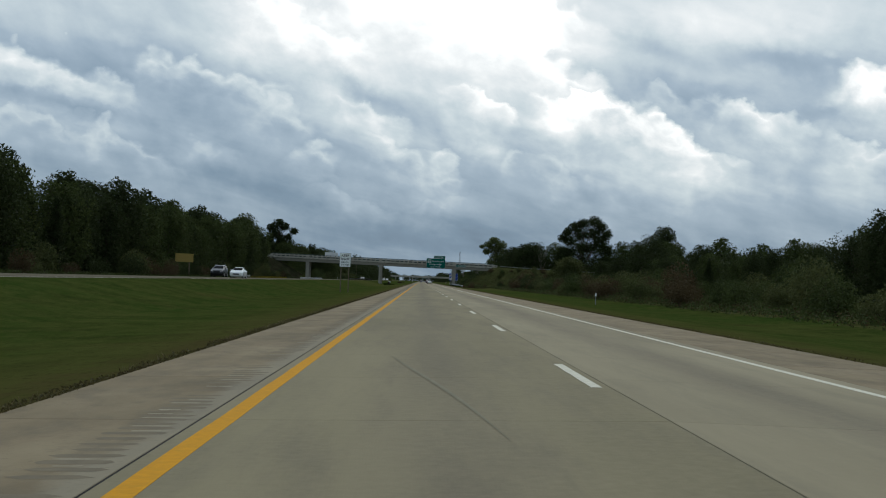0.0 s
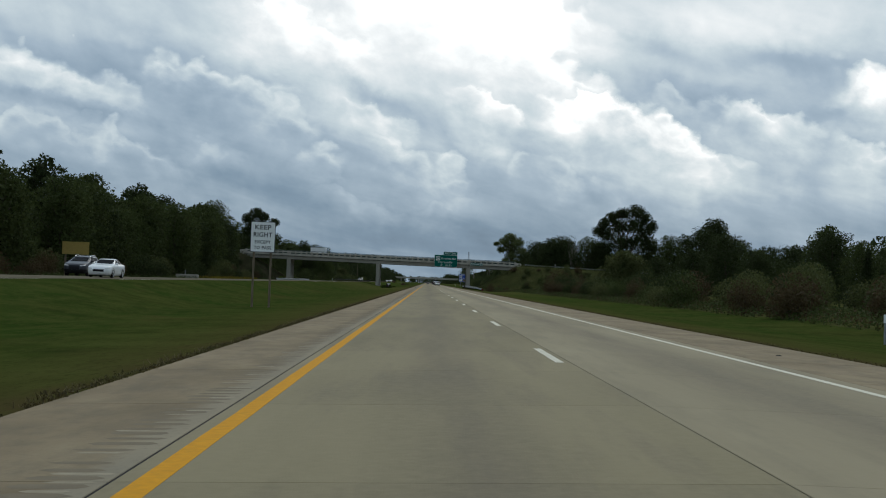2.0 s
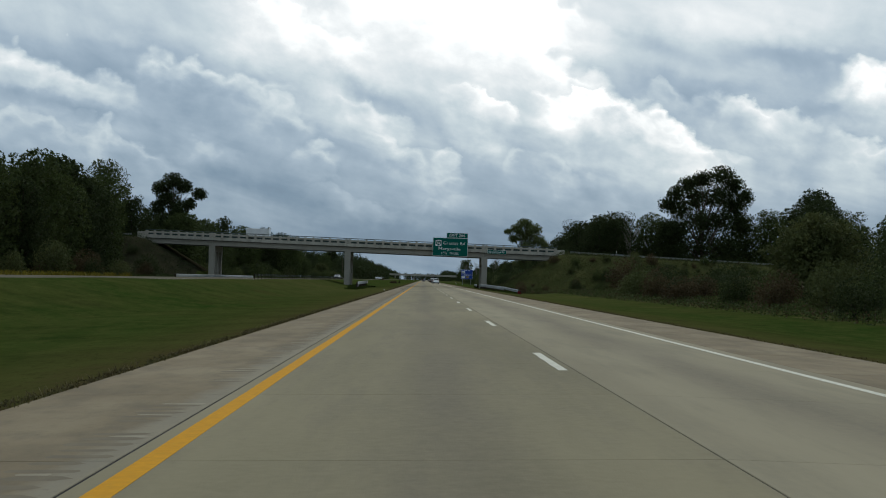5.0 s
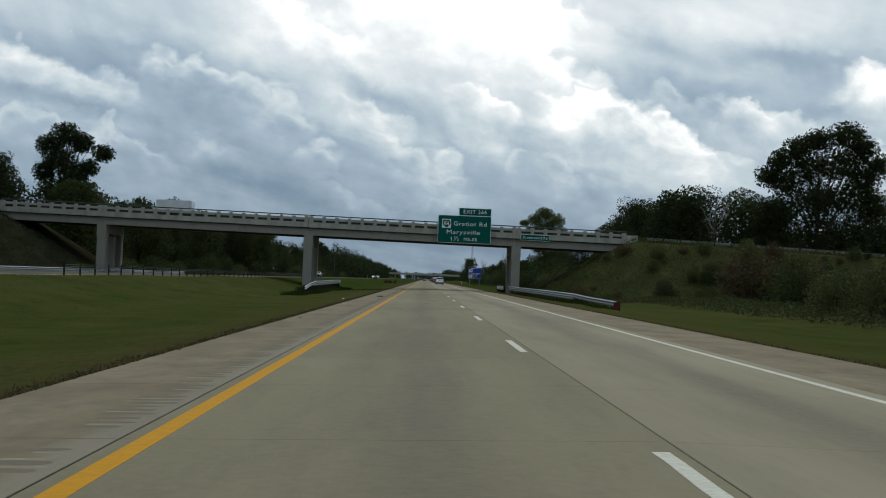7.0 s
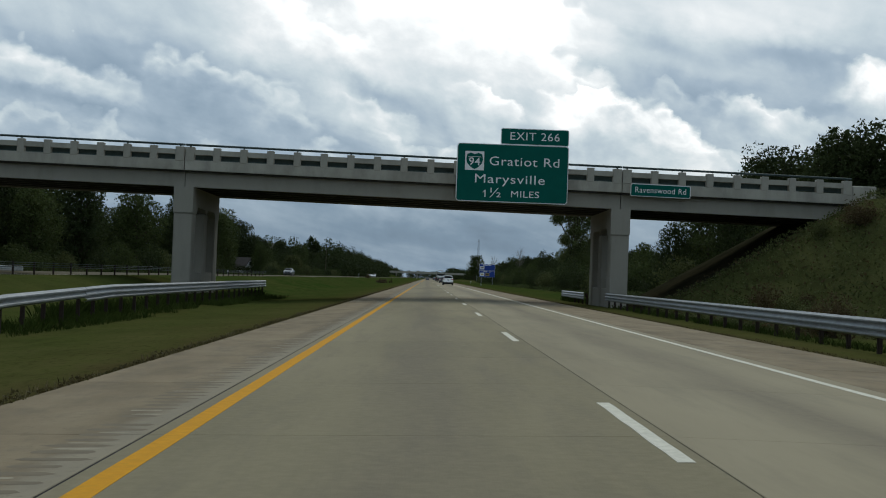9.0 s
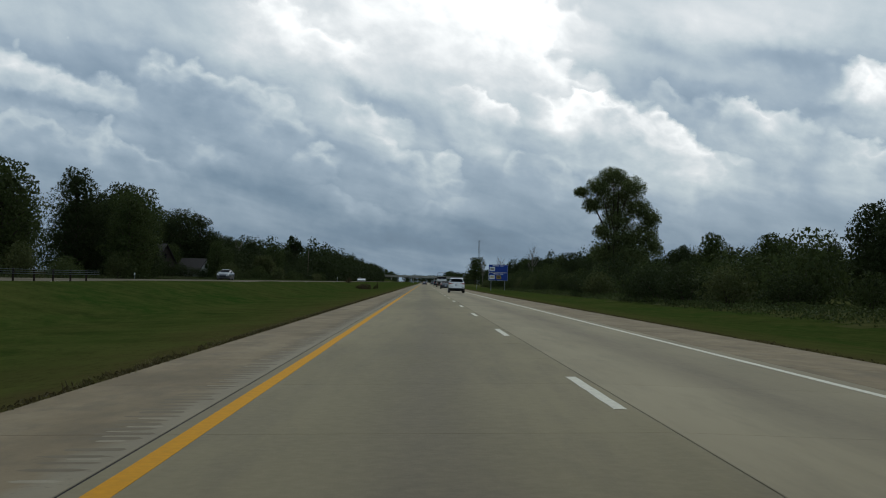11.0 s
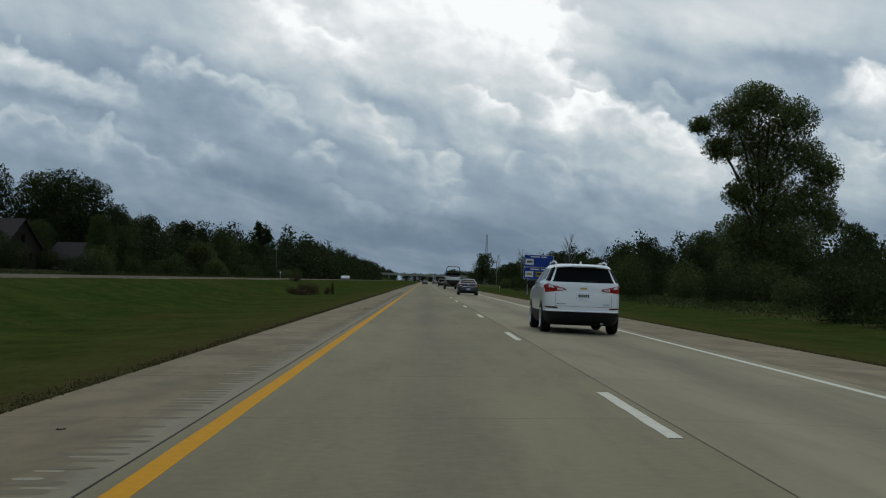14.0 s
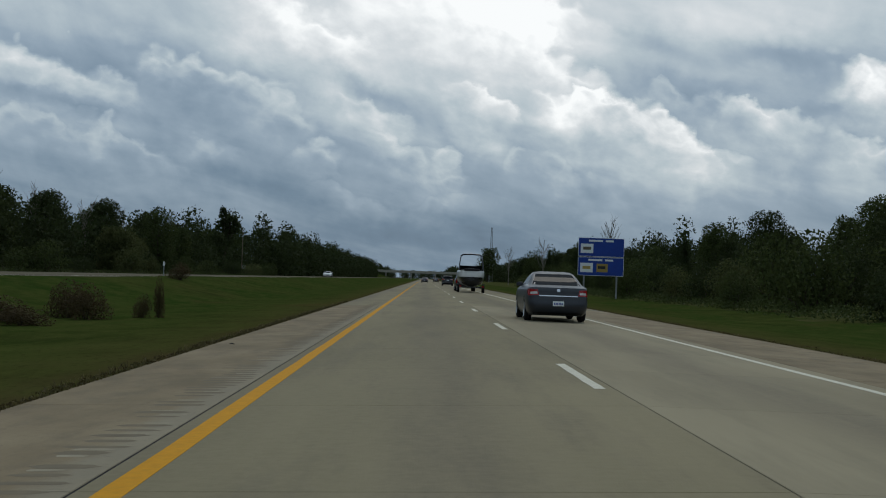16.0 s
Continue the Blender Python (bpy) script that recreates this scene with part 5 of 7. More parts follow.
# the wood on the far side, before the overpass and beyond it
wood(-49, -53, 125, 372, 30, 11, 16, 0.05, mid=True)
wood(-55, -64, 115, 385, 36, 14, 18, 0.05, True)
wood(-66, -85, 110, 400, 8, 15, 19, 0.0, True)
wood(-48, -60, 405, 480, 14, 10, 14, 0.1, mid=True)
wood(-56, -72, 405, 500, 12, 12, 15, 0.0, True)
wood(-55, -75, 480, 700, 28, 12, 17, 0.1, mid=True)
wood(-58, -76, 722, 940, 30, 9, 14, 0.12, True)
wood(-51, -55, 690, 720, 5, 6, 10, 0.1)
for x, y, h, k in ((-64, 733, 17.5, 0), (-68, 729, 18.5, 2), (-74, 731, 18, 3), (-80, 727, 18.5, 0), (-86, 722, 19, 2), (-71, 738, 17, 1), (-92, 716, 18, 3), (-60.5, 738, 13, 0), (-46.5, 586, 14.5, 1), (-50.5, 594, 15.5, 2), (-54, 582, 16.5, 0), (-45.0, 577, 13.0, 3), (-48, 600, 11, 0), (-67, 713, 8.5, 1), (-56.5, 715, 7, 2), (-69, 699, 6.5, 0), (-73.5, 697, 7, 3)):
    grow(ROUND[k], x, y, h / 15.0)
grow(ROUND[1], -53, 815, 12.3 / 15)
grow(ROUND[1], -60.5, 405, 0.95, sz=1.02)
put(WILLOW, -52, 780, 0.95)
put(WILLOW, -55, 801, 0.8)
# the other side
for x, y, h, k in ((26.5, 436, 11.5, 0), (30.5, 440, 15, 2), (35, 437, 16, 3), (39.5, 442, 15.5, 0), (45, 436, 16.5, 1), (50, 441, 15, 2), (33, 452, 15, 4), (42, 456, 16, 3), (37, 470, 15, 0), (29, 462, 12, 1),
                   (27.5, 430, 9.5, 4), (33.5, 431, 15.5, 0), (37.5, 432, 16.5, 2), (30, 448, 13, 3), (47.5, 430, 13, 2), (36, 446, 15, 1), (23.5, 452, 8, 0), (64, 432, 15, 1), (69, 430, 17.5, 3), (74, 434, 18, 0), (79, 430, 20, 2), (86, 436, 18, 1)):
    grow(ROUND[k], x, y, h / 15.0)
wood(40, 50, 98, 128, 6, 9, 11.5, 0.2)
wood(44, 58, 128, 215, 16, 5.5, 8, 0.1)
wood(44, 66, 215, 370, 20, 8, 11.5, 0.2)
wood(66, 100, 150, 470, 24, 11, 15.5, 0.1, True)
wood(38, 64, 450, 512, 10, 8, 11, 0.12, mid=True)
wood(36, 48, 560, 645, 12, 4, 5.6, 0.1)
wood(34, 46, 655, 830, 22, 7.5, 10.5, 0.1)
wood(50, 80, 600, 920, 24, 10, 13.5, 0.05, True)
wood(32, 60, 830, 1100, 20, 9, 15, 0.1, True)

for x, y, s in ((-66, 760, 0.9), (-64, 775, 0.85), (-63, 800, 0.8), (-60, 812, 0.75), (36, 830, 0.95), (29, 900, 0.8), (26, 985, 0.8), (33, 470, 0.9), (40, 430, 0.95), (45, 440, 0.9), (-52, 430, 0.7)):
    grow(BARE, x, y, s)

# shrub belts along the verges and on the embankments
def belt(x0, x1, y0, y1, n, s0, s1, kinds=(0, 1, 2, 3)):
    for i in range(n):
        y = y0 + (y1 - y0) * (i + random.uniform(0, 1)) / n
        x = x0 + (x1 - x0) * random.random()
        s = random.uniform(s0, s1)
        if cleared(x, y) and y > 600:
            continue
        grow(SHRUBS[random.choice(kinds)], x, y, s, sz=s * random.uniform(0.75, 1.3))


belt(19.5, 24, 30, 330, 46, 0.7, 1.05, (0, 1, 2, 3, 0))
belt(25, 38, 60, 370, 48, 0.7, 1.3, (0, 1, 3, 1))
belt(11, 62, 371, 389, 76, 0.22, 0.6, (0, 0, 3, 1, 2))
belt(24, 90, 376, 390, 14, 0.3, 0.8, (0, 2))
belt(20, 27, 420, 900, 48, 0.8, 1.5, (0, 1, 1, 3))
belt(26, 34, 430, 900, 28, 1.3, 2.2, (1, 3))
belt(-46, -42, 120, 370, 28, 0.6, 1.3, (0, 1, 1, 2))
belt(-78, -50, 373, 388, 34, 0.4, 1.0, (1, 1, 3, 2))
for x, y, s in ((34.3, 374, 1.5), (36.5, 375, 1.1), (45.8, 372, 1.8), (48.0, 374, 1.5), (38, 370, 1.0), (43.5, 370, 1.1), (51, 371, 1.3)):
    grow(SHRUBS[1], x, y, s)
belt(-50, -44, 425, 940, 40, 0.8, 1.4, (0, 1, 3))
for x, y, s in ((-18, 660, 0.4), (30, 372, 1.9), (34, 366, 1.4)):
    grow(SHRUBS[2], x, y, s)
for x, y, s in ((-63, 690, 1.5), (-66.5, 694, 1.9), (-70, 692, 2.0), (-74, 690, 1.9), (-53.5, 704, 0.9), (-56, 701, 0.8), (-58.5, 707, 0.85), (-61, 708, 0.9), (-63.5, 708, 1.2)):
    grow(SHRUBS[1], x, y, s)

for x, y, s, h in ((-12.0, 616.0, 0.36, 0.37), (-12.9, 617.2, 0.36, 0.40), (-10.4, 618.4, 0.10, 0.46), (-10.8, 618.0, 0.16, 0.26), (-13.3, 612.6, 0.42, 0.24), (-12.4, 611.4, 0.36, 0.18)):
    grow(SHRUBS[2], x, y, s, sz=h)

# far woods: crowns only, joined
def far_wood(name, label, boxes, seed, leaf=0.85, count=125):
    rng = np.random.default_rng(seed)
    pts, sizes = [], []
    for x0, x1, y0, y1, n, h0, h1 in boxes:
        for i in range(n):
            x, y = rng.uniform(min(x0, x1), max(x0, x1)), y0 + (y1 - y0) * (i + rng.uniform(0, 1)) / n
            h = rng.uniform(h0, h1)
            for z, r in ((h * 0.78, 3.4), (h * 0.52, 4.6), (h * 0.22, 4.6)):
                c = (x + rng.normal() * 0.6, y + rng.normal() * 0.6, z)
                pts.append(clump_points(rng, c, (r, r, h * 0.24), count))
                sizes.append(np.full(count, leaf))
                pts.append(clump_points(rng, c, (r * 0.7, r * 0.7, h * 0.19), 16))
                sizes.append(np.full(16, leaf * 2.0))
    p = np.concatenate(pts)
    tagged(part(name, leaves_mesh(name, p, np.concatenate(sizes), M_LEAF_A, rng), None), label, "woods", "", "stuff")


far_wood("far_woods", "dark dense woods in the distance along the motorway",
         [(-52, -95, 930, 1730, 210, 15, 21), (-47, -54, 980, 1730, 130, 10, 17), (-45, -60, 1700, 2300, 70, 10, 15), (-300, -60, 1800, 1900, 90, 12, 18)], 7)
far_wood("far_woods_verge", "dark dense woods in the distance beyond the verge",
         [(40, 70, 1080, 1720, 150, 8, 14), (70, 120, 900, 1700, 110, 16, 24), (30, 300, 1800, 1900, 110, 10, 16), (26, 40, 1760, 2300, 60, 10, 16), (-60, 60, 2480, 2520, 60, 9, 14)], 8)
far_wood("deep_woods", "dark depth of the wood behind the roadside trees",
         [(-75, -110, 90, 680, 130, 10, 16), (-95, -120, 690, 720, 10, 10, 16), (-70, -110, 740, 940, 50, 9, 13), (-57, -68, 728, 960, 60, 7, 10.5), (75, 125, 90, 900, 180, 9, 15), (-62, -75, 120, 380, 60, 6, 10), (55, 75, 100, 360, 60, 5, 9), (45, 70, 440, 900, 90, 6, 10)], 9, 0.5, 170)


# grass: blades thickest at the pavement edges
def blades(name, label, boxes, seed, mat, kind="grass"):
    rng = np.random.default_rng(seed)
    V, n = [], 0
    for x0, x1, y0, y1, count, h0, h1, w in boxes:
        x = rng.uniform(x0, x1, count)
        y = rng.uniform(y0, y1, count)
        for a, b in zip(x, y):
            if noise.noise((a * 0.7, b * 0.25, seed)) < -0.15:
                continue
            z = ground_z(a, b) - 0.02
            h = rng.uniform(h0, h1)
            t = rng.uniform(0, 6.28)
            lx, ly = rng.normal(0, 0.35, 2) * h
            cx, cy = math.cos(t) * w, math.sin(t) * w
            V += [(a - cx, b - cy, z), (a + cx, b + cy, z), (a + lx * 0.45 + cx * 0.5, b + ly * 0.45 + cy * 0.5, z + h * 0.62), (a + lx, b + ly, z + h)]
            n += 1
    V = np.array(V)
    f = np.arange(n * 4).reshape(n, 4)
    tri = np.concatenate([f[:, [0, 1, 2]], f[:, [0, 2, 3]]], 1).reshape(-1)
    me = bpy.data.meshes.new(name)
    me.vertices.add(n * 4)
    me.vertices.foreach_set("co", V.reshape(-1))
    me.loops.add(n * 6)
    me.loops.foreach_set("vertex_index", tri.astype(np.int32))
    me.polygons.add(n * 2)
    me.polygons.foreach_set("loop_start", np.arange(0, n * 6, 3, dtype=np.int32))
    me.materials.append(mat)
    me.update(calc_edges=True)
    tagged(part(name, me, None), label, kind, "", "stuff")


blades("dry_grass", "dry brown grass fringe along the pavement edge",
       [(-6.02, -5.72, 4, 640, 26000, 0.03, 0.12, 0.008), (5.70, 5.95, 8, 640, 12000, 0.03, 0.10, 0.008)], 21, M_DRY)
blades("rail_grass", "uncut grass standing along the guard rails",
       [(-12.4, -10.6, 342, 404, 13000, 0.08, 0.34, 0.010), (-13.0, -12.1, 360, 403, 6000, 0.25, 0.62, 0.012), (7.75, 9.2, 321, 391, 9000, 0.08, 0.26, 0.010), (7.65, 8.6, 400.5, 413, 3000, 0.15, 0.42, 0.012)], 24, M_BLADE)
blades("goldenrod", "patch of yellow goldenrod beside the opposite lanes", [(-46, -38.5, 283, 335, 6500, 0.3, 0.8, 0.05)], 25, M_FLOWER, "flowers")


def brush(name, label, boxes, seed, mat, leaf):
    """Rank low growth: leaf sprays in uneven mounds over the ground."""
    rng = np.random.default_rng(seed)
    pts = []
    for x0, x1, y0, y1, n, h in boxes:
        for a, b in zip(rng.uniform(x0, x1, n), rng.uniform(y0, y1, n)):
            k = 0.5 + 0.5 * noise.noise((a * 0.35, b * 0.35, seed))
            pts.append((a, b, ground_z(a, b) + h * rng.uniform(0.0, 0.35 + k)))
    tagged(part(name, leaves_mesh(name, pts, leaf, mat, rng), None), label, "weeds", "", "stuff")


def tufts(name, label, x, y0, y1, n, seed, mat, side):
    """Uneven tufts that lap over the pavement's edge."""
    rng = np.random.default_rng(seed)
    pts = []
    for b in rng.uniform(y0, y1, n):
        k = 0.5 + 0.9 * noise.noise((b * 0.55, 2.0, seed)) + 0.5 * noise.noise((b * 2.1, 5.0, seed))
        if k < 0.15:
            continue
        a = x + side * (rng.uniform(-0.06, 0.24) * k - 0.02)
        pts.append((a, b, ground_z(a, b) * 0.3 + 0.7 * road_z(a) + rng.uniform(0.0, 0.07) * k))
    tagged(part(name, leaves_mesh(name, pts, 0.042, mat, rng), None), label, "grass", "", "stuff")


tufts("edge_tufts", "brown and green grass tufts lapping over the shoulder edge", X_EDGE_L - 0.03, 3, 330, 24000, 41, M_TUFT, -1)
tufts("edge_tufts", "brown and green grass tufts lapping over the shoulder edge", X_EDGE_L - 0.03, 330, 640, 24000, 42, M_TUFT, -1)
tufts("edge_tufts", "brown and green grass tufts lapping over the shoulder edge", X_EDGE_R + 0.03, 6, 640, 20000, 43, M_TUFT, 1)

brush("bank_weeds", "rank olive green weeds on the bridge embankments",
      [(9.5, 60, 371, 391, 52000, 0.6), (10, 19, 390, 391.5, 900, 0.2)], 31, M_LEAF_D, 0.15)
# same rank growth in darker leaves, the far bank's shade in their colour
brush("bramble_cover", "weeds on the far bridge embankment, coloured dark for its shade", [(-85, -41, 372, 391, 30000, 0.6)], 34, M_LEAF_A, 0.17)
brush("verge_weeds", "rank green and brown weeds under the roadside shrubs",
      [(18.5, 27, 40, 370, 38000, 0.6), (18.5, 25, 402, 800, 34000, 0.6), (-47, -40, 100, 372, 14000, 0.6), (-50, -41, 405, 900, 16000, 0.7)], 32, M_LEAF_B, 0.19)
brush("dry_weeds", "dry brown weed stalks among the roadside growth",
      [(10, 60, 369, 390, 11000, 0.7), (18.5, 24, 40, 370, 10000, 0.6)], 33, M_LEAF_E, 0.15)


# ---------------------------------------------------------------- vehicles
class Shell:
    """A car body given by level slices: height, rear end, front end, half width. Rear at y = 0, nose towards +y."""

    def __init__(self, slices, p=9.0, q=16.0):
        self.s, self.p, self.q = slices, p, q     # roundness of the flanks and of the ends

    def at(self, z):
        s = self.s
        for a, b in zip(s, s[1:]):
            if z <= b[0]:
                t = max(0.0, (z - a[0]) / (b[0] - a[0]))
                t2 = t
                return [a[i] + (b[i] - a[i]) * t2 for i in (1, 2, 3)]
        return list(s[-1][1:])

    def side(self, y, z, off=0.0):
        r, f, w = self.at(z)
        t = min(0.9995, abs(2 * (y - (r + f) / 2) / (f - r)))
        return w * (1 - t ** self.q) ** (1 / self.p) + off

    def rear(self, x, z, off=0.0):
        r, f, w = self.at(z)
        t = min(0.9995, abs(x) / w)
        return (r + f) / 2 - (f - r) / 2 * (1 - t ** self.p) ** (1 / self.q) - off

    def front(self, x, z, off=0.0):
        r, f, w = self.at(z)
        t = min(0.9995, abs(x) / w)
        return (r + f) / 2 + (f - r) / 2 * (1 - t ** self.p) ** (1 / self.q) + off

    def body(self, z0, z1, n=104, cap=True):
        g = Geo()
        zs = [z0] + [s[0] for s in self.s if z0 < s[0] < z1] + [z1]
        full = []
        for a, b in zip(zs, zs[1:]):
            k = max(1, round((b - a) / 0.06))
            full += [a + (b - a) * i / k for i in range(k)]
        full.append(z1)
        for z in full:
            r, f, w = self.at(z)
            for i in range(n):
                t = 2 * math.pi * i / n
                c, s = math.cos(t), math.sin(t)
                g.v.append((w * math.copysign(abs(c) ** (2 / self.p), c), (r + f) / 2 + (f - r) / 2 * math.copysign(abs(s) ** (2 / self.q), s), z))
        for j in range(len(full) - 1):
            for i in range(n):
                k = (i + 1) % n
                g.f.append((j * n + i, j * n + k, (j + 1) * n + k, (j + 1) * n + i))
        if cap:
            g.f.append(tuple(range(n - 1, -1, -1)))
            g.f.append(tuple((len(full) - 1) * n + i for i in range(n)))
        return g

    def side_panel(self, quad, sgn, off=0.005, n=6):
        """A thin panel on the flank; quad: four corners (y, z), counted round."""
        a, b, c, d = quad

        def fn(u, v):
            y = (a[0] * (1 - u) + b[0] * u) * (1 - v) + (d[0] * (1 - u) + c[0] * u) * v
            z = (a[1] * (1 - u) + b[1] * u) * (1 - v) + (d[1] * (1 - u) + c[1] * u) * v
            return (sgn * self.side(y, z, off), y, z)
        return Geo().grid(fn, n, n)

    def rear_panel(self, quad, off=0.005, n=10, nose=False):
        a, b, c, d = quad

        def fn(u, v):
            x = (a[0] * (1 - u) + b[0] * u) * (1 - v) + (d[0] * (1 - u) + c[0] * u) * v
            z = (a[1] * (1 - u) + b[1] * u) * (1 - v) + (d[1] * (1 - u) + c[1] * u) * v
            return (x, self.front(x, z, off) if nose else self.rear(x, z, off), z)
        return Geo().grid(fn, n, n)

    def disc(self, y, z, r, sgn, off, n=28, r0=0.0):
        g = Geo()
        for k in range(n):
            t = 2 * math.pi * k / n
            for q in (r0, r):
                yy, zz = y + q * math.cos(t), z + q * math.sin(t)
                g.v.append((sgn * self.side(yy, max(zz, self.s[0][0]), off), yy, zz))
        for k in range(n):
            j = (k + 1) % n
            g.f.append((2 * k, 2 * k + 1, 2 * j + 1, 2 * j))
        return g


def lathe_x(profile, n=28):
    """profile: (x, radius) turned about the x axis."""
    g = Geo()
    m = len(profile)
    for k in range(n):
        t = 2 * math.pi * k / n
        for x, r in profile:
            g.v.append((x, r * math.cos(t), r * math.sin(t)))
    for k in range(n):
        j = (k + 1) % n
        for i in range(m - 1):
            g.f.append((k * m + i, k * m + i + 1, j * m + i + 1, j * m + i))
    return g


TYRES = {}


def wheel(parent, x, y, r, w, sgn):
    key = (r, w)
    if key not in TYRES:
        tyre = lathe_x([(-w / 2, r * 0.6), (-w / 2, r * 0.86), (-w / 2 + 0.03, r * 0.985), (-w * 0.2, r), (w * 0.2, r), (w / 2 - 0.03, r * 0.985), (w / 2, r * 0.86), (w / 2, r * 0.66), (w / 2 - 0.02, r * 0.62), (-w / 2, r * 0.6)]).mesh("wheel", M_TYRE, True)
        barrel = lathe_x([(w / 2 - 0.01, r * 0.66), (w / 2 - 0.02, r * 0.61), (w / 2 - 0.09, r * 0.58), (w / 2 - 0.10, 0.01)]).mesh("rim_barrel", M_CLAD, True)
        spokes = []
        for k in range(5):
            g = Geo()
            for s in (-1, 1):
                a = 2 * math.pi * k / 5 + s * 0.11
                b = 2 * math.pi * k / 5 + s * 0.24
                ca, sa, cb, sb = math.cos(a), math.sin(a), math.cos(b), math.sin(b)
                h = 0.022 * r / 0.36
                p0, p1 = Vector((w / 2 - 0.02, ca * r * 0.08, sa * r * 0.08)), Vector((w / 2 - 0.022, cb * r * 0.62, sb * r * 0.62))
                q = Vector((0, -sb, cb)) * h
                g.add([p0 - q, p1 - q * 1.3, p1 + q * 1.3, p0 + q, p0 - q - Vector((0.04, 0, 0)), p1 - q - Vector((0.05, 0, 0)), p1 + q - Vector((0.05, 0, 0)), p0 + q - Vector((0.04, 0, 0))],
                      [(0, 1, 2, 3), (0, 4, 5, 1), (2, 6, 7, 3), (1, 5, 6, 2)])
            spokes.append(g.mesh("spoke", M_RIM))
        ring = lathe_x([(w / 2 - 0.005, r * 0.665), (w / 2 + 0.004, r * 0.65), (w / 2 - 0.01, r * 0.60), (w / 2 - 0.03, r * 0.595)]).mesh("rim", M_RIM, True)
        hub = lathe_x([(w / 2 - 0.01, 0.001), (w / 2 - 0.012, r * 0.13), (w / 2 - 0.05, r * 0.15)], 14).mesh("hub", M_RIM, True)
        TYRES[key] = (tyre, barrel, ring, hub, spokes)
    tyre, barrel, ring, hub, spokes = TYRES[key]
    t = part("wheel", tyre, None, parent)
    t.matrix_basis = pose(x, y, r, 0, 0, 0 if sgn > 0 else 180)
    part("rim_barrel", barrel, None, t)
    part("rim", ring, None, t, "bright alloy rim")
    part("hub", hub, None, t)
    for s in spokes:
        part("spoke", s, None, t)


def bars(parent, fn, n, x0, x1, z, h, mat):
    """Writing that cannot be read: a row of short bars."""
    w = (x1 - x0) / n
    for i in range(n):
        part("legend_bar", fn(x0 + w * i + w * 0.15, x0 + w * (i + 1) - w * 0.15, z, h), mat, parent)


SUV = Shell([(0.20, 0.30, 4.40, 0.80), (0.28, 0.12, 4.52, 0.87), (0.40, 0.035, 4.60, 0.905), (0.53, 0.0, 4.64, 0.915), (0.56, 0.045, 4.65, 0.918), (0.72, 0.05, 4.65, 0.925), (0.86, 0.06, 4.60, 0.925),
             (0.95, 0.07, 4.5, 0.922), (1.0, 0.085, 4.35, 0.917), (1.08, 0.085, 3.95, 0.91), (1.14, 0.10, 3.5, 0.90), (1.20, 0.12, 3.34, 0.885), (1.26, 0.17, 3.20, 0.855), (1.36, 0.25, 2.92, 0.81),
             (1.48, 0.34, 2.60, 0.755), (1.55, 0.38, 2.40, 0.72), (1.60, 0.40, 2.2, 0.69), (1.63, 0.46, 2.05, 0.65), (1.655, 0.62, 1.8, 0.56), (1.672, 0.95, 1.5, 0.34)], 6.0, 11.0)


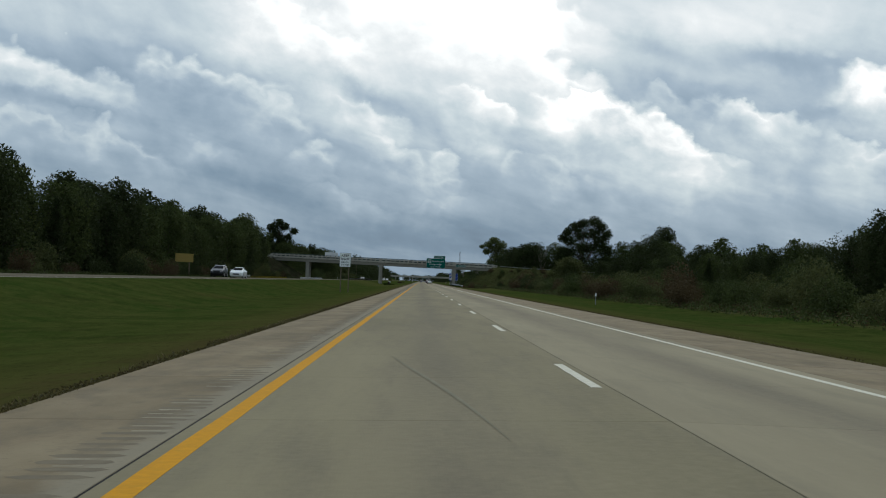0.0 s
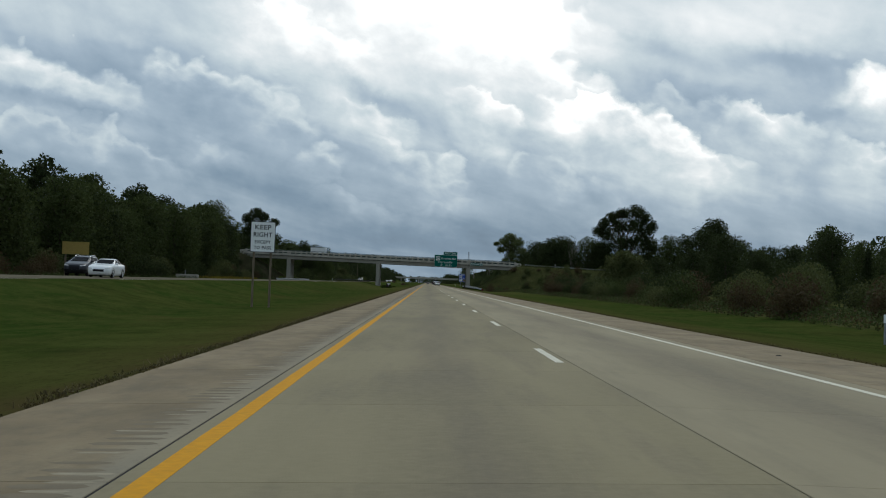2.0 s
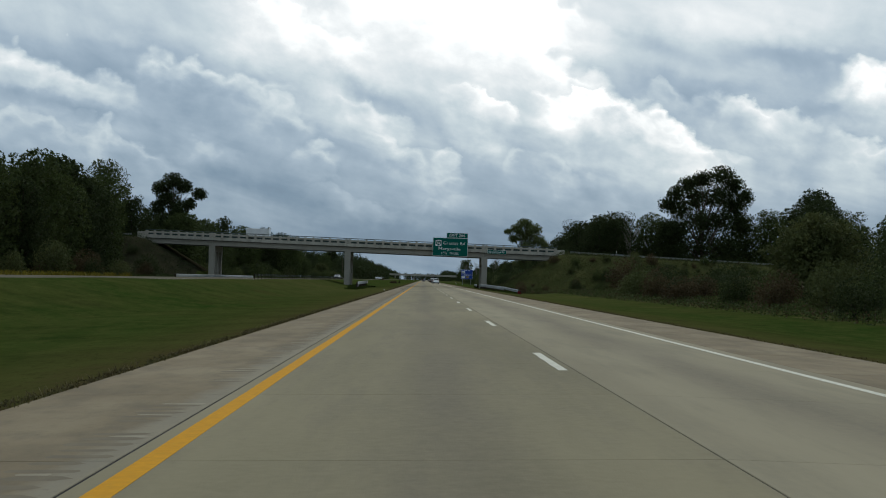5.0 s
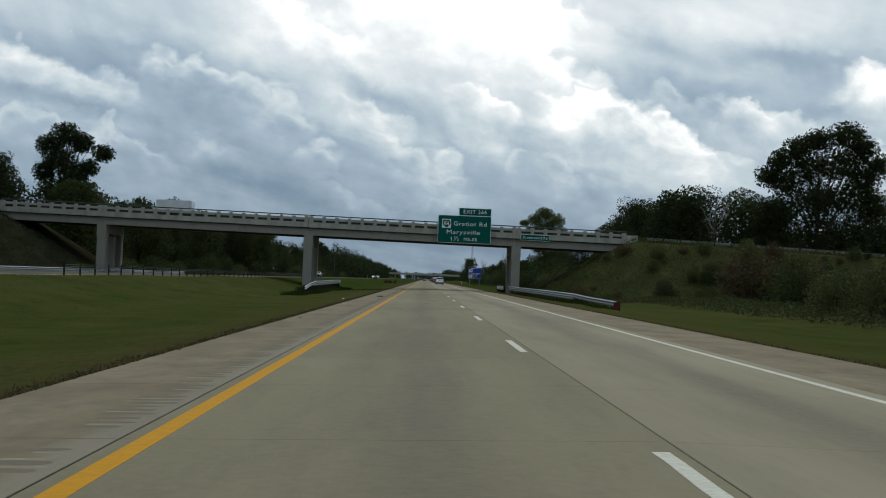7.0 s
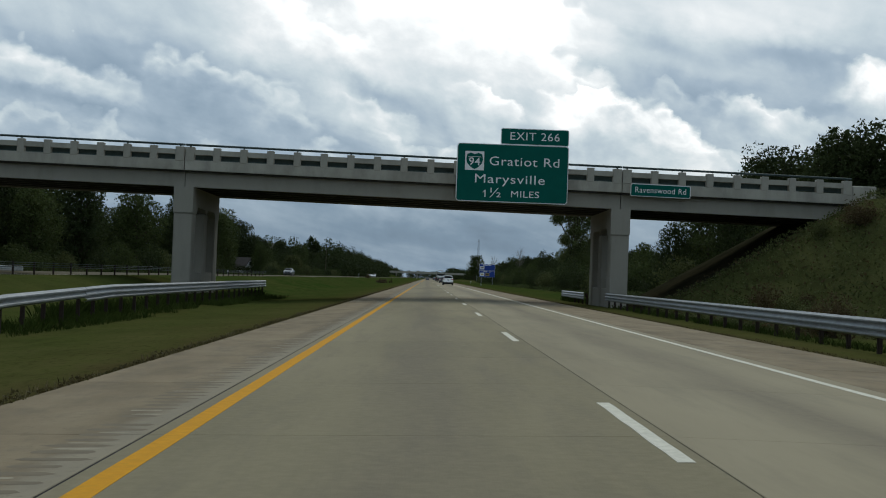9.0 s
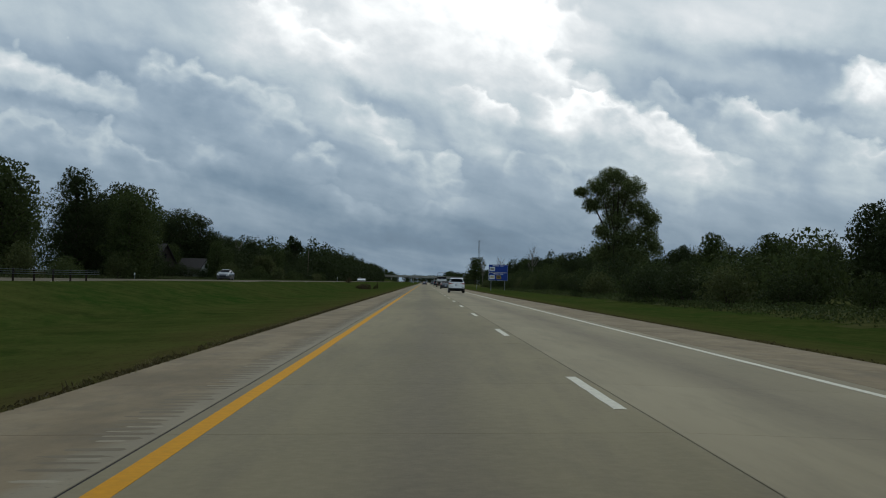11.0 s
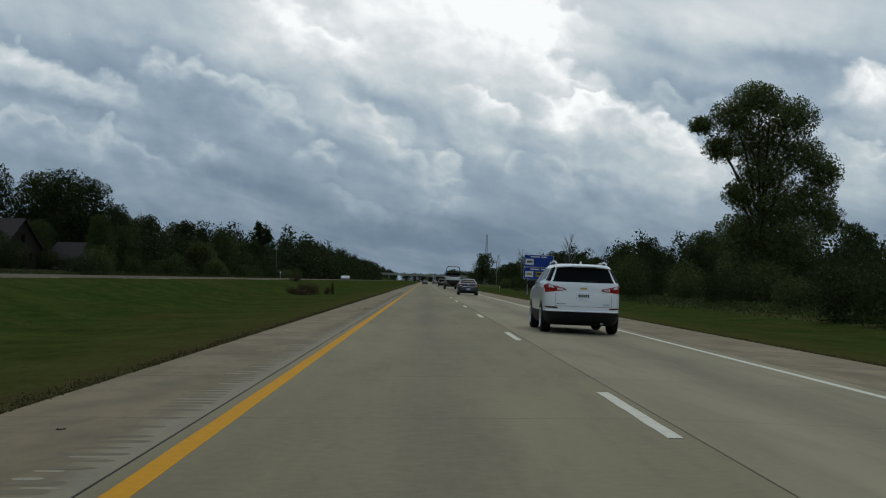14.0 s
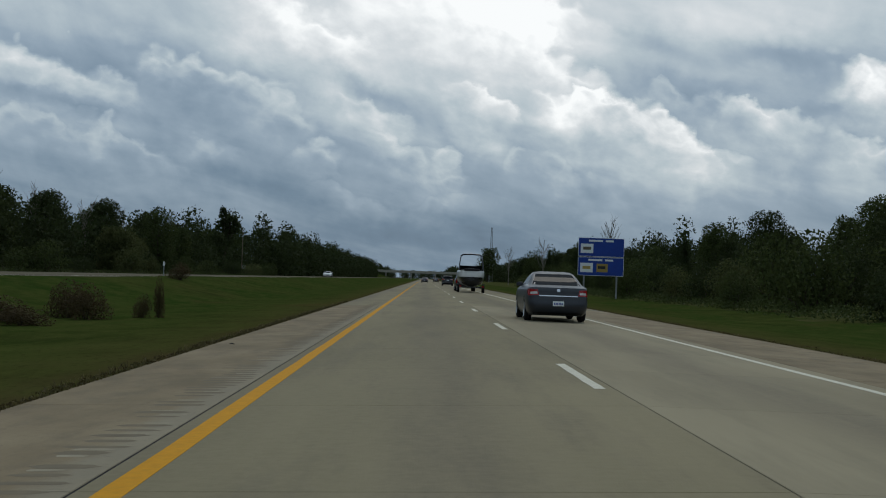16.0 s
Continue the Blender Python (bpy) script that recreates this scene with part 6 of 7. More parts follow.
def suv(name, label, m, paint):
    S = SUV
    car = thing(name, label, "car", m)
    body = part("body", S.body(0.53, 1.672), paint, car, smooth=True)
    part("lower_cladding", S.body(0.20, 0.528), M_CLAD, car, "black plastic bumper and sill cladding", True)
    for sg in (-1, 1):
        for q, nm in ((((3.05, 1.17), (2.09, 1.215), (1.99, 1.55), (2.36, 1.55)), "side_window"), (((2.02, 1.218), (1.12, 1.268), (1.06, 1.535), (1.92, 1.55)), "side_window"),
                      (((1.07, 1.272), (0.80, 1.295), (0.90, 1.515), (1.01, 1.535)), "quarter_window"), (((0.58, 1.245), (0.20, 1.235), (0.42, 1.565), (0.72, 1.55)), "corner_glass")):
            part(nm, S.side_panel(q, sg), M_GLASS, car, "dark tinted glass", True)
        part("window_trim", S.side_panel(((3.15, 1.150), (0.78, 1.270), (0.78, 1.283), (3.15, 1.164)), sg, 0.009, 14), M_CHROME, car)
        part("window_trim", S.side_panel(((2.42, 1.556), (0.95, 1.542), (0.95, 1.554), (2.42, 1.57)), sg, 0.009, 14), M_CHROME, car)
        part("pillar_trim", S.side_panel(((2.10, 1.213), (2.01, 1.216), (1.91, 1.552), (2.00, 1.552)), sg, 0.008), M_CLAD, car)
        for yd in (2.22, 1.24):
            h = part("door_handle", Geo().box(-0.015, 0.02, -0.11, 0.11, -0.018, 0.018, 0.006), M_CHROME, car)
            h.location = (sg * S.side(yd, 1.06, 0.012), yd, 1.06 + 0.03 * (2.22 - yd))
        for ys in (3.12, 2.06, 1.02):
            part("door_seam", S.side_panel(((ys, 0.54), (ys - 0.012, 0.54), (ys - 0.012 - (0.05 if ys < 1.5 else 0), 1.14), (ys - (0.05 if ys < 1.5 else 0), 1.14)), sg, 0.003, 5), M_CLAD, car)
        lamp = part("tail_light", S.rear_panel(((sg * 0.40, 1.035), (sg * 0.89, 0.965), (sg * 0.875, 1.175), (sg * 0.45, 1.075)), 0.012, 14), M_TAIL, car, "red tail light with clear lens")
        part("tail_light_wrap", S.side_panel(((0.20, 0.965), (0.50, 1.10), (0.44, 1.165), (0.20, 1.175)), sg, 0.012), M_TAIL, lamp)
        part("clear_lens", S.rear_panel(((sg * 0.46, 1.043), (sg * 0.63, 1.02), (sg * 0.62, 1.085), (sg * 0.50, 1.072)), 0.016), M_CLEAR, lamp)
        part("clear_lens", S.rear_panel(((sg * 0.70, 1.075), (sg * 0.82, 1.09), (sg * 0.82, 1.155), (sg * 0.73, 1.13)), 0.016), M_CLEAR, lamp)
        part("reflector", S.rear_panel(((sg * 0.60, 0.595), (sg * 0.88, 0.605), (sg * 0.88, 0.64), (sg * 0.62, 0.632)), 0.008), M_DRED, car, "dark red reflector")
        part("tailgate_seam", S.rear_panel(((sg * 0.664, 0.66), (sg * 0.669, 0.66), (sg * 0.669, 0.94), (sg * 0.664, 0.94)), 0.004), M_CLAD, car)
        for yw in (0.93, 3.66):
            # flat black disc on the flank paints the shade inside the arch
            part("wheel_arch", S.disc(yw, 0.37, 0.398, sg, 0.004), M_CLAD, car, "flat black disc for the shade in the wheel arch")
            wheel(car, sg * 0.815, yw, 0.36, 0.23, sg)
        rail = Geo().tube([(sg * 0.60, 0.66, 1.625), (sg * 0.61, 0.78, 1.70), (sg * 0.615, 1.2, 1.722), (sg * 0.60, 2.1, 1.695), (sg * 0.59, 2.3, 1.60)], 0.022, 8)
        part("roof_rail", rail, M_CHROME, car, "bright roof rail", True)
        mir = part("door_mirror", Geo().box(-0.10, 0.10, -0.06, 0.06, -0.08, 0.08, 0.03), M_CLAD, car, "black door mirror")
        mir.location = (sg * 1.0, 2.95, 1.18)
    part("rear_window", S.rear_panel(((-0.80, 1.225), (0.80, 1.225), (0.675, 1.575), (-0.675, 1.575)), 0.006, 16), M_GLASS, car, "dark tinted rear window", True)
    def lip(u, v):
        x = -0.67 + 1.34 * u
        r = S.rear(x * 0.98, 1.58)
        steps = ((r + 0.36, 1.655), (r + 0.05, 1.648), (r - 0.075, 1.622), (r - 0.085, 1.600), (r + 0.02, 1.572))
        k = min(3, int(v * 4))
        t = v * 4 - k
        drop = 0.05 * abs(x / 0.67) ** 3
        return (x * (1.0 if v > 0.2 else 0.96), steps[k][0] * (1 - t) + steps[k + 1][0] * t, steps[k][1] * (1 - t) + steps[k + 1][1] * t - drop)
    part("spoiler", Geo().grid(lip, 14, 8), paint, car, smooth=True)
    part("wiper", S.rear_panel(((-0.05, 1.25), (0.36, 1.245), (0.36, 1.262), (-0.05, 1.272)), 0.012), M_CLAD, car)
    part("chrome_strip", S.rear_panel(((-0.86, 0.522), (0.86, 0.522), (0.86, 0.54), (-0.86, 0.54)), 0.03, 16), M_CHROME, car)
    part("tailgate_seam", S.rear_panel(((-0.665, 0.650), (0.665, 0.650), (0.665, 0.656), (-0.665, 0.656)), 0.004), M_CLAD, car)
    pl = part("number_plate", S.rear_panel(((-0.17, 0.82), (0.17, 0.82), (0.17, 0.995), (-0.17, 0.995)), 0.012), M_CHROME, car, "pale plate in a chrome frame")
    part("plate_field", S.rear_panel(((-0.15, 0.838), (0.15, 0.838), (0.15, 0.977), (-0.15, 0.977)), 0.016), M_SIGNWHITE, pl)
    bars(pl, lambda a, b, z, h: S.rear_panel(((a, z), (b, z), (b, z + h), (a, z + h)), 0.020, 2), 6, -0.13, 0.13, 0.875, 0.06, M_DARKSTEEL)
    bd = part("badge", S.rear_panel(((-0.085, 1.065), (0.085, 1.065), (0.075, 1.105), (-0.075, 1.105)), 0.015), M_GOLD, car, "small gold badge")
    bars(car, lambda a, b, z, h: S.rear_panel(((a, z), (b, z), (b, z + h), (a, z + h)), 0.007, 2), 7, -0.63, -0.42, 0.70, 0.022, M_STEEL)
    bars(car, lambda a, b, z, h: S.rear_panel(((a, z), (b, z), (b, z + h), (a, z + h)), 0.007, 2), 5, 0.46, 0.62, 0.70, 0.022, M_STEEL)
    fin = Geo().add([(-0.03, 0.78, 1.655), (0.03, 0.78, 1.655), (0.0, 0.81, 1.748), (0.0, 0.84, 1.748), (-0.02, 1.02, 1.66), (0.02, 1.02, 1.66)], [(0, 1, 2), (1, 5, 3, 2), (0, 2, 3, 4), (3, 5, 4)])
    part("antenna_fin", fin, paint, car)
    ex = Geo().tube([(0.45, 0.12, 0.26), (0.45, 0.5, 0.27)], 0.035, 10)
    part("exhaust_pipe", ex, M_STEEL, car)
    part("windscreen", S.rear_panel(((-0.78, 1.19), (0.78, 1.19), (0.64, 1.57), (-0.64, 1.57)), 0.006, 12, True), M_GLASS, car, "", True)
    for sg in (-1, 1):
        part("headlight", S.rear_panel(((sg * 0.45, 0.80), (sg * 0.86, 0.84), (sg * 0.86, 0.92), (sg * 0.48, 0.86)), 0.012, 6, True), M_CLEAR, car)
    part("grille", S.rear_panel(((-0.42, 0.55), (0.42, 0.55), (0.42, 0.85), (-0.42, 0.85)), 0.008, 6, True), M_CLAD, car)
    return car


SEDAN = Shell([(0.18, 0.28, 4.6, 0.78), (0.26, 0.09, 4.74, 0.85), (0.40, 0.01, 4.82, 0.885), (0.52, 0.0, 4.85, 0.893), (0.66, 0.03, 4.84, 0.895), (0.80, 0.05, 4.74, 0.888), (0.88, 0.055, 4.55, 0.88), (0.94, 0.06, 4.15, 0.87),
               (0.985, 0.10, 3.75, 0.85), (1.015, 0.32, 3.45, 0.825), (1.04, 0.62, 3.32, 0.80), (1.15, 0.98, 3.0, 0.745), (1.28, 1.32, 2.68, 0.68), (1.38, 1.62, 2.42, 0.61), (1.43, 1.85, 2.25, 0.54), (1.455, 2.0, 2.15, 0.36)], 7.0, 12.0)


def sedan(name, label, m, paint, lit=False):
    S = SEDAN
    car = thing(name, label, "car", m)
    part("body", S.body(0.18, 1.455), paint, car, smooth=True)
    for sg in (-1, 1):
        part("side_window", S.side_panel(((3.05, 1.06), (2.1, 1.05), (2.05, 1.36), (2.52, 1.36)), sg), M_GLASS, car, "", True)
        part("side_window", S.side_panel(((2.04, 1.05), (1.1, 1.06), (1.6, 1.34), (1.98, 1.36)), sg), M_GLASS, car, "", True)
        part("window_trim", S.side_panel(((3.1, 1.035), (1.0, 1.035), (1.0, 1.047), (3.1, 1.047)), sg, 0.006, 12), M_CHROME, car)
        lamp = part("tail_light", S.rear_panel(((sg * 0.56, 0.76), (sg * 0.855, 0.74), (sg * 0.84, 0.935), (sg * 0.60, 0.93)), 0.012), M_TAIL, car, "red and clear tail light")
        part("clear_lens", S.rear_panel(((sg * 0.60, 0.80), (sg * 0.80, 0.79), (sg * 0.80, 0.85), (sg * 0.61, 0.86)), 0.016), M_CLEAR, lamp)
        part("tail_light_wrap", S.side_panel(((0.09, 0.75), (0.36, 0.80), (0.34, 0.93), (0.12, 0.93)), sg, 0.01), M_TAIL, lamp)
        part("headlight", S.rear_panel(((sg * 0.45, 0.62), (sg * 0.84, 0.66), (sg * 0.84, 0.78), (sg * 0.50, 0.72)), 0.012, 6, True), M_CLEAR, car)
        for yw in (1.05, 3.9):
            # no opening is cut: a black disc gives the shaded gap round the tyre
            part("wheel_arch", S.disc(yw, 0.34, 0.385, sg, 0.004), M_CLAD, car)
            wheel(car, sg * 0.79, yw, 0.33, 0.21, sg)
        mir = part("door_mirror", Geo().box(-0.09, 0.09, -0.05, 0.05, -0.06, 0.06, 0.02), paint, car)
        mir.location = (sg * 0.89, 2.95, 1.06)
    part("rear_window", S.rear_panel(((-0.70, 1.055), (0.70, 1.055), (0.53, 1.385), (-0.53, 1.385)), 0.006, 12), M_GLASS, car, "dark sloping rear window", True)
    part("windscreen", S.rear_panel(((-0.72, 1.06), (0.72, 1.06), (0.55, 1.39), (-0.55, 1.39)), 0.006, 12, True), M_GLASS, car, "", True)
    part("chrome_strip", S.rear_panel(((-0.55, 0.735), (0.55, 0.735), (0.55, 0.765), (-0.55, 0.765)), 0.012, 12), M_CHROME, car)
    part("badge", S.rear_panel(((-0.045, 0.87), (0.045, 0.87), (0.045, 0.95), (-0.045, 0.95)), 0.012, 3), M_CHROME, car)
    pl = part("number_plate", S.rear_panel(((-0.16, 0.46), (0.16, 0.46), (0.16, 0.60), (-0.16, 0.60)), 0.010, 4), M_SIGNWHITE, car, "pale number plate")
    bars(pl, lambda a, b, z, h: S.rear_panel(((a, z), (b, z), (b, z + h), (a, z + h)), 0.014, 2), 6, -0.13, 0.13, 0.50, 0.055, M_BLUE)
    part("bumper_lip", S.rear_panel(((-0.7, 0.20), (0.7, 0.20), (0.72, 0.27), (-0.72, 0.27)), 0.015, 8), M_CLAD, car)
    part("grille", S.rear_panel(((-0.40, 0.45), (0.40, 0.45), (0.42, 0.62), (-0.42, 0.62)), 0.008, 6, True), M_CLAD, car)
    return car


PICK = Shell([(0.35, 0.1, 5.5, 0.88), (0.50, 0.0, 5.7, 0.97), (0.80, 0.0, 5.75, 0.98), (1.05, 0.02, 5.65, 0.97), (1.16, 0.02, 5.3, 0.95), (1.19, 1.95, 4.3, 0.90), (1.40, 2.05, 3.95, 0.84), (1.65, 2.15, 3.5, 0.76), (1.76, 2.35, 3.3, 0.66), (1.79, 2.6, 3.1, 0.4)], 9, 16)


def pickup(name, label, m, paint):
    S = PICK
    car = thing(name, label, "pickup truck", m)
    part("body", S.body(0.35, 1.79), paint, car, smooth=True)
    bed = Geo().box(-0.82, 0.82, 0.08, 1.85, 1.165, 1.195)
    part("bed", bed, M_CLAD, car, "dark open load bed")
    for sg in (-1, 1):
        part("side_window", S.side_panel(((4.0, 1.24), (3.0, 1.22), (2.95, 1.64), (3.42, 1.64)), sg), M_GLASS, car, "", True)
        part("side_window", S.side_panel(((2.92, 1.22), (2.2, 1.24), (2.28, 1.62), (2.88, 1.64)), sg), M_GLASS, car, "", True)
        part("tail_light", S.rear_panel(((sg * 0.80, 0.78), (sg * 0.94, 0.78), (sg * 0.94, 1.12), (sg * 0.80, 1.12)), 0.01, 4), M_TAIL, car)
        part("headlight", S.rear_panel(((sg * 0.55, 0.85), (sg * 0.93, 0.85), (sg * 0.93, 1.02), (sg * 0.58, 1.02)), 0.012, 6, True), M_CLEAR, car)
        for yw in (1.25, 4.8):
            # wheel well shade as a black disc laid on the body side
            part("wheel_arch", S.disc(yw, 0.45, 0.47, sg, 0.004), M_CLAD, car)
            wheel(car, sg * 0.87, yw, 0.40, 0.26, sg)
    part("windscreen", S.rear_panel(((-0.80, 1.24), (0.80, 1.24), (0.68, 1.66), (-0.68, 1.66)), 0.006, 12, True), M_GLASS, car, "", True)
    part("rear_window", S.rear_panel(((-0.62, 1.30), (0.62, 1.30), (0.60, 1.62), (-0.60, 1.62)), 0.006, 8), M_GLASS, car, "", True)
    part("grille", S.rear_panel(((-0.5, 0.70), (0.5, 0.70), (0.5, 1.02), (-0.5, 1.02)), 0.008, 6, True), M_CLAD, car)
    part("bumper", Geo().box(-0.95, 0.95, 5.66, 5.82, 0.45, 0.62, 0.02), M_CHROME, car)
    return car


def box_trailer(name, label, m):
    """A plain white cargo trailer."""
    car = thing(name, label, "trailer", m)
    part("chassis", Geo().box(-0.45, 0.45, 0.1, 4.1, 0.45, 0.62, 0.02), M_CLAD, car)
    part("cargo_box", Geo().box(-1.05, 1.05, 0.0, 4.1, 0.66, 2.36, 0.04), M_HULL, car, "white cargo box")
    part("box_seam", Geo().box(-1.055, 1.055, 3.82, 3.84, 0.7, 2.32), M_STEEL, car)
    part("drawbar", Geo().box(-0.05, 0.05, 4.1, 5.5, 0.48, 0.58), M_CLAD, car)
    for x in (-0.85, 0.85):
        for y in (1.6, 2.5):
            wheel(car, x, y, 0.36, 0.23, 1 if x > 0 else -1)
    return car


BOAT = Shell([(0.55, 0.35, 5.6, 0.35), (0.75, 0.12, 6.2, 0.85), (1.0, 0.0, 6.5, 1.10), (1.25, 0.0, 6.8, 1.17), (1.55, 0.0, 6.95, 1.20), (1.85, 0.06, 7.0, 1.19), (1.95, 0.12, 6.9, 1.14)], 3.6, 3.6)


def boat(m):
    S = BOAT
    b = thing("trailered_boat", "white and black sport boat with tower on a trailer", "boat", m)
    part("hull", S.body(0.55, 1.38), M_KPAINT, b, "black lower hull", True)
    part("topside", S.body(1.38, 1.95), M_HULL, b, "white upper hull", True)
    part("cover", Geo().grid(lambda u, v: (-1.05 + 2.1 * u, 0.4 + 5.2 * v, 1.96 + 0.22 * math.sin(math.pi * u) * (0.4 + 0.6 * math.sin(math.pi * v))), 10, 12), M_CANVAS, b, "dark fabric cover", True)
    part("engine_hatch", Geo().box(-0.7, 0.7, 0.02, 0.5, 1.9, 2.12, 0.06), M_CANVAS, b)
    for x in (-1, 1):
        part("tower_leg", Geo().tube([(x * 1.08, 2.0, 1.9), (x * 1.02, 2.3, 2.7), (x * 0.92, 2.7, 3.25)], 0.05, 8), M_KPAINT, b)
        part("tower_leg", Geo().tube([(x * 1.08, 3.2, 1.9), (x * 1.0, 3.0, 2.7), (x * 0.92, 2.7, 3.25)], 0.05, 8), M_KPAINT, b)
    part("tower_top", Geo().tube([(-0.94, 2.7, 3.22), (-0.75, 2.7, 3.38), (0, 2.7, 3.42), (0.75, 2.7, 3.38), (0.94, 2.7, 3.22)], 0.07, 8), M_KPAINT, b)
    ws = Geo().grid(lambda u, v: (-1.0 + 2.0 * u, 3.7 + 0.5 * math.sin(math.pi * u) - 0.25 * v, 1.95 + 0.45 * v), 8, 2)
    part("windscreen", ws, M_GLASS, b)
    tr = part("trailer_frame", Geo().box(-0.95, -0.85, 0.2, 7.6, 0.42, 0.52).box(0.85, 0.95, 0.2, 7.6, 0.42, 0.52).box(-0.95, 0.95, 0.15, 0.28, 0.42, 0.54).box(-0.06, 0.06, 7.4, 9.0, 0.42, 0.52), M_KPAINT, b, "black trailer frame")
    for x in (-1, 1):
        part("fender", Geo().box(min(x * 0.97, x * 1.25), max(x * 0.97, x * 1.25), 1.2, 3.2, 0.70, 0.76, 0.02), M_KPAINT, tr)
        for y in (1.75, 2.65):
            wheel(b, x * 1.11, y, 0.34, 0.21, x)
        part("tail_light", Geo().box(x * 0.98 - 0.08, x * 0.98 + 0.08, 0.12, 0.16, 0.50, 0.62), M_TAIL, tr)
    return b


suv("white_suv", "white compact sport utility car in the driving lane", pose(1.67, 536.05, -0.012), M_WPAINT)
sedan("dark_sedan", "dark slate grey sedan in the driving lane", pose(1.78, 614.5, -0.012), M_DPAINT)
boat(pose(2.12, 686.5, -0.012))
pickup("dark_pickup", "black pickup truck towing ahead of the boat", pose(2.0, 698.5, -0.012), M_KPAINT)
suv("black_suv", "black sport utility car far down the lane", pose(1.9, 782, -0.012), M_KPAINT)
sedan("grey_sedan", "dark grey sedan far ahead in the passing lane", pose(-1.8, 905, -0.04), M_DPAINT)
sedan("black_sedan", "black sedan far ahead in the driving lane", pose(1.8, 960, -0.012), M_KPAINT)
# on the opposite carriageway, coming the other way
sedan("oncoming_sedan", "white sedan on the opposite carriageway", pose(-26.8, 168.5, 0.53, 0, 0, 180), M_WPAINT)
suv("oncoming_car", "dark grey car on the opposite carriageway", pose(-30.4, 174.5, 0.55, 0, 0, 180), M_DPAINT)
sedan("oncoming_sedan", "silver grey sedan on the opposite carriageway", pose(-29.0, 568.0, 0.55, 0, 0, 180), M_GPAINT)
sedan("oncoming_sedan", "white sedan on the opposite carriageway", pose(-30.4, 940.0, 0.55, 0, 0, 180), M_WPAINT)
sedan("oncoming_sedan", "white sedan on the opposite carriageway", pose(-26.8, 900.0, 0.53, 0, 0, 180), M_WPAINT)
# on the overpass
box_trailer("white_box_trailer", "white box trailer standing on the overpass", pose(-33.3, 396.4, rail_z(-31) - 1.27, 0, 0.745, -90))


# ---------------------------------------------------------------- house, barn and radio tower
def house(x, y, w, d, h, ridge, wall, name, label, rot=0.0):
    z0 = ground_z(x, y) - 0.2
    hs = thing(name, label, "house" if wall is M_HOUSE else "barn", pose(x, y, z0, 0, 0, rot))
    g = Geo()
    g.add([(-w / 2, -d / 2, 0), (w / 2, -d / 2, 0), (w / 2, d / 2, 0), (-w / 2, d / 2, 0), (-w / 2, -d / 2, h), (w / 2, -d / 2, h), (w / 2, d / 2, h), (-w / 2, d / 2, h), (0, -d / 2, ridge), (0, d / 2, ridge)],
          [(0, 1, 5, 8, 4), (2, 3, 7, 9, 6), (1, 2, 6, 5), (3, 0, 4, 7)])
    part("wall", g, wall, hs)
    for s in (-1, 1):
        r = Geo()
        e = 0.5
        k = (ridge - h) / (w / 2)
        p = [(0, -d / 2 - e, ridge + 0.12), (0, d / 2 + e, ridge + 0.12), (s * (w / 2 + e), d / 2 + e, h - k * e + 0.12), (s * (w / 2 + e), -d / 2 - e, h - k * e + 0.12)]
        r.add(p + [(a, b, c - 0.18) for a, b, c in p], [(0, 1, 2, 3), (4, 7, 6, 5), (0, 3, 7, 4), (1, 5, 6, 2), (2, 6, 7, 3)])
        part("roof", r, M_ROOF, hs)
    for wx, wz in ((-w * 0.22, h * 0.55), (w * 0.22, h * 0.55), (0, h + (ridge - h) * 0.3)):
        win = part("window", Geo().box(wx - 0.5, wx + 0.5, -d / 2 - 0.06, -d / 2 - 0.01, wz - 0.7, wz + 0.7), wall, hs)
        part("pane", Geo().box(wx - 0.42, wx + 0.42, -d / 2 - 0.075, -d / 2 - 0.062, wz - 0.62, wz + 0.62), M_GLASS, win)
    return hs


house(-61.5, 716, 5.2, 7.4, 2.3, 4.9, M_HOUSE, "white_house", "small white house with a dark roof among the trees", 62)
house(-73, 706, 9.0, 14.0, 3.6, 8.0, M_BARN, "brown_barn", "large dark brown barn among the trees", 70)

tower = thing("radio_tower", "slender grey lattice radio tower in the distance", "tower", pose(40.0, 1355, 0))
for k in range(3):
    a = 2 * math.pi * k / 3
    part("leg", Geo().tube([(1.6 * math.cos(a), 1.6 * math.sin(a), 0), (0.5 * math.cos(a), 0.5 * math.sin(a), 35)], 0.13, 6), M_STEEL, tower)
for i in range(17):
    for k in range(3):
        a, b = 2 * math.pi * k / 3, 2 * math.pi * (k + 1) / 3
        z0, z1 = i * 2.05, i * 2.05 + 2.05
        r0, r1 = 1.6 - 1.1 * z0 / 35, 1.6 - 1.1 * z1 / 35
        part("brace", Geo().tube([(r0 * math.cos(a), r0 * math.sin(a), z0), (r1 * math.cos(b), r1 * math.sin(b), z1)], 0.08, 5), M_STEEL, tower)


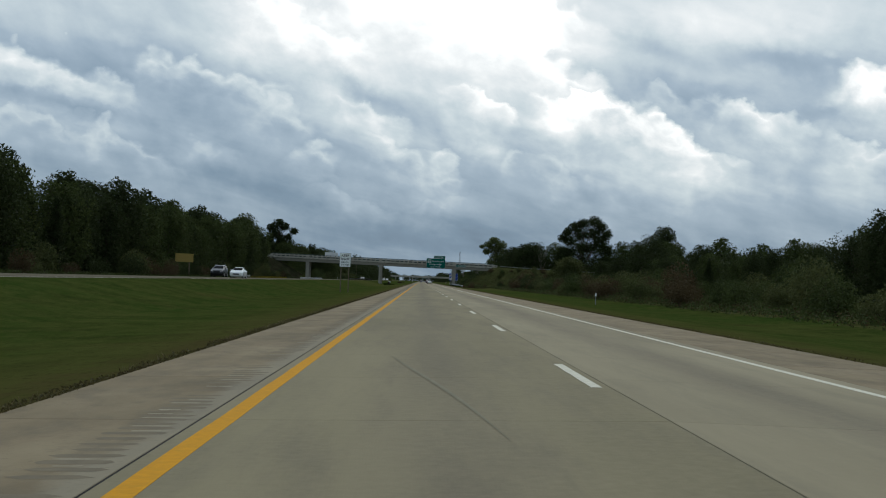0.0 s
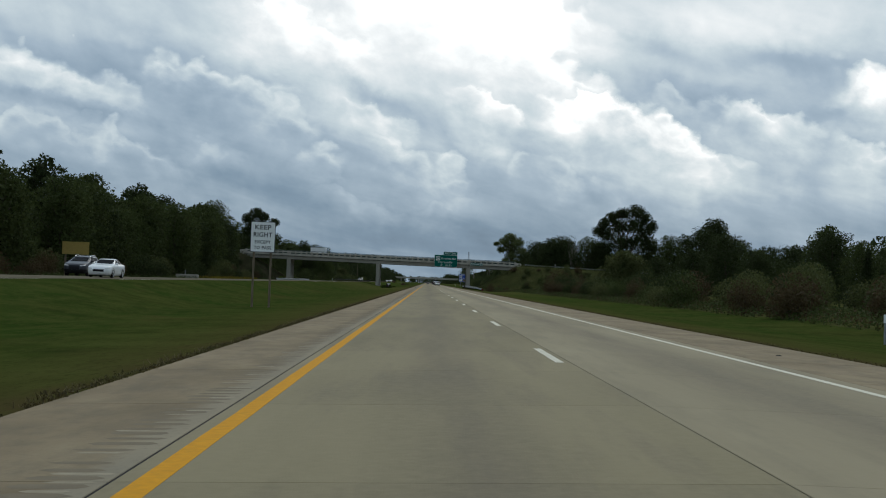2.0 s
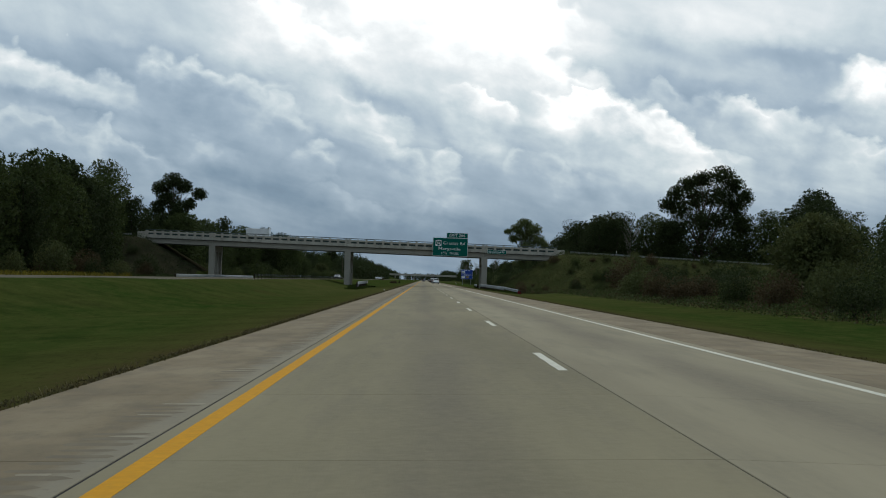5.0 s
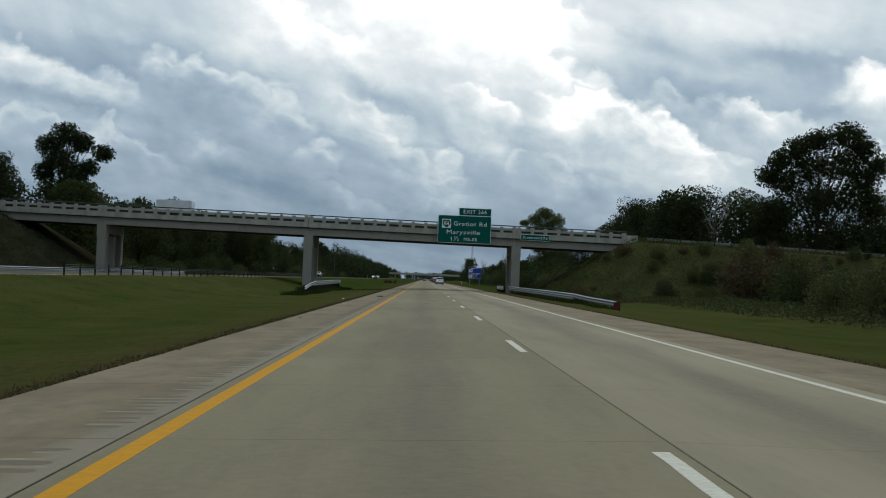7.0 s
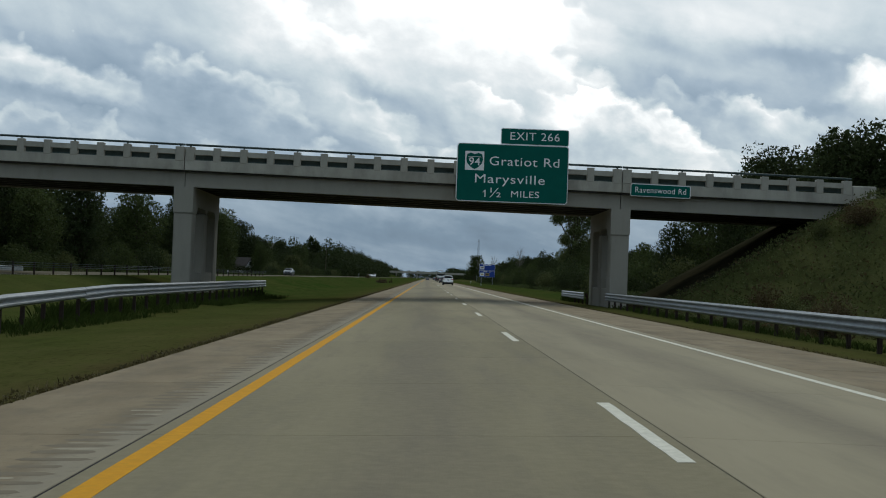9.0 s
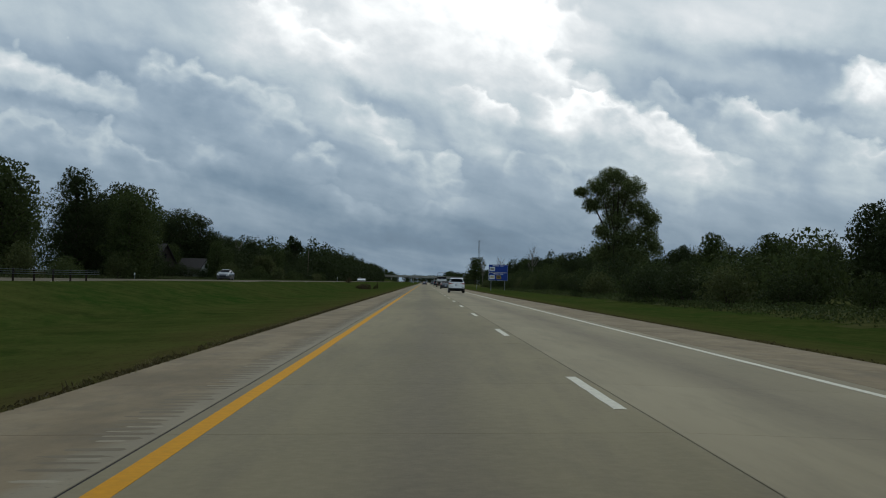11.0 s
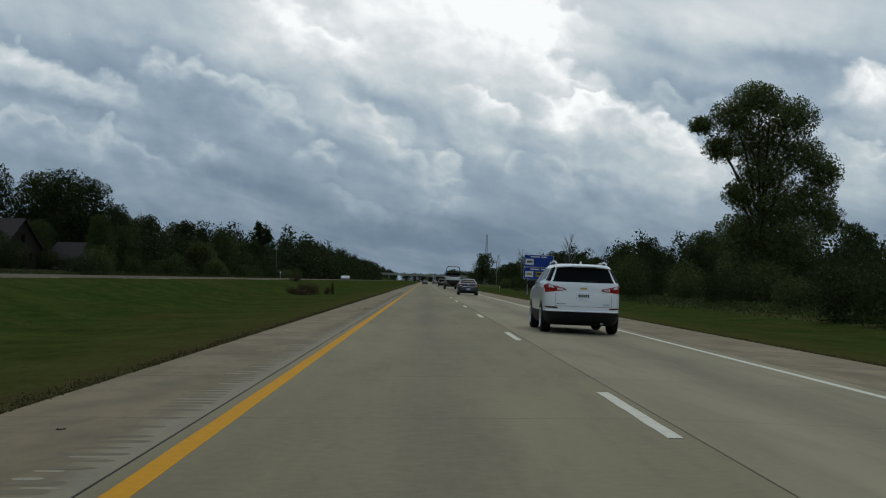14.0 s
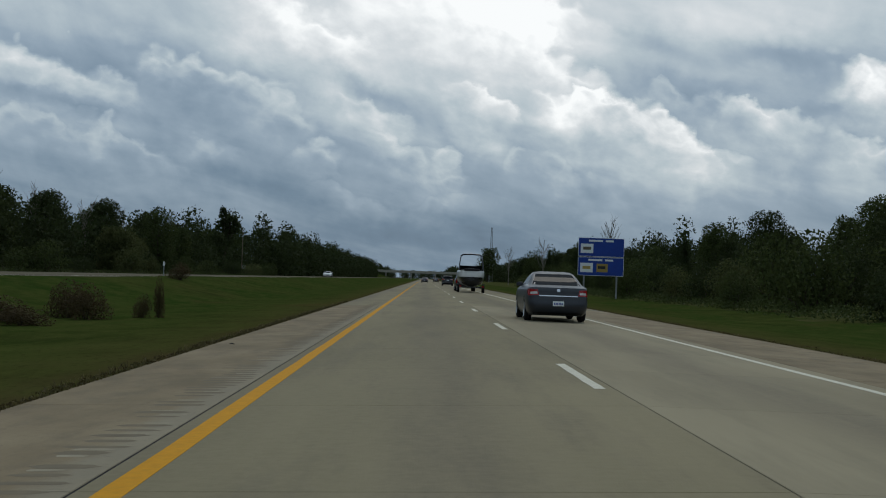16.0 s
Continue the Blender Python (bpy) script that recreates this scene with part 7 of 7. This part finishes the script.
# ---------------------------------------------------------------- concrete slabs of the carriageway
def slab_strip(name, x0, x1, mat, label, gap_l, gap_r, gap_y):
    strip = tagged(new(name), label, "road", "", "structure")
    a, b = x0 + gap_l, x1 - gap_r
    L = SLAB_L - gap_y
    g = Geo()
    za, zb = road_z(a), road_z(b)
    c = 0.004
    g.add([(a, 0, za - 0.05), (b, 0, zb - 0.05), (b, L, zb - 0.05), (a, L, za - 0.05),
           (a, 0, za - c), (b, 0, zb - c), (b, L, zb - c), (a, L, za - c),
           (a + c, c, za), (b - c, c, zb), (b - c, L - c, zb), (a + c, L - c, za)],
          [(0, 1, 5, 4), (1, 2, 6, 5), (2, 3, 7, 6), (3, 0, 4, 7), (4, 5, 9, 8), (5, 6, 10, 9), (6, 7, 11, 10), (7, 4, 8, 11), (8, 9, 10, 11)])
    me = g.mesh("slab", mat)
    for i in range(SLAB_N):
        ob = part("slab", me, None, strip)
        ob.location = (0, SLAB_A + i * SLAB_L, 0)


slab_strip("lane_passing", X_SHL, 0.0, M_LANE, "grey concrete slabs of the passing lane", 0.006, 0.007, 0.005)
slab_strip("lane_driving", 0.0, X_WHT + 0.35, M_LANE2, "grey concrete slabs of the driving lane", 0.006, 0.004, 0.004)
slab_strip("shoulder_median", X_EDGE_L, X_SHL, M_SHOULDER, "tan concrete slabs of the median shoulder", 0.0, 0.016, 0.016)
slab_strip("shoulder_outer", X_WHT + 0.35, X_EDGE_R, M_SHOULDER, "tan concrete slabs of the outer shoulder", 0.004, 0.0, 0.035)

# black sealant in the joints
g = Geo()
for x, w0, w1 in ((X_SHL, -0.015, 0.005), (0.0, -0.0065, 0.0055)):
    g.add([(x + w0, SLAB_A, road_z(x) - 0.007), (x + w1, SLAB_A, road_z(x) - 0.007), (x + w1, SLAB_B, road_z(x) - 0.007), (x + w0, SLAB_B, road_z(x) - 0.007)], [(0, 1, 2, 3)])
seal = random.Random(8)
for i in range(SLAB_N):
    y = SLAB_A + i * SLAB_L
    for a, b, w in ((X_EDGE_L + 0.05, X_SHL - 0.04, 0.016), (X_WHT + 0.36, X_EDGE_R - 0.05, 0.034)):
        x = a
        while x < b - 0.1:
            e = min(b, x + seal.uniform(0.15, 0.9))
            if seal.random() < 0.68:
                g.add([(x, y - w, road_z(x) - 0.006), (e, y - w, road_z(e) - 0.006), (e, y, road_z(e) - 0.006), (x, y, road_z(x) - 0.006)], [(0, 1, 2, 3)])
            x = e + 0.05
structure("joint_sealant", g, M_JOINT, "black broken sealant in the slab joints", "road joint")
